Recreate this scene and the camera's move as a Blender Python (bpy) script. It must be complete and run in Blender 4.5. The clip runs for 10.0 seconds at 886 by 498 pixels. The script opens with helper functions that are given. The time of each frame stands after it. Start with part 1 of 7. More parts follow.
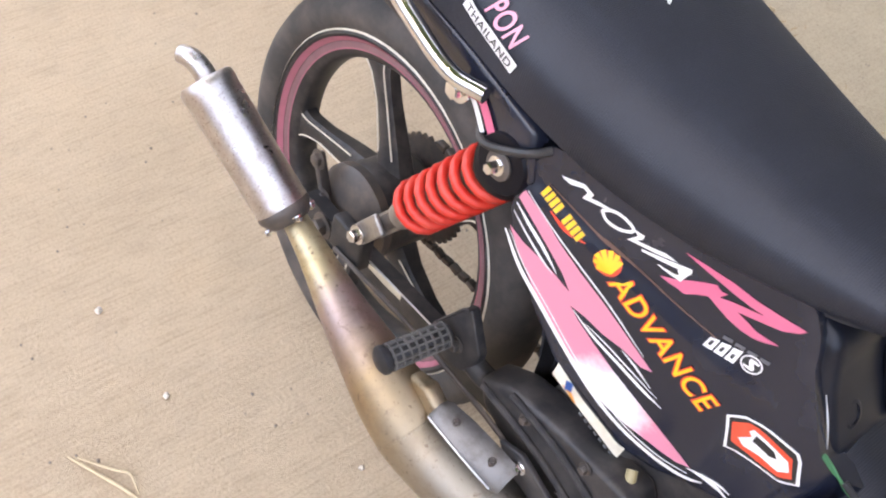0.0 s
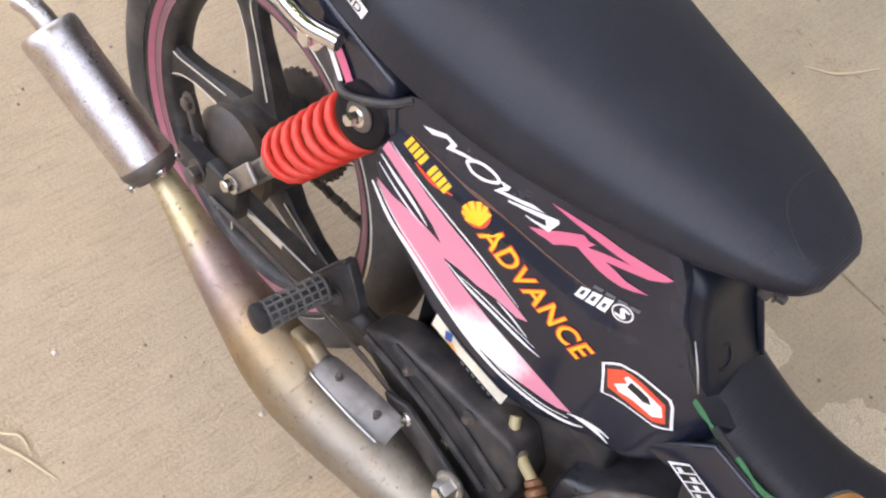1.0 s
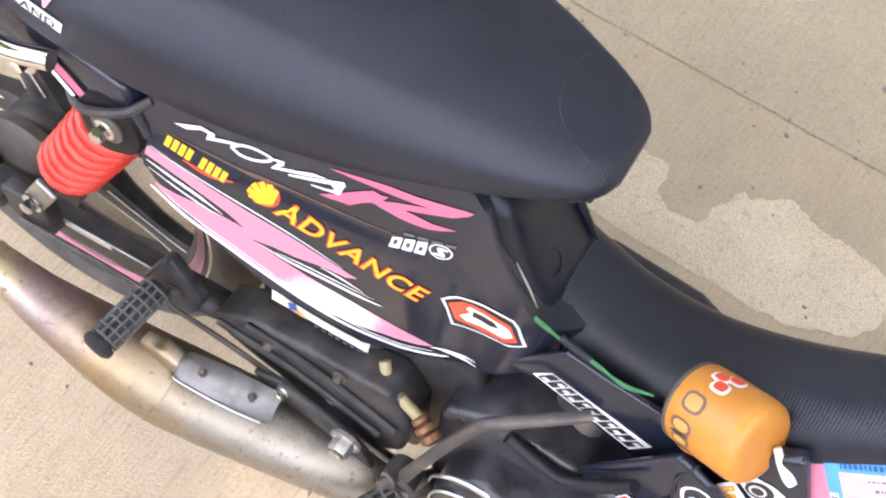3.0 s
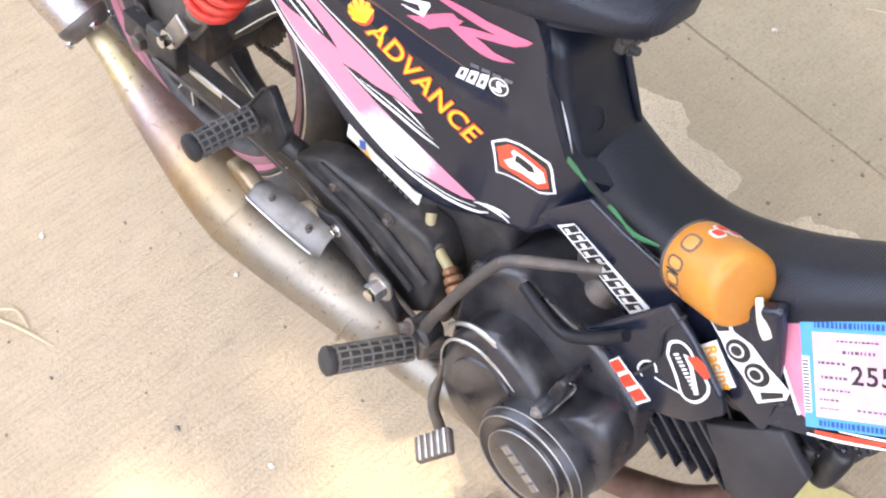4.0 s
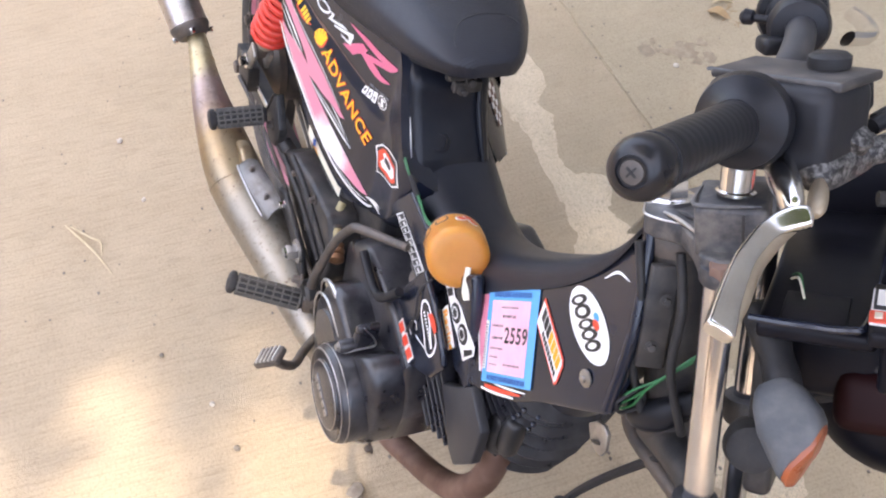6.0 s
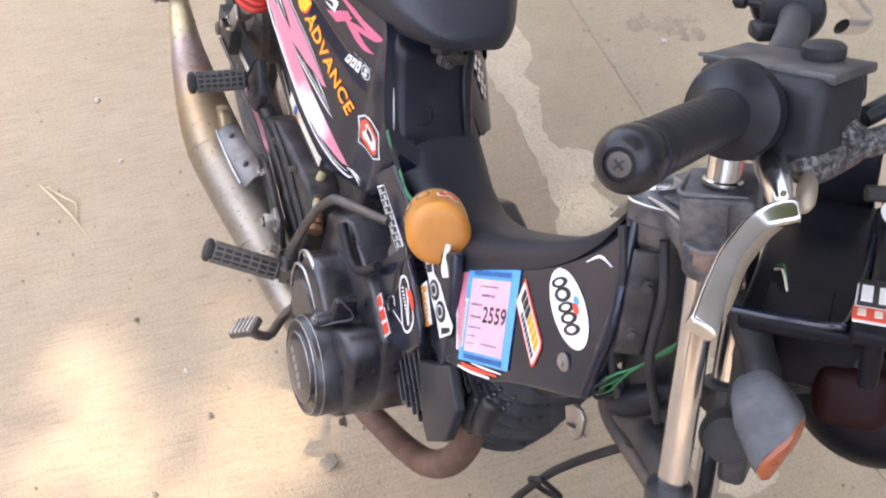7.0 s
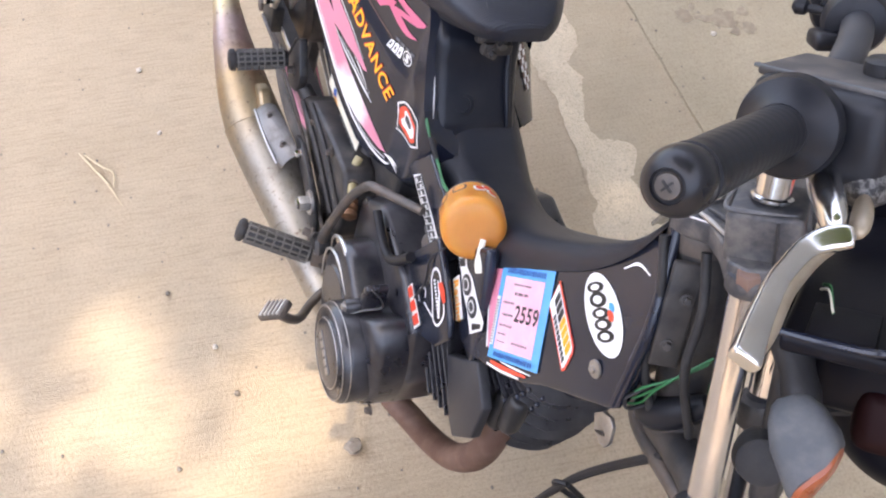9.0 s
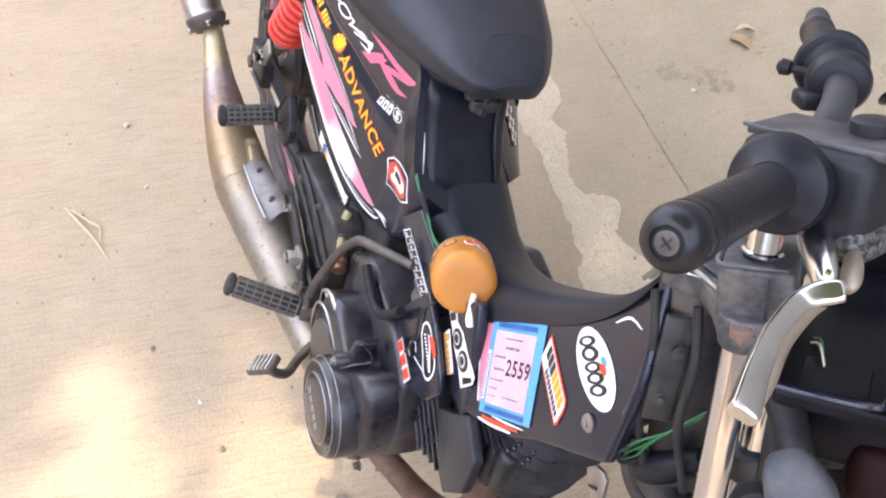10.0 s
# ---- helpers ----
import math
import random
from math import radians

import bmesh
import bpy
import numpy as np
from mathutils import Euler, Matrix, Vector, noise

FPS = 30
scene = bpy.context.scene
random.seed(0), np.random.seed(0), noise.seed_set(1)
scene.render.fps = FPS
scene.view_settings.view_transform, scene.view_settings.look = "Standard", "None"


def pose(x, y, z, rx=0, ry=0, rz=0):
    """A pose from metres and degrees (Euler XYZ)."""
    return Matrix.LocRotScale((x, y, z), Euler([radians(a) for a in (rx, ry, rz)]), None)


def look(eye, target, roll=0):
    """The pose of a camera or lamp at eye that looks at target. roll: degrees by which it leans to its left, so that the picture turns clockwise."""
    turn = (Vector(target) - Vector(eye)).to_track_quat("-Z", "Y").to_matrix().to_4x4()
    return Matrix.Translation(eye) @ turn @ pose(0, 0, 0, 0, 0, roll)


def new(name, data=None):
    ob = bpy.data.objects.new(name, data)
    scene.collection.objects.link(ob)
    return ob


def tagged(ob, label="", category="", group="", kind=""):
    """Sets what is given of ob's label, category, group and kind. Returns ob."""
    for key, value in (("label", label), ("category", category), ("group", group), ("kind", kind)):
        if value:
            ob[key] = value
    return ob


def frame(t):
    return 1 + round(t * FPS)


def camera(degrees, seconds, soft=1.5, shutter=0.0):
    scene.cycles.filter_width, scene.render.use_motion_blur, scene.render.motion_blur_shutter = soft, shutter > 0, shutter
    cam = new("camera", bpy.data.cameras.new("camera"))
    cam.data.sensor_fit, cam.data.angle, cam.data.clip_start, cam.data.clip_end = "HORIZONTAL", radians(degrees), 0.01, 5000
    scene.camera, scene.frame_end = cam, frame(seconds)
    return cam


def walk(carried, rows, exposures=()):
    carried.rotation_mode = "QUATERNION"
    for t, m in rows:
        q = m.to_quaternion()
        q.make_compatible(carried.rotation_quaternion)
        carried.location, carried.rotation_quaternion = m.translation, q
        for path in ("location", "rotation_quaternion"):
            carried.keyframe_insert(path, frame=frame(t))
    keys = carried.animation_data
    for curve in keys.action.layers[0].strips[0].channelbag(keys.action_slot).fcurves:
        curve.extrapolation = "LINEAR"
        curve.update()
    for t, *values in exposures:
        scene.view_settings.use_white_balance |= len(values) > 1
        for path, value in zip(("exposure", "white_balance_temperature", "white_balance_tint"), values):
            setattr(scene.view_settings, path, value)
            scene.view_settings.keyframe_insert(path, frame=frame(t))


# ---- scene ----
cam = camera(50.3, 10.0, 2.1)
SKY, SUN, SUN_DX, SUN_DY, N_LEAF = 0.21, 0.79, 0.0, 0.12, 36000
EXPOSURES = [(0.0, 2.56, 8200, 14), (0.5, 2.52, 8400, 14), (1.0, 2.46, 8500, 14), (1.5, 2.46, 8700, 14), (2.0, 2.70, 8600, 12), (2.2, 2.78, 8500, 12), (3.5, 2.94, 8000, 12), (4.0, 2.94, 8000, 12), (5.0, 2.56, 8000, 15), (6.5, 2.53, 7900, 15), (8.0, 2.52, 7800, 15), (9.5, 2.63, 7900, 15), (10.0, 2.68, 7900, 15)]
PATH = [
    (0, (0.639, -0.329, 1.238), (0.1858, 0.0289, 0.4218), 1.42),
    (0.5, (0.629, -0.303, 1.237), (0.2453, 0.0734, 0.3932), 5.57),
    (1, (0.633, -0.252, 1.234), (0.2909, 0.1080, 0.3663), 5.41),
    (1.2, (0.647, -0.216, 1.233), (-0.013, 0.432, -0.54), 3.7),
    (1.5, (0.642, -0.171, 1.224), (0.3548, 0.1391, 0.3175), 3.08),
    (1.8, (0.635, -0.125, 1.225), (0.3754, 0.2099, 0.3190), 2.14),
    (2, (0.605, -0.100, 1.236), (0.4012, 0.2744, 0.3315), 3.99),
    (2.2, (0.598, -0.078, 1.242), (0.4265, 0.2995, 0.3318), 3.36),
    (3.3, (0.674, -0.136, 1.230), (0.4672, 0.1108, 0.2830), -5.91),
    (3.5, (0.701, -0.166, 1.216), (0.271, 0.309, -0.678), -4.7),
    (3.8, (0.785, -0.21, 1.221), (0.206, 0.239, -0.64), -8.6),
    (4, (0.827, -0.265, 1.229), (0.153, 0.322, -0.56), -4.2),
    (4.2, (0.916, -0.315, 1.234), (0.5980, -0.0210, 0.3323), -0.92),
    (4.5, (1.052, -0.27, 1.22), (0.195, 0.263, -0.507), -7.3),
    (4.8, (1.167, -0.214, 1.254), (0.6692, 0.0633, 0.4330), -4.17),
    (5, (1.233, -0.169, 1.266), (0.7041, 0.0988, 0.4609), -3.25),
    (5.2, (1.274, -0.149, 1.279), (0.7088, 0.1024, 0.4936), -3.81),
    (6.3, (1.331, -0.115, 1.312), (0.105, 0.274, -0.22), -5.0),
    (6.5, (1.326, -0.111, 1.309), (0.116, 0.282, -0.234), -4.3),
    (7, (1.315, -0.116, 1.306), (0.156, 0.3, -0.27), -2.2),
    (7.5, (1.306, -0.125, 1.306), (0.199, 0.287, -0.308), -0.4),
    (7.8, (1.296, -0.12, 1.303), (0.305, 0.232, -0.398), -0.0),
    (8, (1.298, -0.122, 1.295), (0.336, 0.221, -0.425), 1.3),
    (8.2, (1.298, -0.119, 1.297), (0.37, 0.209, -0.445), 1.4),
    (8.5, (1.294, -0.108, 1.293), (0.343, 0.223, -0.436), 1.3),
    (8.7, (1.287, -0.096, 1.281), (0.316, 0.228, -0.437), -0.0),
    (9, (1.294, -0.109, 1.303), (0.146, 0.227, -0.299), -2.2),
    (9.5, (1.296, -0.114, 1.308), (0.061, 0.244, -0.224), -2.0),
    (10, (1.294, -0.119, 1.309), (0.075, 0.284, -0.224), -0.7),
]
walk(cam, [(t, look(eye, target, roll)) for t, eye, target, roll in PATH], EXPOSURES)

# ---------------------------------------------------------------- light
LEAN = 16.5
world = bpy.data.worlds.new("world")
scene.world = world
world.use_nodes = True
wn = world.node_tree
sky = wn.nodes.new("ShaderNodeTexSky")
sky.sky_type, sky.sun_disc = "NISHITA", False
sky.sun_elevation, sky.sun_rotation = radians(83), radians(180)
sky.air_density, sky.dust_density = 1.0, 3.0
wn.nodes["Background"].inputs["Strength"].default_value = SKY
wn.links.new(sky.outputs[0], wn.nodes["Background"].inputs["Color"])
sun = new("sun", bpy.data.lights.new("sun", "SUN"))
sun.data.energy, sun.data.angle, sun.data.color = SUN, radians(0.6), (1.0, 0.94, 0.84)
sun.matrix_world = look((0, 0, 10), (SUN_DX * 10, SUN_DY * 10, 0))


# ---------------------------------------------------------------- materials
def material(name):
    m = bpy.data.materials.new(name)
    m.use_nodes = True
    return m, m.node_tree.nodes, m.node_tree.links, m.node_tree.nodes["Principled BSDF"]


def ramp(nodes, stops):
    r = nodes.new("ShaderNodeValToRGB")
    while len(r.color_ramp.elements) < len(stops):
        r.color_ramp.elements.new(0.5)
    for e, (p, c) in zip(r.color_ramp.elements, stops):
        e.position, e.color = p, (*c, 1)
    return r


def noise_node(nodes, links, scale, detail=4.0, rough=0.55, vector=None):
    n = nodes.new("ShaderNodeTexNoise")
    n.inputs["Scale"].default_value, n.inputs["Detail"].default_value = scale, detail
    n.inputs["Roughness"].default_value = rough
    if vector is not None:
        links.new(vector, n.inputs["Vector"])
    return n


def mix(nodes, links, a, b, fac):
    m = nodes.new("ShaderNodeMix")
    m.data_type = "RGBA"
    for socket, v in ((m.inputs[6], a), (m.inputs[7], b), (m.inputs[0], fac)):
        if isinstance(v, (int, float)):
            socket.default_value = v
        elif isinstance(v, tuple):
            socket.default_value = (*v, 1)
        else:
            links.new(v, socket)
    return m.outputs[2]


def bump(nodes, links, bsdf, height, strength, distance):
    b = nodes.new("ShaderNodeBump")
    b.inputs["Strength"].default_value, b.inputs["Distance"].default_value = strength, distance
    links.new(height, b.inputs["Height"])
    links.new(b.outputs[0], bsdf.inputs["Normal"])
    return b


def coords(nodes):
    return nodes.new("ShaderNodeTexCoord").outputs["Object"]


def worn(name, base, dirt, rough, metallic=0.0, scale=30.0, amount=0.35, relief=0.2, coat=0.0, fine=400.0, spec=0.5):
    """A surface with dust and wear at two scales."""
    m, n, l, b = material(name)
    c = coords(n)
    big = noise_node(n, l, scale, 5, 0.6, c)
    small = noise_node(n, l, fine, 3, 0.6, c)
    r1 = ramp(n, [(0.42, (0, 0, 0)), (0.75, (1, 1, 1))])
    l.new(big.outputs[0], r1.inputs[0])
    f = n.new("ShaderNodeMath")
    f.operation, f.inputs[1].default_value = "MULTIPLY", amount
    l.new(r1.outputs[0], f.inputs[0])
    l.new(mix(n, l, base, dirt, f.outputs[0]), b.inputs["Base Color"])
    rr = n.new("ShaderNodeMapRange")
    rr.inputs[3].default_value, rr.inputs[4].default_value = max(0.02, rough - 0.08), min(1.0, rough + 0.22)
    l.new(big.outputs[0], rr.inputs[0])
    l.new(rr.outputs[0], b.inputs["Roughness"])
    b.inputs["Metallic"].default_value = metallic
    b.inputs["Coat Weight"].default_value = coat
    b.inputs["Specular IOR Level"].default_value = spec
    b.inputs["Coat Roughness"].default_value = 0.12
    if relief:
        bump(n, l, b, small.outputs[0], relief, 0.0006)
    return m


GLOSS = worn("black_gloss_plastic", (0.009, 0.012, 0.023), (0.075, 0.083, 0.105), 0.15, 0, 14, 0.16, 0.05, 0.15)
COWLB = worn("black_cowl_plastic", (0.011, 0.012, 0.016), (0.065, 0.063, 0.068), 0.34, 0, 18, 0.22, 0.2, 0.0, 400.0, 0.26)
# COWLB dimmed in colour and specular to stand in for dark reflections
COWLD = worn("dimmed_cowl_plastic", (0.005, 0.005, 0.008), (0.030, 0.030, 0.034), 0.30, 0, 25, 0.18, 0.2, 0.0, 400.0, 0.14)
UNDERM = worn("dirty_gloss_plastic", (0.008, 0.010, 0.016), (0.07, 0.070, 0.072), 0.26, 0, 16, 0.16, 0.15, 0.0, 400.0, 0.28)
GUARDM = worn("black_mudguard_plastic", (0.010, 0.010, 0.013), (0.07, 0.068, 0.068), 0.34, 0, 12, 0.22, 0.15)
BAREND = worn("black_bar_end", (0.010, 0.010, 0.013), (0.06, 0.06, 0.065), 0.22, 0, 30, 0.15, 0.1, 0.0, 400.0, 0.35)
COPPERY = worn("stained_brassy_alloy", (0.40, 0.33, 0.25), (0.22, 0.17, 0.12), 0.4, 0.7, 40, 0.5, 0.2)
GREYP = worn("dusty_grey_cast_metal", (0.105, 0.105, 0.112), (0.30, 0.285, 0.27), 0.5, 0.25, 45, 0.55, 0.5)
LIDM = worn("dusty_lid_plastic", (0.035, 0.034, 0.036), (0.20, 0.17, 0.15), 0.5, 0, 40, 0.6, 0.3)
CASTG = worn("worn_dark_casting", (0.050, 0.051, 0.058), (0.26, 0.235, 0.21), 0.45, 0.3, 70, 0.55, 0.6)
PITTED = worn("pitted_black_casting", (0.014, 0.014, 0.016), (0.42, 0.41, 0.40), 0.5, 0.2, 300, 0.6, 0.9)
MATTE = worn("black_matte_plastic", (0.019, 0.020, 0.026), (0.12, 0.115, 0.112), 0.46, 0, 22, 0.32, 0.25)
# dust on these two blacks is raised partly to imitate veiling glare
FRAMEB = worn("black_frame_paint", (0.017, 0.017, 0.019), (0.15, 0.128, 0.112), 0.42, 0, 35, 0.42, 0.3)
ENGINE = worn("black_engine_paint", (0.014, 0.014, 0.019), (0.13, 0.126, 0.128), 0.24, 0, 26, 0.40, 0.5, 0.2)
BAREALU = worn("scraped_aluminium_edge", (0.62, 0.62, 0.62), (0.2, 0.19, 0.18), 0.35, 1.0, 60, 0.5, 0.3)
SHIELDM = worn("stained_shield_aluminium", (0.21, 0.205, 0.20), (0.10, 0.085, 0.07), 0.46, 0.85, 60, 0.7, 0.6)
DULLALU = worn("dull_aluminium", (0.45, 0.43, 0.41), (0.16, 0.14, 0.12), 0.42, 1.0, 45, 0.6, 0.5)
CHROME = worn("chrome", (0.74, 0.74, 0.75), (0.35, 0.30, 0.26), 0.07, 1.0, 40, 0.25, 0.06)
FORKCHROME = worn("fork_chrome", (0.60, 0.61, 0.66), (0.30, 0.26, 0.32), 0.09, 1.0, 40, 0.2, 0.03)
RUBBER = worn("black_rubber", (0.017, 0.017, 0.019), (0.11, 0.102, 0.098), 0.48, 0, 30, 0.26, 0.4, 0.0, 400.0, 0.35)
TYRE = worn("tyre_rubber", (0.042, 0.039, 0.037), (0.19, 0.155, 0.13), 0.72, 0, 18, 0.5, 0.5)
RED = worn("red_spring_paint", (0.72, 0.035, 0.022), (0.75, 0.16, 0.11), 0.36, 0, 30, 0.35, 0.1, 0.2)
RUST = worn("rusty_pipe", (0.15, 0.085, 0.066), (0.29, 0.19, 0.15), 0.62, 0.4, 28, 0.8, 0.8)
PEGRUB = worn("dusty_tread_rubber", (0.075, 0.073, 0.07), (0.2, 0.18, 0.16), 0.7, 0, 30, 0.5, 0.2)
STEEL = worn("dusty_dark_steel", (0.10, 0.09, 0.085), (0.25, 0.19, 0.15), 0.5, 0.6, 40, 0.6, 0.5)
WHITE = worn("white_vinyl", (0.80, 0.79, 0.78), (0.55, 0.50, 0.46), 0.35, 0, 20, 0.3, 0.0)
PINK = worn("pink_vinyl", (0.70, 0.22, 0.32), (0.78, 0.56, 0.60), 0.33, 0, 9, 0.45, 0.0)
HOTPINK = worn("bright_pink_vinyl", (0.66, 0.125, 0.23), (0.66, 0.26, 0.33), 0.33, 0, 9, 0.25, 0.0)
RIMPINK = worn("dusty_pink_stripe", (0.42, 0.13, 0.18), (0.26, 0.12, 0.135), 0.45, 0, 30, 0.7, 0.1)
RIMMAUVE = worn("dusty_mauve_rim", (0.20, 0.10, 0.11), (0.30, 0.16, 0.17), 0.5, 0, 22, 0.6, 0.1)
LEVERALU = worn("polished_lever_alloy", (0.74, 0.73, 0.72), (0.36, 0.33, 0.30), 0.13, 1.0, 26, 0.4, 0.1)
DARKBLUE = worn("dark_blue_print", (0.02, 0.08, 0.28), (0.05, 0.14, 0.36), 0.45, 0, 30, 0.3, 0.0)
ORANGE = worn("orange_vinyl", (0.92, 0.36, 0.02), (0.8, 0.3, 0.05), 0.35, 0, 20, 0.2, 0.0)
YELLOW = worn("yellow_vinyl", (0.92, 0.52, 0.03), (0.8, 0.4, 0.05), 0.35, 0, 20, 0.2, 0.0)
REDV = worn("red_vinyl", (0.75, 0.06, 0.03), (0.75, 0.2, 0.1), 0.35, 0, 20, 0.3, 0.0)
BLUEV = worn("blue_vinyl", (0.06, 0.34, 0.68), (0.25, 0.5, 0.76), 0.4, 0, 30, 0.25, 0.0)
LILAC = worn("pale_pink_paper", (0.76, 0.40, 0.50), (0.80, 0.56, 0.63), 0.5, 0, 40, 0.6, 0.0)
GREYV = worn("grey_vinyl", (0.10, 0.10, 0.11), (0.22, 0.21, 0.2), 0.5, 0, 30, 0.3, 0.0)
TANV = worn("tan_vinyl", (0.66, 0.29, 0.07), (0.55, 0.22, 0.05), 0.4, 0, 30, 0.4, 0.0)
YELLOWP = worn("yellow_print", (0.80, 0.66, 0.05), (0.6, 0.5, 0.1), 0.45, 0, 40, 0.4, 0.0)
SIGNALP = worn("pale_grey_print", (0.62, 0.62, 0.60), (0.4, 0.4, 0.4), 0.5, 0, 60, 0.5, 0.0)
BLACKV = worn("black_print", (0.015, 0.015, 0.017), (0.06, 0.06, 0.06), 0.4, 0, 20, 0.2, 0.0)
CREAM = worn("cream_paper", (0.74, 0.70, 0.58), (0.45, 0.36, 0.26), 0.5, 0, 40, 0.6, 0.0)
GREENW = worn("green_wire", (0.012, 0.15, 0.05), (0.05, 0.12, 0.06), 0.4, 0, 30, 0.3, 0.0)
SIGNAL = worn("grey_signal_plastic", (0.062, 0.068, 0.076), (0.17, 0.17, 0.17), 0.55, 0, 45, 0.6, 0.5)
HOSE = worn("aged_clear_hose", (0.30, 0.26, 0.14), (0.2, 0.13, 0.08), 0.35, 0, 40, 0.5, 0.2)
COPPER = worn("rusty_brass_fitting", (0.26, 0.135, 0.075), (0.16, 0.075, 0.045), 0.45, 0.7, 60, 0.6, 0.4)


def faded_pink():
    """Pink vinyl that the sun and rubbing have bleached to white over one stretch."""
    m, n, l, b = material("sun_faded_pink_vinyl")
    c = coords(n)
    d = n.new("ShaderNodeVectorMath")
    d.operation = "DISTANCE"
    mp = n.new("ShaderNodeMapping")
    mp.inputs["Scale"].default_value = (1.0, 0.2, 1.35)
    l.new(c, mp.inputs["Vector"])
    l.new(mp.outputs[0], d.inputs[0])
    d.inputs[1].default_value = (0.425, -0.021, 0.618)
    ns = noise_node(n, l, 55, 6, 0.65, c)
    ma = n.new("ShaderNodeMath")
    ma.operation, ma.inputs[1].default_value = "MULTIPLY_ADD", 0.045
    l.new(ns.outputs[0], ma.inputs[0])
    l.new(d.outputs["Value"], ma.inputs[2])
    r = ramp(n, [(0.050, (0.80, 0.74, 0.75)), (0.074, (0.66, 0.235, 0.325))])
    l.new(ma.outputs[0], r.inputs[0])
    sp = ramp(n, [(0.58, (1, 1, 1)), (0.70, (0.93, 0.86, 0.90))])
    l.new(ns.outputs[0], sp.inputs[0])
    l.new(r.outputs[0], b.inputs["Base Color"])
    b.inputs["Roughness"].default_value = 0.38
    return m


FADEPINK = faded_pink()


def seat_vinyl():
    m, n, l, b = material("seat_vinyl")
    c = coords(n)
    w = n.new("ShaderNodeTexWave")
    w.inputs["Scale"].default_value, w.inputs["Distortion"].default_value = 150.0, 0.4
    w.bands_direction = "X"
    l.new(c, w.inputs["Vector"])
    v = n.new("ShaderNodeTexVoronoi")
    v.inputs["Scale"].default_value = 620
    l.new(c, v.inputs["Vector"])
    add = n.new("ShaderNodeMath")
    add.operation = "ADD"
    l.new(w.outputs[1], add.inputs[0])
    l.new(v.outputs[0], add.inputs[1])
    big = noise_node(n, l, 9, 5, 0.6, c)
    r = ramp(n, [(0.3, (0.011, 0.0125, 0.019)), (0.75, (0.019, 0.022, 0.031))])
    l.new(big.outputs[0], r.inputs[0])
    l.new(r.outputs[0], b.inputs["Base Color"])
    b.inputs["Roughness"].default_value = 0.40
    b.inputs["Specular IOR Level"].default_value = 0.38
    bump(n, l, b, add.outputs[0], 0.42, 0.0005)
    return m


SEATV = seat_vinyl()


def heat_steel():
    """Raw steel of the exhaust, tinted straw and violet by heat along its length."""
    m, n, l, b = material("heat_tinted_steel")
    c = coords(n)
    sep = n.new("ShaderNodeSeparateXYZ")
    l.new(c, sep.inputs[0])
    ns = noise_node(n, l, 14, 4, 0.6, c)
    ma = n.new("ShaderNodeMath")
    ma.operation, ma.inputs[1].default_value = "MULTIPLY_ADD", 0.10
    l.new(ns.outputs[0], ma.inputs[0])
    l.new(sep.outputs[0], ma.inputs[2])
    mr = n.new("ShaderNodeMapRange")
    mr.inputs[1].default_value, mr.inputs[2].default_value = 0.10, 0.62
    l.new(ma.outputs[0], mr.inputs[0])
    r = ramp(n, [(0.0, (0.60, 0.53, 0.37)), (0.13, (0.52, 0.44, 0.27)), (0.21, (0.38, 0.30, 0.275)), (0.28, (0.34, 0.265, 0.245)),
                 (0.38, (0.40, 0.29, 0.17)), (0.47, (0.36, 0.29, 0.20)), (0.58, (0.31, 0.28, 0.235)), (1.0, (0.37, 0.345, 0.305))])
    l.new(mr.outputs[0], r.inputs[0])
    sp = noise_node(n, l, 120, 4, 0.7, c)
    rs = ramp(n, [(0.58, (0, 0, 0)), (0.72, (1, 1, 1))])
    l.new(sp.outputs[0], rs.inputs[0])
    # soot and scale in larger flecks
    soot = noise_node(n, l, 34, 6, 0.7, c)
    rk = ramp(n, [(0.50, (0, 0, 0)), (0.72, (0.55, 0.55, 0.55))])
    l.new(soot.outputs[0], rk.inputs[0])
    tone = mix(n, l, r.outputs[0], (0.17, 0.13, 0.10), rk.outputs[0])
    l.new(mix(n, l, tone, (0.16, 0.11, 0.08), rs.outputs[0]), b.inputs["Base Color"])
    b.inputs["Metallic"].default_value = 0.9
    rr = n.new("ShaderNodeMapRange")
    rr.inputs[3].default_value, rr.inputs[4].default_value = 0.34, 0.66
    l.new(ns.outputs[0], rr.inputs[0])
    l.new(rr.outputs[0], b.inputs["Roughness"])
    bump(n, l, b, sp.outputs[0], 0.15, 0.0005)
    return m


HEAT = heat_steel()


def muffler_chrome():
    m, n, l, b = material("pitted_chrome")
    c = coords(n)
    big = noise_node(n, l, 38, 5, 0.65, c)
    pit = noise_node(n, l, 430, 3, 0.7, c)
    r = ramp(n, [(0.35, (0.64, 0.62, 0.61)), (0.60, (0.50, 0.46, 0.44)), (0.8, (0.30, 0.25, 0.23))])
    l.new(big.outputs[0], r.inputs[0])
    rp = ramp(n, [(0.56, (0, 0, 0)), (0.68, (0.8, 0.8, 0.8))])
    l.new(pit.outputs[0], rp.inputs[0])
    l.new(mix(n, l, r.outputs[0], (0.22, 0.15, 0.12), rp.outputs[0]), b.inputs["Base Color"])
    b.inputs["Metallic"].default_value = 1.0
    rr = n.new("ShaderNodeMapRange")
    rr.inputs[3].default_value, rr.inputs[4].default_value = 0.16, 0.46
    l.new(big.outputs[0], rr.inputs[0])
    l.new(rr.outputs[0], b.inputs["Roughness"])
    bump(n, l, b, pit.outputs[0], 0.5, 0.0012)
    return m


MUFFLER = muffler_chrome()


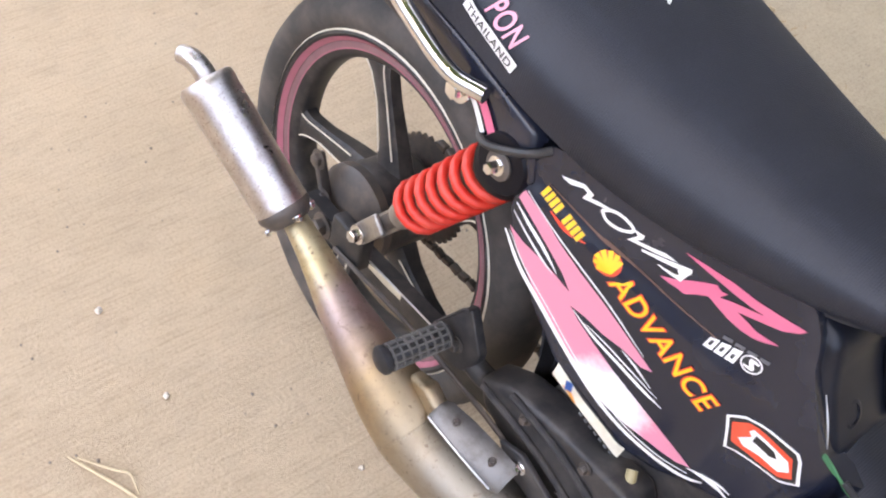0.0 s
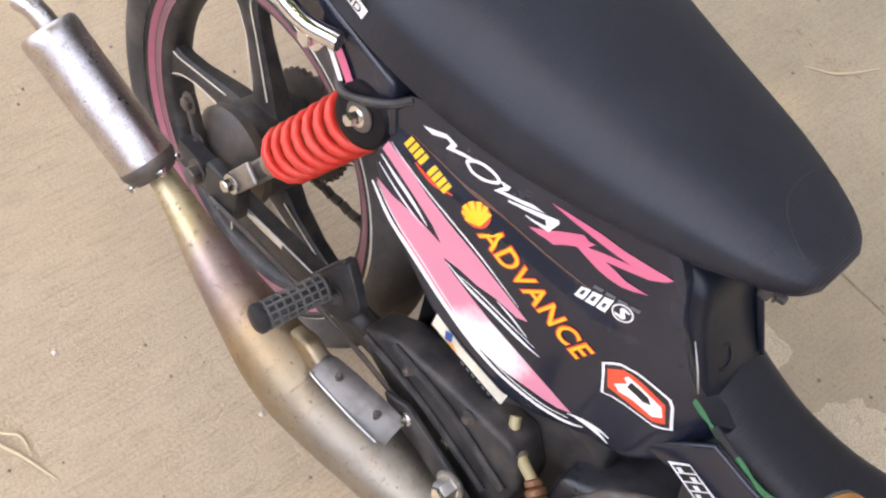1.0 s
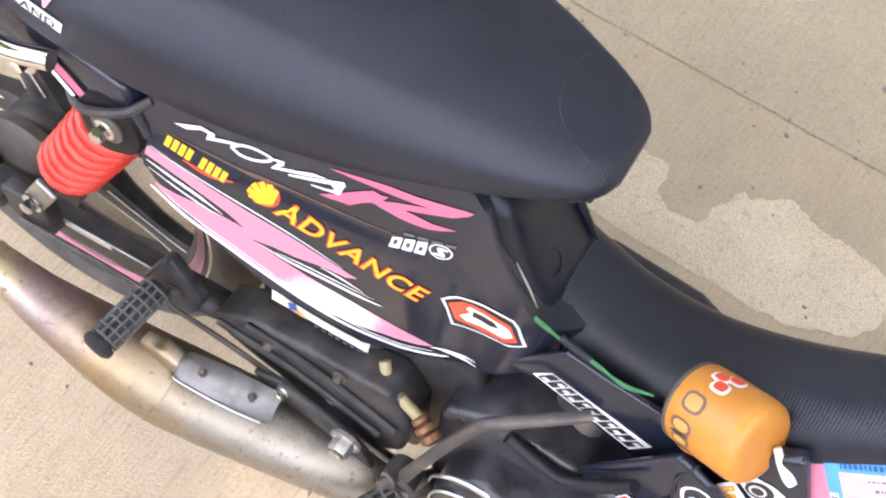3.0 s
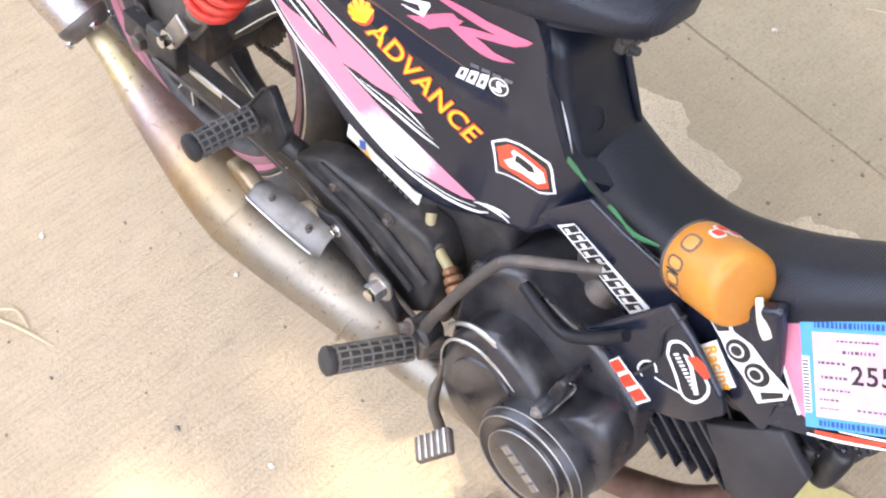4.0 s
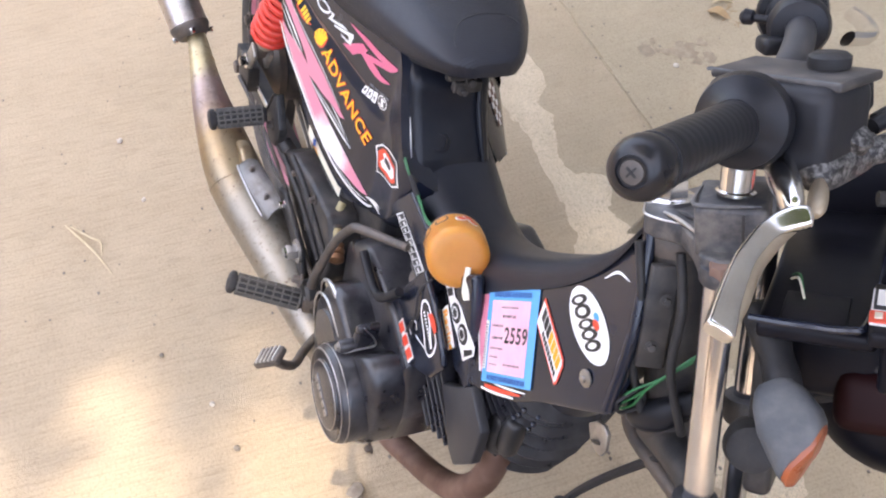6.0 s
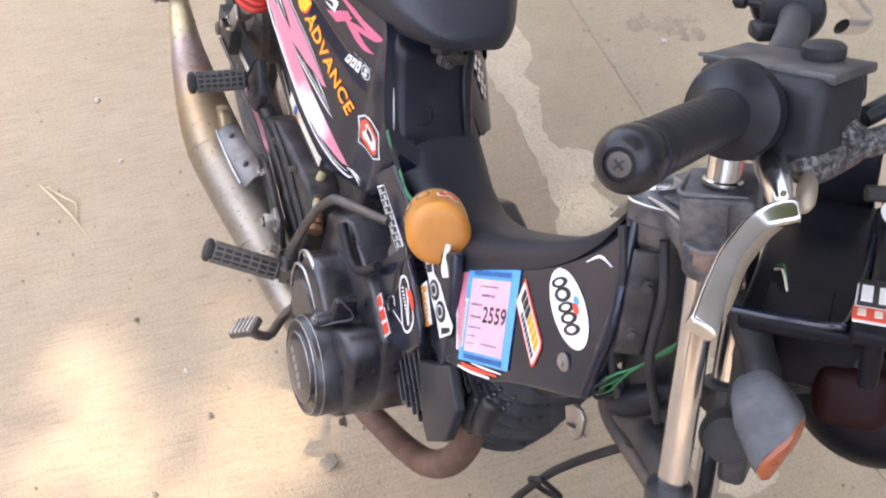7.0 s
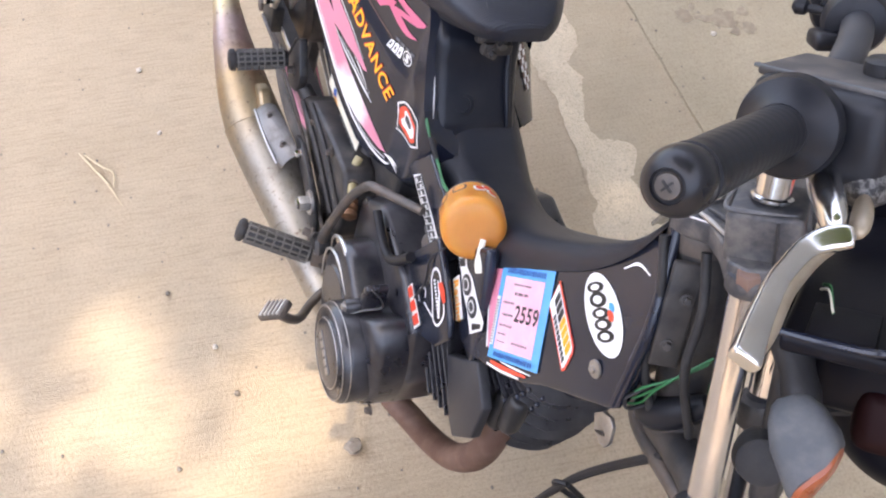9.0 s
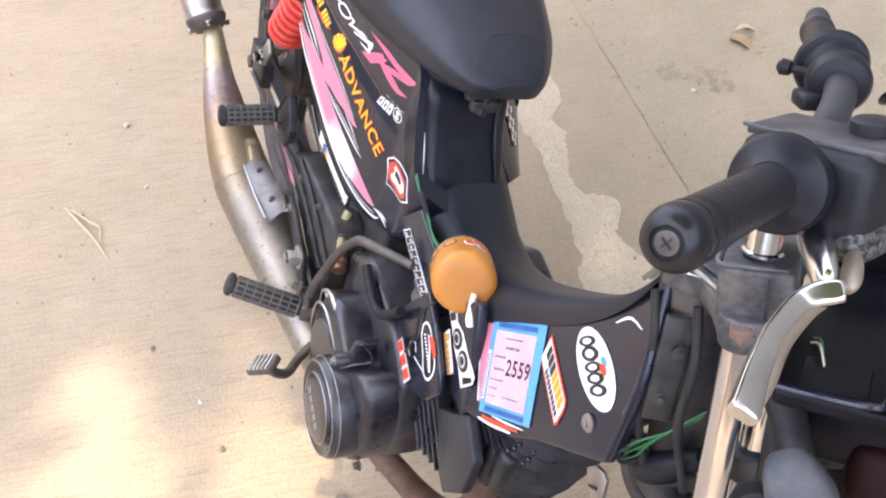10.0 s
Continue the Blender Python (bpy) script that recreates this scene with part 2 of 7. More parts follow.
def bottle_plastic():
    m, n, l, b = material("amber_plastic")
    c = coords(n)
    big = noise_node(n, l, 25, 4, 0.6, c)
    r = ramp(n, [(0.3, (0.62, 0.26, 0.045)), (0.8, (0.48, 0.17, 0.03))])
    l.new(big.outputs[0], r.inputs[0])
    l.new(r.outputs[0], b.inputs["Base Color"])
    b.inputs["Roughness"].default_value = 0.38
    b.inputs["Subsurface Weight"].default_value = 0.35
    b.inputs["Subsurface Radius"].default_value = (0.02, 0.008, 0.003)
    return m


AMBER = bottle_plastic()
LENS = worn("orange_lens", (0.30, 0.072, 0.026), (0.30, 0.12, 0.065), 0.25, 0, 60, 0.4, 0.3)
REDLENS = worn("dark_red_shade", (0.012, 0.0015, 0.002), (0.018, 0.006, 0.006), 0.5, 0, 20, 0.2, 0.0, 0.0, 400.0, 0.15)


def concrete():
    """Broom-finished concrete; past the joint line a smoother slab, with worn patches of bare aggregate along it."""
    m, n, l, b = material("concrete")
    c = coords(n)
    sep = n.new("ShaderNodeSeparateXYZ")
    l.new(c, sep.inputs[0])
    # broom strokes run along the slab
    mp = n.new("ShaderNodeMapping")
    turn = n.new("ShaderNodeMapping")
    turn.inputs["Rotation"].default_value = (0, 0, radians(-BROOM))
    l.new(c, turn.inputs["Vector"])
    mp.inputs["Scale"].default_value = (11, 190, 1)
    l.new(turn.outputs[0], mp.inputs["Vector"])
    broom = noise_node(n, l, 1.0, 4, 0.6, mp.outputs[0])
    fm = n.new("ShaderNodeMapping")
    fm.inputs["Scale"].default_value = (16, 330, 1)
    l.new(turn.outputs[0], fm.inputs["Vector"])
    fine = noise_node(n, l, 1.0, 2, 0.5, fm.outputs[0])
    both = n.new("ShaderNodeMath")
    both.operation, both.inputs[1].default_value = "MULTIPLY_ADD", 0.55
    half = n.new("ShaderNodeMath")
    half.operation, half.inputs[1].default_value = "MULTIPLY", 0.45
    l.new(broom.outputs[0], half.inputs[0])
    l.new(fine.outputs[0], both.inputs[0])
    l.new(half.outputs[0], both.inputs[2])
    big = noise_node(n, l, 3.2, 6, 0.6, c)
    mid = noise_node(n, l, 22, 5, 0.6, c)
    sand = noise_node(n, l, 210, 6, 0.8, c)
    base = ramp(n, [(0.25, (0.448, 0.348, 0.237)), (0.55, (0.492, 0.388, 0.270)), (0.8, (0.536, 0.431, 0.306))])
    l.new(big.outputs[0], base.inputs[0])
    # where the slab ends: y beyond the joint
    edge = n.new("ShaderNodeMath")
    edge.operation = "MULTIPLY_ADD"
    edge.inputs[1].default_value = 0.062
    l.new(sep.outputs[0], edge.inputs[0])
    l.new(sep.outputs[1], edge.inputs[2])
    far = n.new("ShaderNodeMapRange")
    far.inputs[1].default_value, far.inputs[2].default_value = 0.722, 0.732
    l.new(edge.outputs[0], far.inputs[0])
    # smoother slab's own tone, darkened partly to stand in for shade there
    tint = ramp(n, [(0.3, (0.385, 0.318, 0.220)), (0.7, (0.475, 0.393, 0.276))])
    l.new(big.outputs[0], tint.inputs[0])
    col = mix(n, l, base.outputs[0], tint.outputs[0], far.outputs[0])
    # the same tone, painted shade included, fades in before the joint
    band_fac = n.new("ShaderNodeMapRange")
    band_fac.inputs[1].default_value, band_fac.inputs[2].default_value, band_fac.inputs[4].default_value = 0.42, 0.58, 0.55
    l.new(edge.outputs[0], band_fac.inputs[0])
    col = mix(n, l, col, tint.outputs[0], band_fac.outputs[0])
    # stains
    st = ramp(n, [(0.52, (0, 0, 0)), (0.75, (1, 1, 1))])
    l.new(mid.outputs[0], st.inputs[0])
    sm = n.new("ShaderNodeMath")
    sm.operation, sm.inputs[1].default_value = "MULTIPLY", 0.18
    l.new(st.outputs[0], sm.inputs[0])
    col = mix(n, l, col, (0.30, 0.245, 0.185), sm.outputs[0])
    gr = ramp(n, [(0.32, (0.66, 0.63, 0.59)), (0.48, (0.98, 0.98, 0.98)), (0.58, (1.04, 1.04, 1.03)), (0.74, (1.22, 1.20, 1.16))])
    l.new(sand.outputs[0], gr.inputs[0])
    mul = n.new("ShaderNodeMix")
    mul.data_type, mul.blend_type = "RGBA", "MULTIPLY"
    mul.inputs[0].default_value = 0.9
    l.new(col, mul.inputs[6])
    l.new(gr.outputs[0], mul.inputs[7])
    # strokes are darker where their height is low, paler where it is high
    bs = ramp(n, [(0.36, (0.70, 0.67, 0.64)), (0.50, (1.0, 1.0, 1.0)), (0.64, (1.10, 1.10, 1.09))])
    l.new(both.outputs[0], bs.inputs[0])
    nf = n.new("ShaderNodeMapRange")
    nf.inputs[1].default_value, nf.inputs[2].default_value, nf.inputs[3].default_value, nf.inputs[4].default_value = 0.25, 0.55, 0.45, 0.22
    l.new(edge.outputs[0], nf.inputs[0])
    mul2 = n.new("ShaderNodeMix")
    mul2.data_type, mul2.blend_type = "RGBA", "MULTIPLY"
    l.new(nf.outputs[0], mul2.inputs[0])
    l.new(mul.outputs[2], mul2.inputs[6])
    l.new(bs.outputs[0], mul2.inputs[7])
    l.new(mul2.outputs[2], b.inputs["Base Color"])
    b.inputs["Roughness"].default_value = 0.88
    hs = n.new("ShaderNodeMath")
    hs.operation = "MULTIPLY"
    l.new(both.outputs[0], hs.inputs[0])
    l.new(nf.outputs[0], hs.inputs[1])
    ha = n.new("ShaderNodeMath")
    ha.operation, ha.inputs[1].default_value = "MULTIPLY_ADD", 0.8
    l.new(sand.outputs[0], ha.inputs[0])
    l.new(hs.outputs[0], ha.inputs[2])
    bump(n, l, b, ha.outputs[0], 0.8, 0.006)
    return m


BROOM = 84.0
CONCRETE = concrete()


def aggregate():
    """Bare mortar with sand and small stones standing out of it."""
    m, n, l, b = material("bare_aggregate")
    c = coords(n)
    v = n.new("ShaderNodeTexVoronoi")
    v.inputs["Scale"].default_value = 150
    l.new(c, v.inputs["Vector"])
    grit = noise_node(n, l, 420, 4, 0.75, c)
    big = noise_node(n, l, 9, 5, 0.6, c)
    r = ramp(n, [(0.25, (0.54, 0.448, 0.322)), (0.5, (0.635, 0.53, 0.385)), (0.75, (0.705, 0.595, 0.44))])
    l.new(big.outputs[0], r.inputs[0])
    g = ramp(n, [(0.34, (0.60, 0.57, 0.53)), (0.50, (1, 1, 1)), (0.66, (1.16, 1.15, 1.12))])
    l.new(grit.outputs[0], g.inputs[0])
    k = n.new("ShaderNodeMix")
    k.data_type, k.blend_type = "RGBA", "MULTIPLY"
    k.inputs[0].default_value = 1.0
    l.new(r.outputs[0], k.inputs[6])
    l.new(g.outputs[0], k.inputs[7])
    pick = ramp(n, [(0.80, (0, 0, 0)), (0.86, (0.3, 0.3, 0.3))])
    l.new(v.outputs["Color"], pick.inputs[0])
    l.new(mix(n, l, k.outputs[2], (0.34, 0.27, 0.20), pick.outputs[0]), b.inputs["Base Color"])
    b.inputs["Roughness"].default_value = 0.9
    h = n.new("ShaderNodeMath")
    h.operation, h.inputs[1].default_value = "MULTIPLY_ADD", -0.7
    l.new(v.outputs["Distance"], h.inputs[0])
    l.new(grit.outputs[0], h.inputs[2])
    bump(n, l, b, h.outputs[0], 0.8, 0.003)
    return m


PATCH = aggregate()
STONE = worn("grey_stone", (0.20, 0.17, 0.14), (0.34, 0.29, 0.23), 0.85, 0, 90, 0.6, 0.6)
PALESTONE = worn("pale_stone", (0.62, 0.57, 0.50), (0.45, 0.38, 0.30), 0.85, 0, 90, 0.6, 0.6)
STRAW = worn("dry_straw", (0.62, 0.52, 0.34), (0.42, 0.32, 0.2), 0.7, 0, 60, 0.5, 0.3)
DRYLEAF = worn("dry_leaf", (0.55, 0.48, 0.20), (0.42, 0.30, 0.13), 0.6, 0, 60, 0.6, 0.4)
BROWNLEAF = worn("brown_leaf", (0.36, 0.24, 0.12), (0.2, 0.12, 0.07), 0.65, 0, 60, 0.6, 0.4)
STAIN = worn("dark_stain", (0.26, 0.205, 0.145), (0.42, 0.345, 0.245), 0.85, 0, 55, 1.0, 0.3)
LEAFM = worn("canopy_leaf", (0.05, 0.11, 0.03), (0.08, 0.12, 0.04), 0.5, 0, 20, 0.4, 0.0)
# mottled grey for the added walls out of view
ADDEDWALL = worn("added_wall_grey", (0.26, 0.25, 0.23), (0.15, 0.14, 0.13), 0.9, 0, 3, 0.6, 0.4)
BARK = worn("bark", (0.16, 0.12, 0.09), (0.08, 0.06, 0.05), 0.9, 0, 12, 0.6, 0.8)


# ---------------------------------------------------------------- building helpers
def part(name, bm, mat, parent=None, label="", smooth=True, sharp=40):
    me = bpy.data.meshes.new(name)
    bmesh.ops.recalc_face_normals(bm, faces=bm.faces[:])
    bm.to_mesh(me)
    bm.free()
    me.materials.append(mat)
    if smooth:
        me.shade_smooth()
        me.set_sharp_from_angle(angle=radians(sharp))
    ob = new(name, me)
    if parent is not None:
        ob.parent = parent
    return tagged(ob, label)


def group(name, parent):
    ob = new(name)
    ob.parent = parent
    ob.empty_display_size = 0.05
    return ob


def add_to(bm, other):
    """Adds the geometry of another bmesh to bm."""
    me = bpy.data.meshes.new("tmp")
    other.to_mesh(me)
    other.free()
    bm.from_mesh(me)
    bpy.data.meshes.remove(me)
    return bm


def grid(rows, close_u=False, close_v=False, cap=False):
    """A surface through rows of points; close_v joins each row's ends, cap fills the first and last row."""
    bm = bmesh.new()
    vs = [[bm.verts.new(p) for p in row] for row in rows]
    nu, nv = len(vs), len(vs[0])
    for i in range(nu if close_u else nu - 1):
        for j in range(nv if close_v else nv - 1):
            bm.faces.new((vs[i][j], vs[(i + 1) % nu][j], vs[(i + 1) % nu][(j + 1) % nv], vs[i][(j + 1) % nv]))
    if cap:
        bm.faces.new(vs[0][::-1])
        bm.faces.new(vs[-1])
    return bm


def smooth_path(pts, per=6):
    """A Catmull-Rom curve through the points (any number of values each)."""
    pts = [np.array(p, float) for p in pts]
    if len(pts) < 3:
        return [pts[0] + (pts[1] - pts[0]) * i / per for i in range(per + 1)]
    ext = [2 * pts[0] - pts[1], *pts, 2 * pts[-1] - pts[-2]]
    out = []
    for i in range(1, len(ext) - 2):
        a, b, c, d = ext[i - 1:i + 3]
        for k in range(per):
            t = k / per
            out.append(0.5 * (2 * b + (c - a) * t + (2 * a - 5 * b + 4 * c - d) * t * t + (3 * b - a - 3 * c + d) * t ** 3))
    return out + [pts[-1]]


def tube(pts, radius, n=12, per=6, flat=1.0, square=1.0):
    """A pipe along a smooth path; radius is one number or one for each point; square below 1 makes it boxy."""
    rad = radius if isinstance(radius, (list, tuple)) else [radius] * len(pts)
    line = [[float(q) for q in p] for p in smooth_path([(*p, r) for p, r in zip(pts, rad)], per)]
    centre = [Vector(p[:3]) for p in line]
    rows, up = [], None
    for i, p in enumerate(centre):
        d = (centre[min(i + 1, len(centre) - 1)] - centre[max(i - 1, 0)]).normalized()
        if up is None:
            up = d.orthogonal().normalized()
        up = (up - d * up.dot(d)).normalized()
        side = d.cross(up)
        r = max(line[i][3], 0.0005)
        rows.append([p + r * (math.copysign(abs(math.cos(a)) ** square, math.cos(a)) * up + flat * math.copysign(abs(math.sin(a)) ** square, math.sin(a)) * side) for a in (2 * math.pi * k / n for k in range(n))])
    return grid(rows, close_v=True, cap=True)


def lathe(profile, origin, axis, n=32):
    """A turned body: profile of (radius, distance along the axis)."""
    axis = Vector(axis).normalized()
    profile = [(float(r), float(z)) for r, z in profile]
    u = axis.orthogonal().normalized()
    v = axis.cross(u)
    o = Vector(origin)
    rows = [[o + axis * z + max(r, 1e-4) * (math.cos(a) * u + math.sin(a) * v) for a in (2 * math.pi * k / n for k in range(n))] for r, z in profile]
    return grid(rows, close_v=True, cap=True)


def plate(outline, w0, w1, bevel=0.002):
    """A flat plate: an outline in (x, h) that reaches from w0 to w1 across the bike."""
    bm = bmesh.new()
    f = bm.faces.new([bm.verts.new((x, w0, h)) for x, h in outline])
    r = bmesh.ops.extrude_face_region(bm, geom=[f])
    for e in r["geom"]:
        if isinstance(e, bmesh.types.BMVert):
            e.co.y = w1
    if bevel:
        bmesh.ops.bevel(bm, geom=bm.edges[:], offset=bevel, segments=3, profile=0.5, affect="EDGES")
    return bm


def block(size, m=Matrix(), bevel=0.003):
    bm = bmesh.new()
    bmesh.ops.create_cube(bm, size=1, matrix=Matrix.Diagonal((*size, 1)))
    if bevel:
        bmesh.ops.bevel(bm, geom=bm.edges[:], offset=bevel, segments=3, profile=0.5, affect="EDGES")
    bm.transform(m)
    return bm


def ball(radius, centre, scale=(1, 1, 1), n=16):
    bm = bmesh.new()
    bmesh.ops.create_uvsphere(bm, u_segments=n, v_segments=n // 2 + 2, radius=radius)
    bm.transform(Matrix.Translation(centre) @ Matrix.Diagonal((*scale, 1)))
    return bm


def bolt(at, axis, r=0.008, long=0.006):
    """A hexagon bolt head on a washer."""
    bm = lathe([(r * 1.5, 0), (r * 1.5, long * 0.25), (r * 1.2, long * 0.3)], at, axis, 20)
    a = Vector(axis).normalized()
    return add_to(bm, lathe([(r, 0), (r, long), (r * 0.8, long * 1.2)], Vector(at) + a * long * 0.25, axis, 6))


def refine(bm, longest):
    for _ in range(5):
        es = [e for e in bm.edges if e.calc_length() > longest]
        if not es:
            break
        bmesh.ops.subdivide_edges(bm, edges=es, cuts=1)
        bmesh.ops.triangulate(bm, faces=[f for f in bm.faces if len(f.verts) > 3])
    return bm


def decal(outline, surface, off=0.0012, longest=0.0085):
    """A thin sticker: an outline in (x, h) laid on a panel whose w is surface(x, h)."""
    bm = bmesh.new()
    f = bm.faces.new([bm.verts.new((x, 0, h)) for x, h in outline])
    bm.normal_update()
    bmesh.ops.triangulate(bm, faces=[f])
    refine(bm, longest)
    for v in bm.verts:
        v.co.y = surface(v.co.x, v.co.z) - off * 0.5
    return bm


def strip(pts, widths, surface, off=0.0012):
    """A sticker stripe of changing width along a line in (x, h)."""
    line = smooth_path([(*p, w) for p, w in zip(pts, widths)], 5)
    rows = []
    for i, p in enumerate(line):
        d = line[min(i + 1, len(line) - 1)][:2] - line[max(i - 1, 0)][:2]
        d = np.array((-d[1], d[0])) / (np.hypot(*d) + 1e-9) * p[2] / 2
        rows.append([(p[0] + s * d[0], surface(p[0] + s * d[0], p[1] + s * d[1]) - off * 0.5, p[1] + s * d[1]) for s in (1, -1)])
    return grid(rows)


def lettering(text, origin, along, up, surface, off=0.002, bold=0.0, span=None):
    """Letters laid on a panel: origin, and the vectors (x, h) of one text height along and up; span is the whole word's vector."""
    cu = bpy.data.curves.new("letters", "FONT")
    cu.body, cu.size, cu.space_character, cu.offset = text, 1.0, 1.10, bold
    ob = bpy.data.objects.new("letters", cu)
    me = bpy.data.meshes.new_from_object(ob)
    bm = bmesh.new()
    bm.from_mesh(me)
    bpy.data.objects.remove(ob)
    bpy.data.meshes.remove(me)
    bmesh.ops.triangulate(bm, faces=bm.faces[:])
    if span:
        lo, hi = min(v.co.x for v in bm.verts) + bold, max(v.co.x for v in bm.verts) - bold
        along = (span[0] / (hi - lo), span[1] / (hi - lo))
    for v in bm.verts:
        a, b = v.co.x, v.co.y / 0.73
        x, h = origin[0] + a * along[0] + b * up[0], origin[1] + a * along[1] + b * up[1]
        v.co = (x, surface(x, h) - off * 0.5, h)
    return bm


def tilted(size, centre, ex, ez, bevel=0.003):
    """A bevelled block with its x axis along ex and its z axis near ez."""
    ex = Vector(ex).normalized()
    ey = Vector(ez).cross(ex).normalized()
    ez = ex.cross(ey)
    m = Matrix((ex, ey, ez)).transposed().to_4x4()
    return block(size, Matrix.Translation(centre) @ m, bevel)


# ---------------------------------------------------------------- ground
def joint_y(x):
    return 0.727 - 0.062 * x


def ground_slab():
    """One sheet that reaches far out, with a recessed joint between the two slabs."""
    xs = [-60, -12, -3, -1.5, *np.arange(-1.0, 2.01, 0.05), 3, 6, 14, 60]
    rows = []
    for x in xs:
        x = float(x)
        k = 0.0035 * noise.noise((x * 14, 3.1, 0)) if -1.5 < x < 2.5 else 0
        j = (joint_y(x) if abs(x) < 3 else 0.727 - 0.062 * max(-3, min(3, x))) + k
        rows.append([(x, y, z) for y, z in ((-60, 0), (-10, 0), (-2, 0), (0.1, 0), (j - 0.004, 0), (j - 0.0015, -0.003), (j + 0.001, -0.003), (j + 0.003, 0.001), (1.6, 0.001), (3, 0.001), (12, 0.001), (60, 0.001))])
    return grid(rows)


ground = part("ground", ground_slab(), CONCRETE, None, "", True, 20)
tagged(ground, "sunlit broom-finished concrete with a cracked joint line", "ground", kind="structure")


def flat_blob(outline, z, wobble, seed):
    """A thin patch on the ground with a ragged rim."""
    line = smooth_path([*outline, outline[0]], 10)[:-1]
    bm = bmesh.new()
    vs = []
    for i, p in enumerate(line):
        q = Vector((p[0] * 30, p[1] * 30, seed))
        o = noise.noise_vector(q) * wobble + noise.noise_vector(q * 3) * wobble * 0.5
        vs.append(bm.verts.new((p[0] + o.x, p[1] + o.y, z)))
    f = bm.faces.new(vs)
    bm.normal_update()
    bmesh.ops.triangulate(bm, faces=[f])
    return bm


PATCH_FAR = [(-0.45, 0.60), (-0.09, 0.594), (-0.03, 0.566), (0.0, 0.545), (0.04, 0.563), (0.068, 0.545), (0.135, 0.522), (0.20, 0.516), (0.235, 0.565), (0.262, 0.574), (0.312, 0.537), (0.383, 0.551), (0.44, 0.572), (0.479, 0.562), (0.506, 0.536), (0.55, 0.536), (0.602, 0.535), (0.600, 0.508), (0.61, 0.485), (0.634, 0.471),
             (0.677, 0.474), (0.690, 0.515), (0.71, 0.547), (0.73, 0.543), (0.775, 0.569), (0.804, 0.562), (0.821, 0.548), (0.873, 0.546), (0.925, 0.534), (0.950, 0.49)]
PATCH_NEAR = [(0.93, 0.44), (0.85, 0.41), (0.75, 0.40), (0.409, 0.429), (0.341, 0.453), (0.285, 0.463), (0.161, 0.476), (0.06, 0.485), (-0.047, 0.478), (-0.45, 0.53)]
patch = part("worn_patch", flat_blob([*PATCH_FAR, *PATCH_NEAR], 0.0018, 0.011, 1.0), PATCH, None)
tagged(patch, "pale ragged strip of bare aggregate on concrete", "worn patch", kind="structure")

# ---------------------------------------------------------------- motorcycle
bike = new("motorcycle")
bike.matrix_world = Matrix.Translation((0.003, 0.004, 0)) @ Matrix.Rotation(radians(-LEAN), 4, "X")
bike.empty_display_size = 0.1
tagged(bike, "small black underbone motorcycle with pink stickers on its side stand", "motorcycle")


def side_w(x, h):
    """Half width of the right side cover."""
    base = -0.128 + 0.22 * (x - 0.303) if x < 0.52 else -0.0803 - 0.10 * (x - 0.52)
    ridge = 0.600 - 0.17 * (x - 0.30)
    k = max(0.0, min(1.0, (ridge + 0.010 - h) / 0.022))
    base += 18.0 * max(0.0, x - 0.578) ** 2
    return base - 0.006 * k * k * (3 - 2 * k) * max(0.0, min(1.0, (0.55 - x) / 0.06))


def lerp_table(table, x):
    return float(np.interp(x, [a for a, _ in table], [b for _, b in table]))


COVER_LOW = [(0.268, 0.575), (0.275, 0.548), (0.301, 0.504), (0.328, 0.474), (0.366, 0.436), (0.408, 0.412), (0.456, 0.394), (0.494, 0.400), (0.53, 0.412), (0.575, 0.44), (0.60, 0.47), (0.622, 0.50)]
COVER_TOP = [(0.268, 0.60), (0.285, 0.645), (0.34, 0.66), (0.515, 0.66), (0.535, 0.64), (0.545, 0.615), (0.56, 0.595), (0.585, 0.565), (0.60, 0.552), (0.622, 0.54)]


def side_cover(sign, x_end=0.622):
    rows = []
    for x in np.linspace(0.268, x_end, 60):
        lo, hi = lerp_table(COVER_LOW, x), lerp_table(COVER_TOP, x)
        row = []
        for v in np.linspace(0, 1, 64):
            h = lo + (hi - lo) * v
            tuck = 0.02 * max(0, 1 - (h - lo) / 0.02) ** 2
            row.append((x, sign * -(side_w(x, h) + tuck), h))
        # returns inwards at both rims
        row = [(x, sign * (0.02 - side_w(x, lo) - 0.05), lo + 0.006), *row, (x, sign * (-side_w(x, hi) - 0.03), hi - 0.004)]
        rows.append(row)
    return grid(rows)


cover = part("side_cover", side_cover(-1), GLOSS, bike, "glossy black side cover with pink and white stickers")
part("side_cover", side_cover(1, 0.46), GLOSS, bike)

# stickers on the right side cover
FLASH = [(0.2776, 0.5858), (0.2806, 0.5959), (0.3014, 0.5862), (0.3271, 0.5702), (0.3559, 0.5562), (0.3889, 0.5420), (0.4233, 0.5249), (0.4475, 0.5130), (0.4376, 0.5094), (0.4160, 0.5137), (0.3957, 0.5138), (0.3752, 0.5178), (0.3592, 0.5184), (0.3708, 0.5098), (0.3922, 0.4984), (0.4203, 0.4851), (0.4443, 0.4757), (0.4684, 0.4663), (0.4925, 0.4566), (0.5168, 0.4440),
         (0.5046, 0.4400), (0.4784, 0.4405), (0.4520, 0.4400), (0.4296, 0.4430), (0.4093, 0.4485), (0.3869, 0.4605), (0.3627, 0.4785), (0.3394, 0.4950), (0.3200, 0.5100), (0.2996, 0.5292), (0.2794, 0.5537), (0.2981, 0.5459), (0.3167, 0.5424), (0.3358, 0.5372), (0.3529, 0.5309), (0.3410, 0.5432), (0.3213, 0.5570), (0.2964, 0.5735)]
part("pink_flash", decal(FLASH, side_w), FADEPINK, cover, "pink lightning-shaped sticker, bleached white in places")
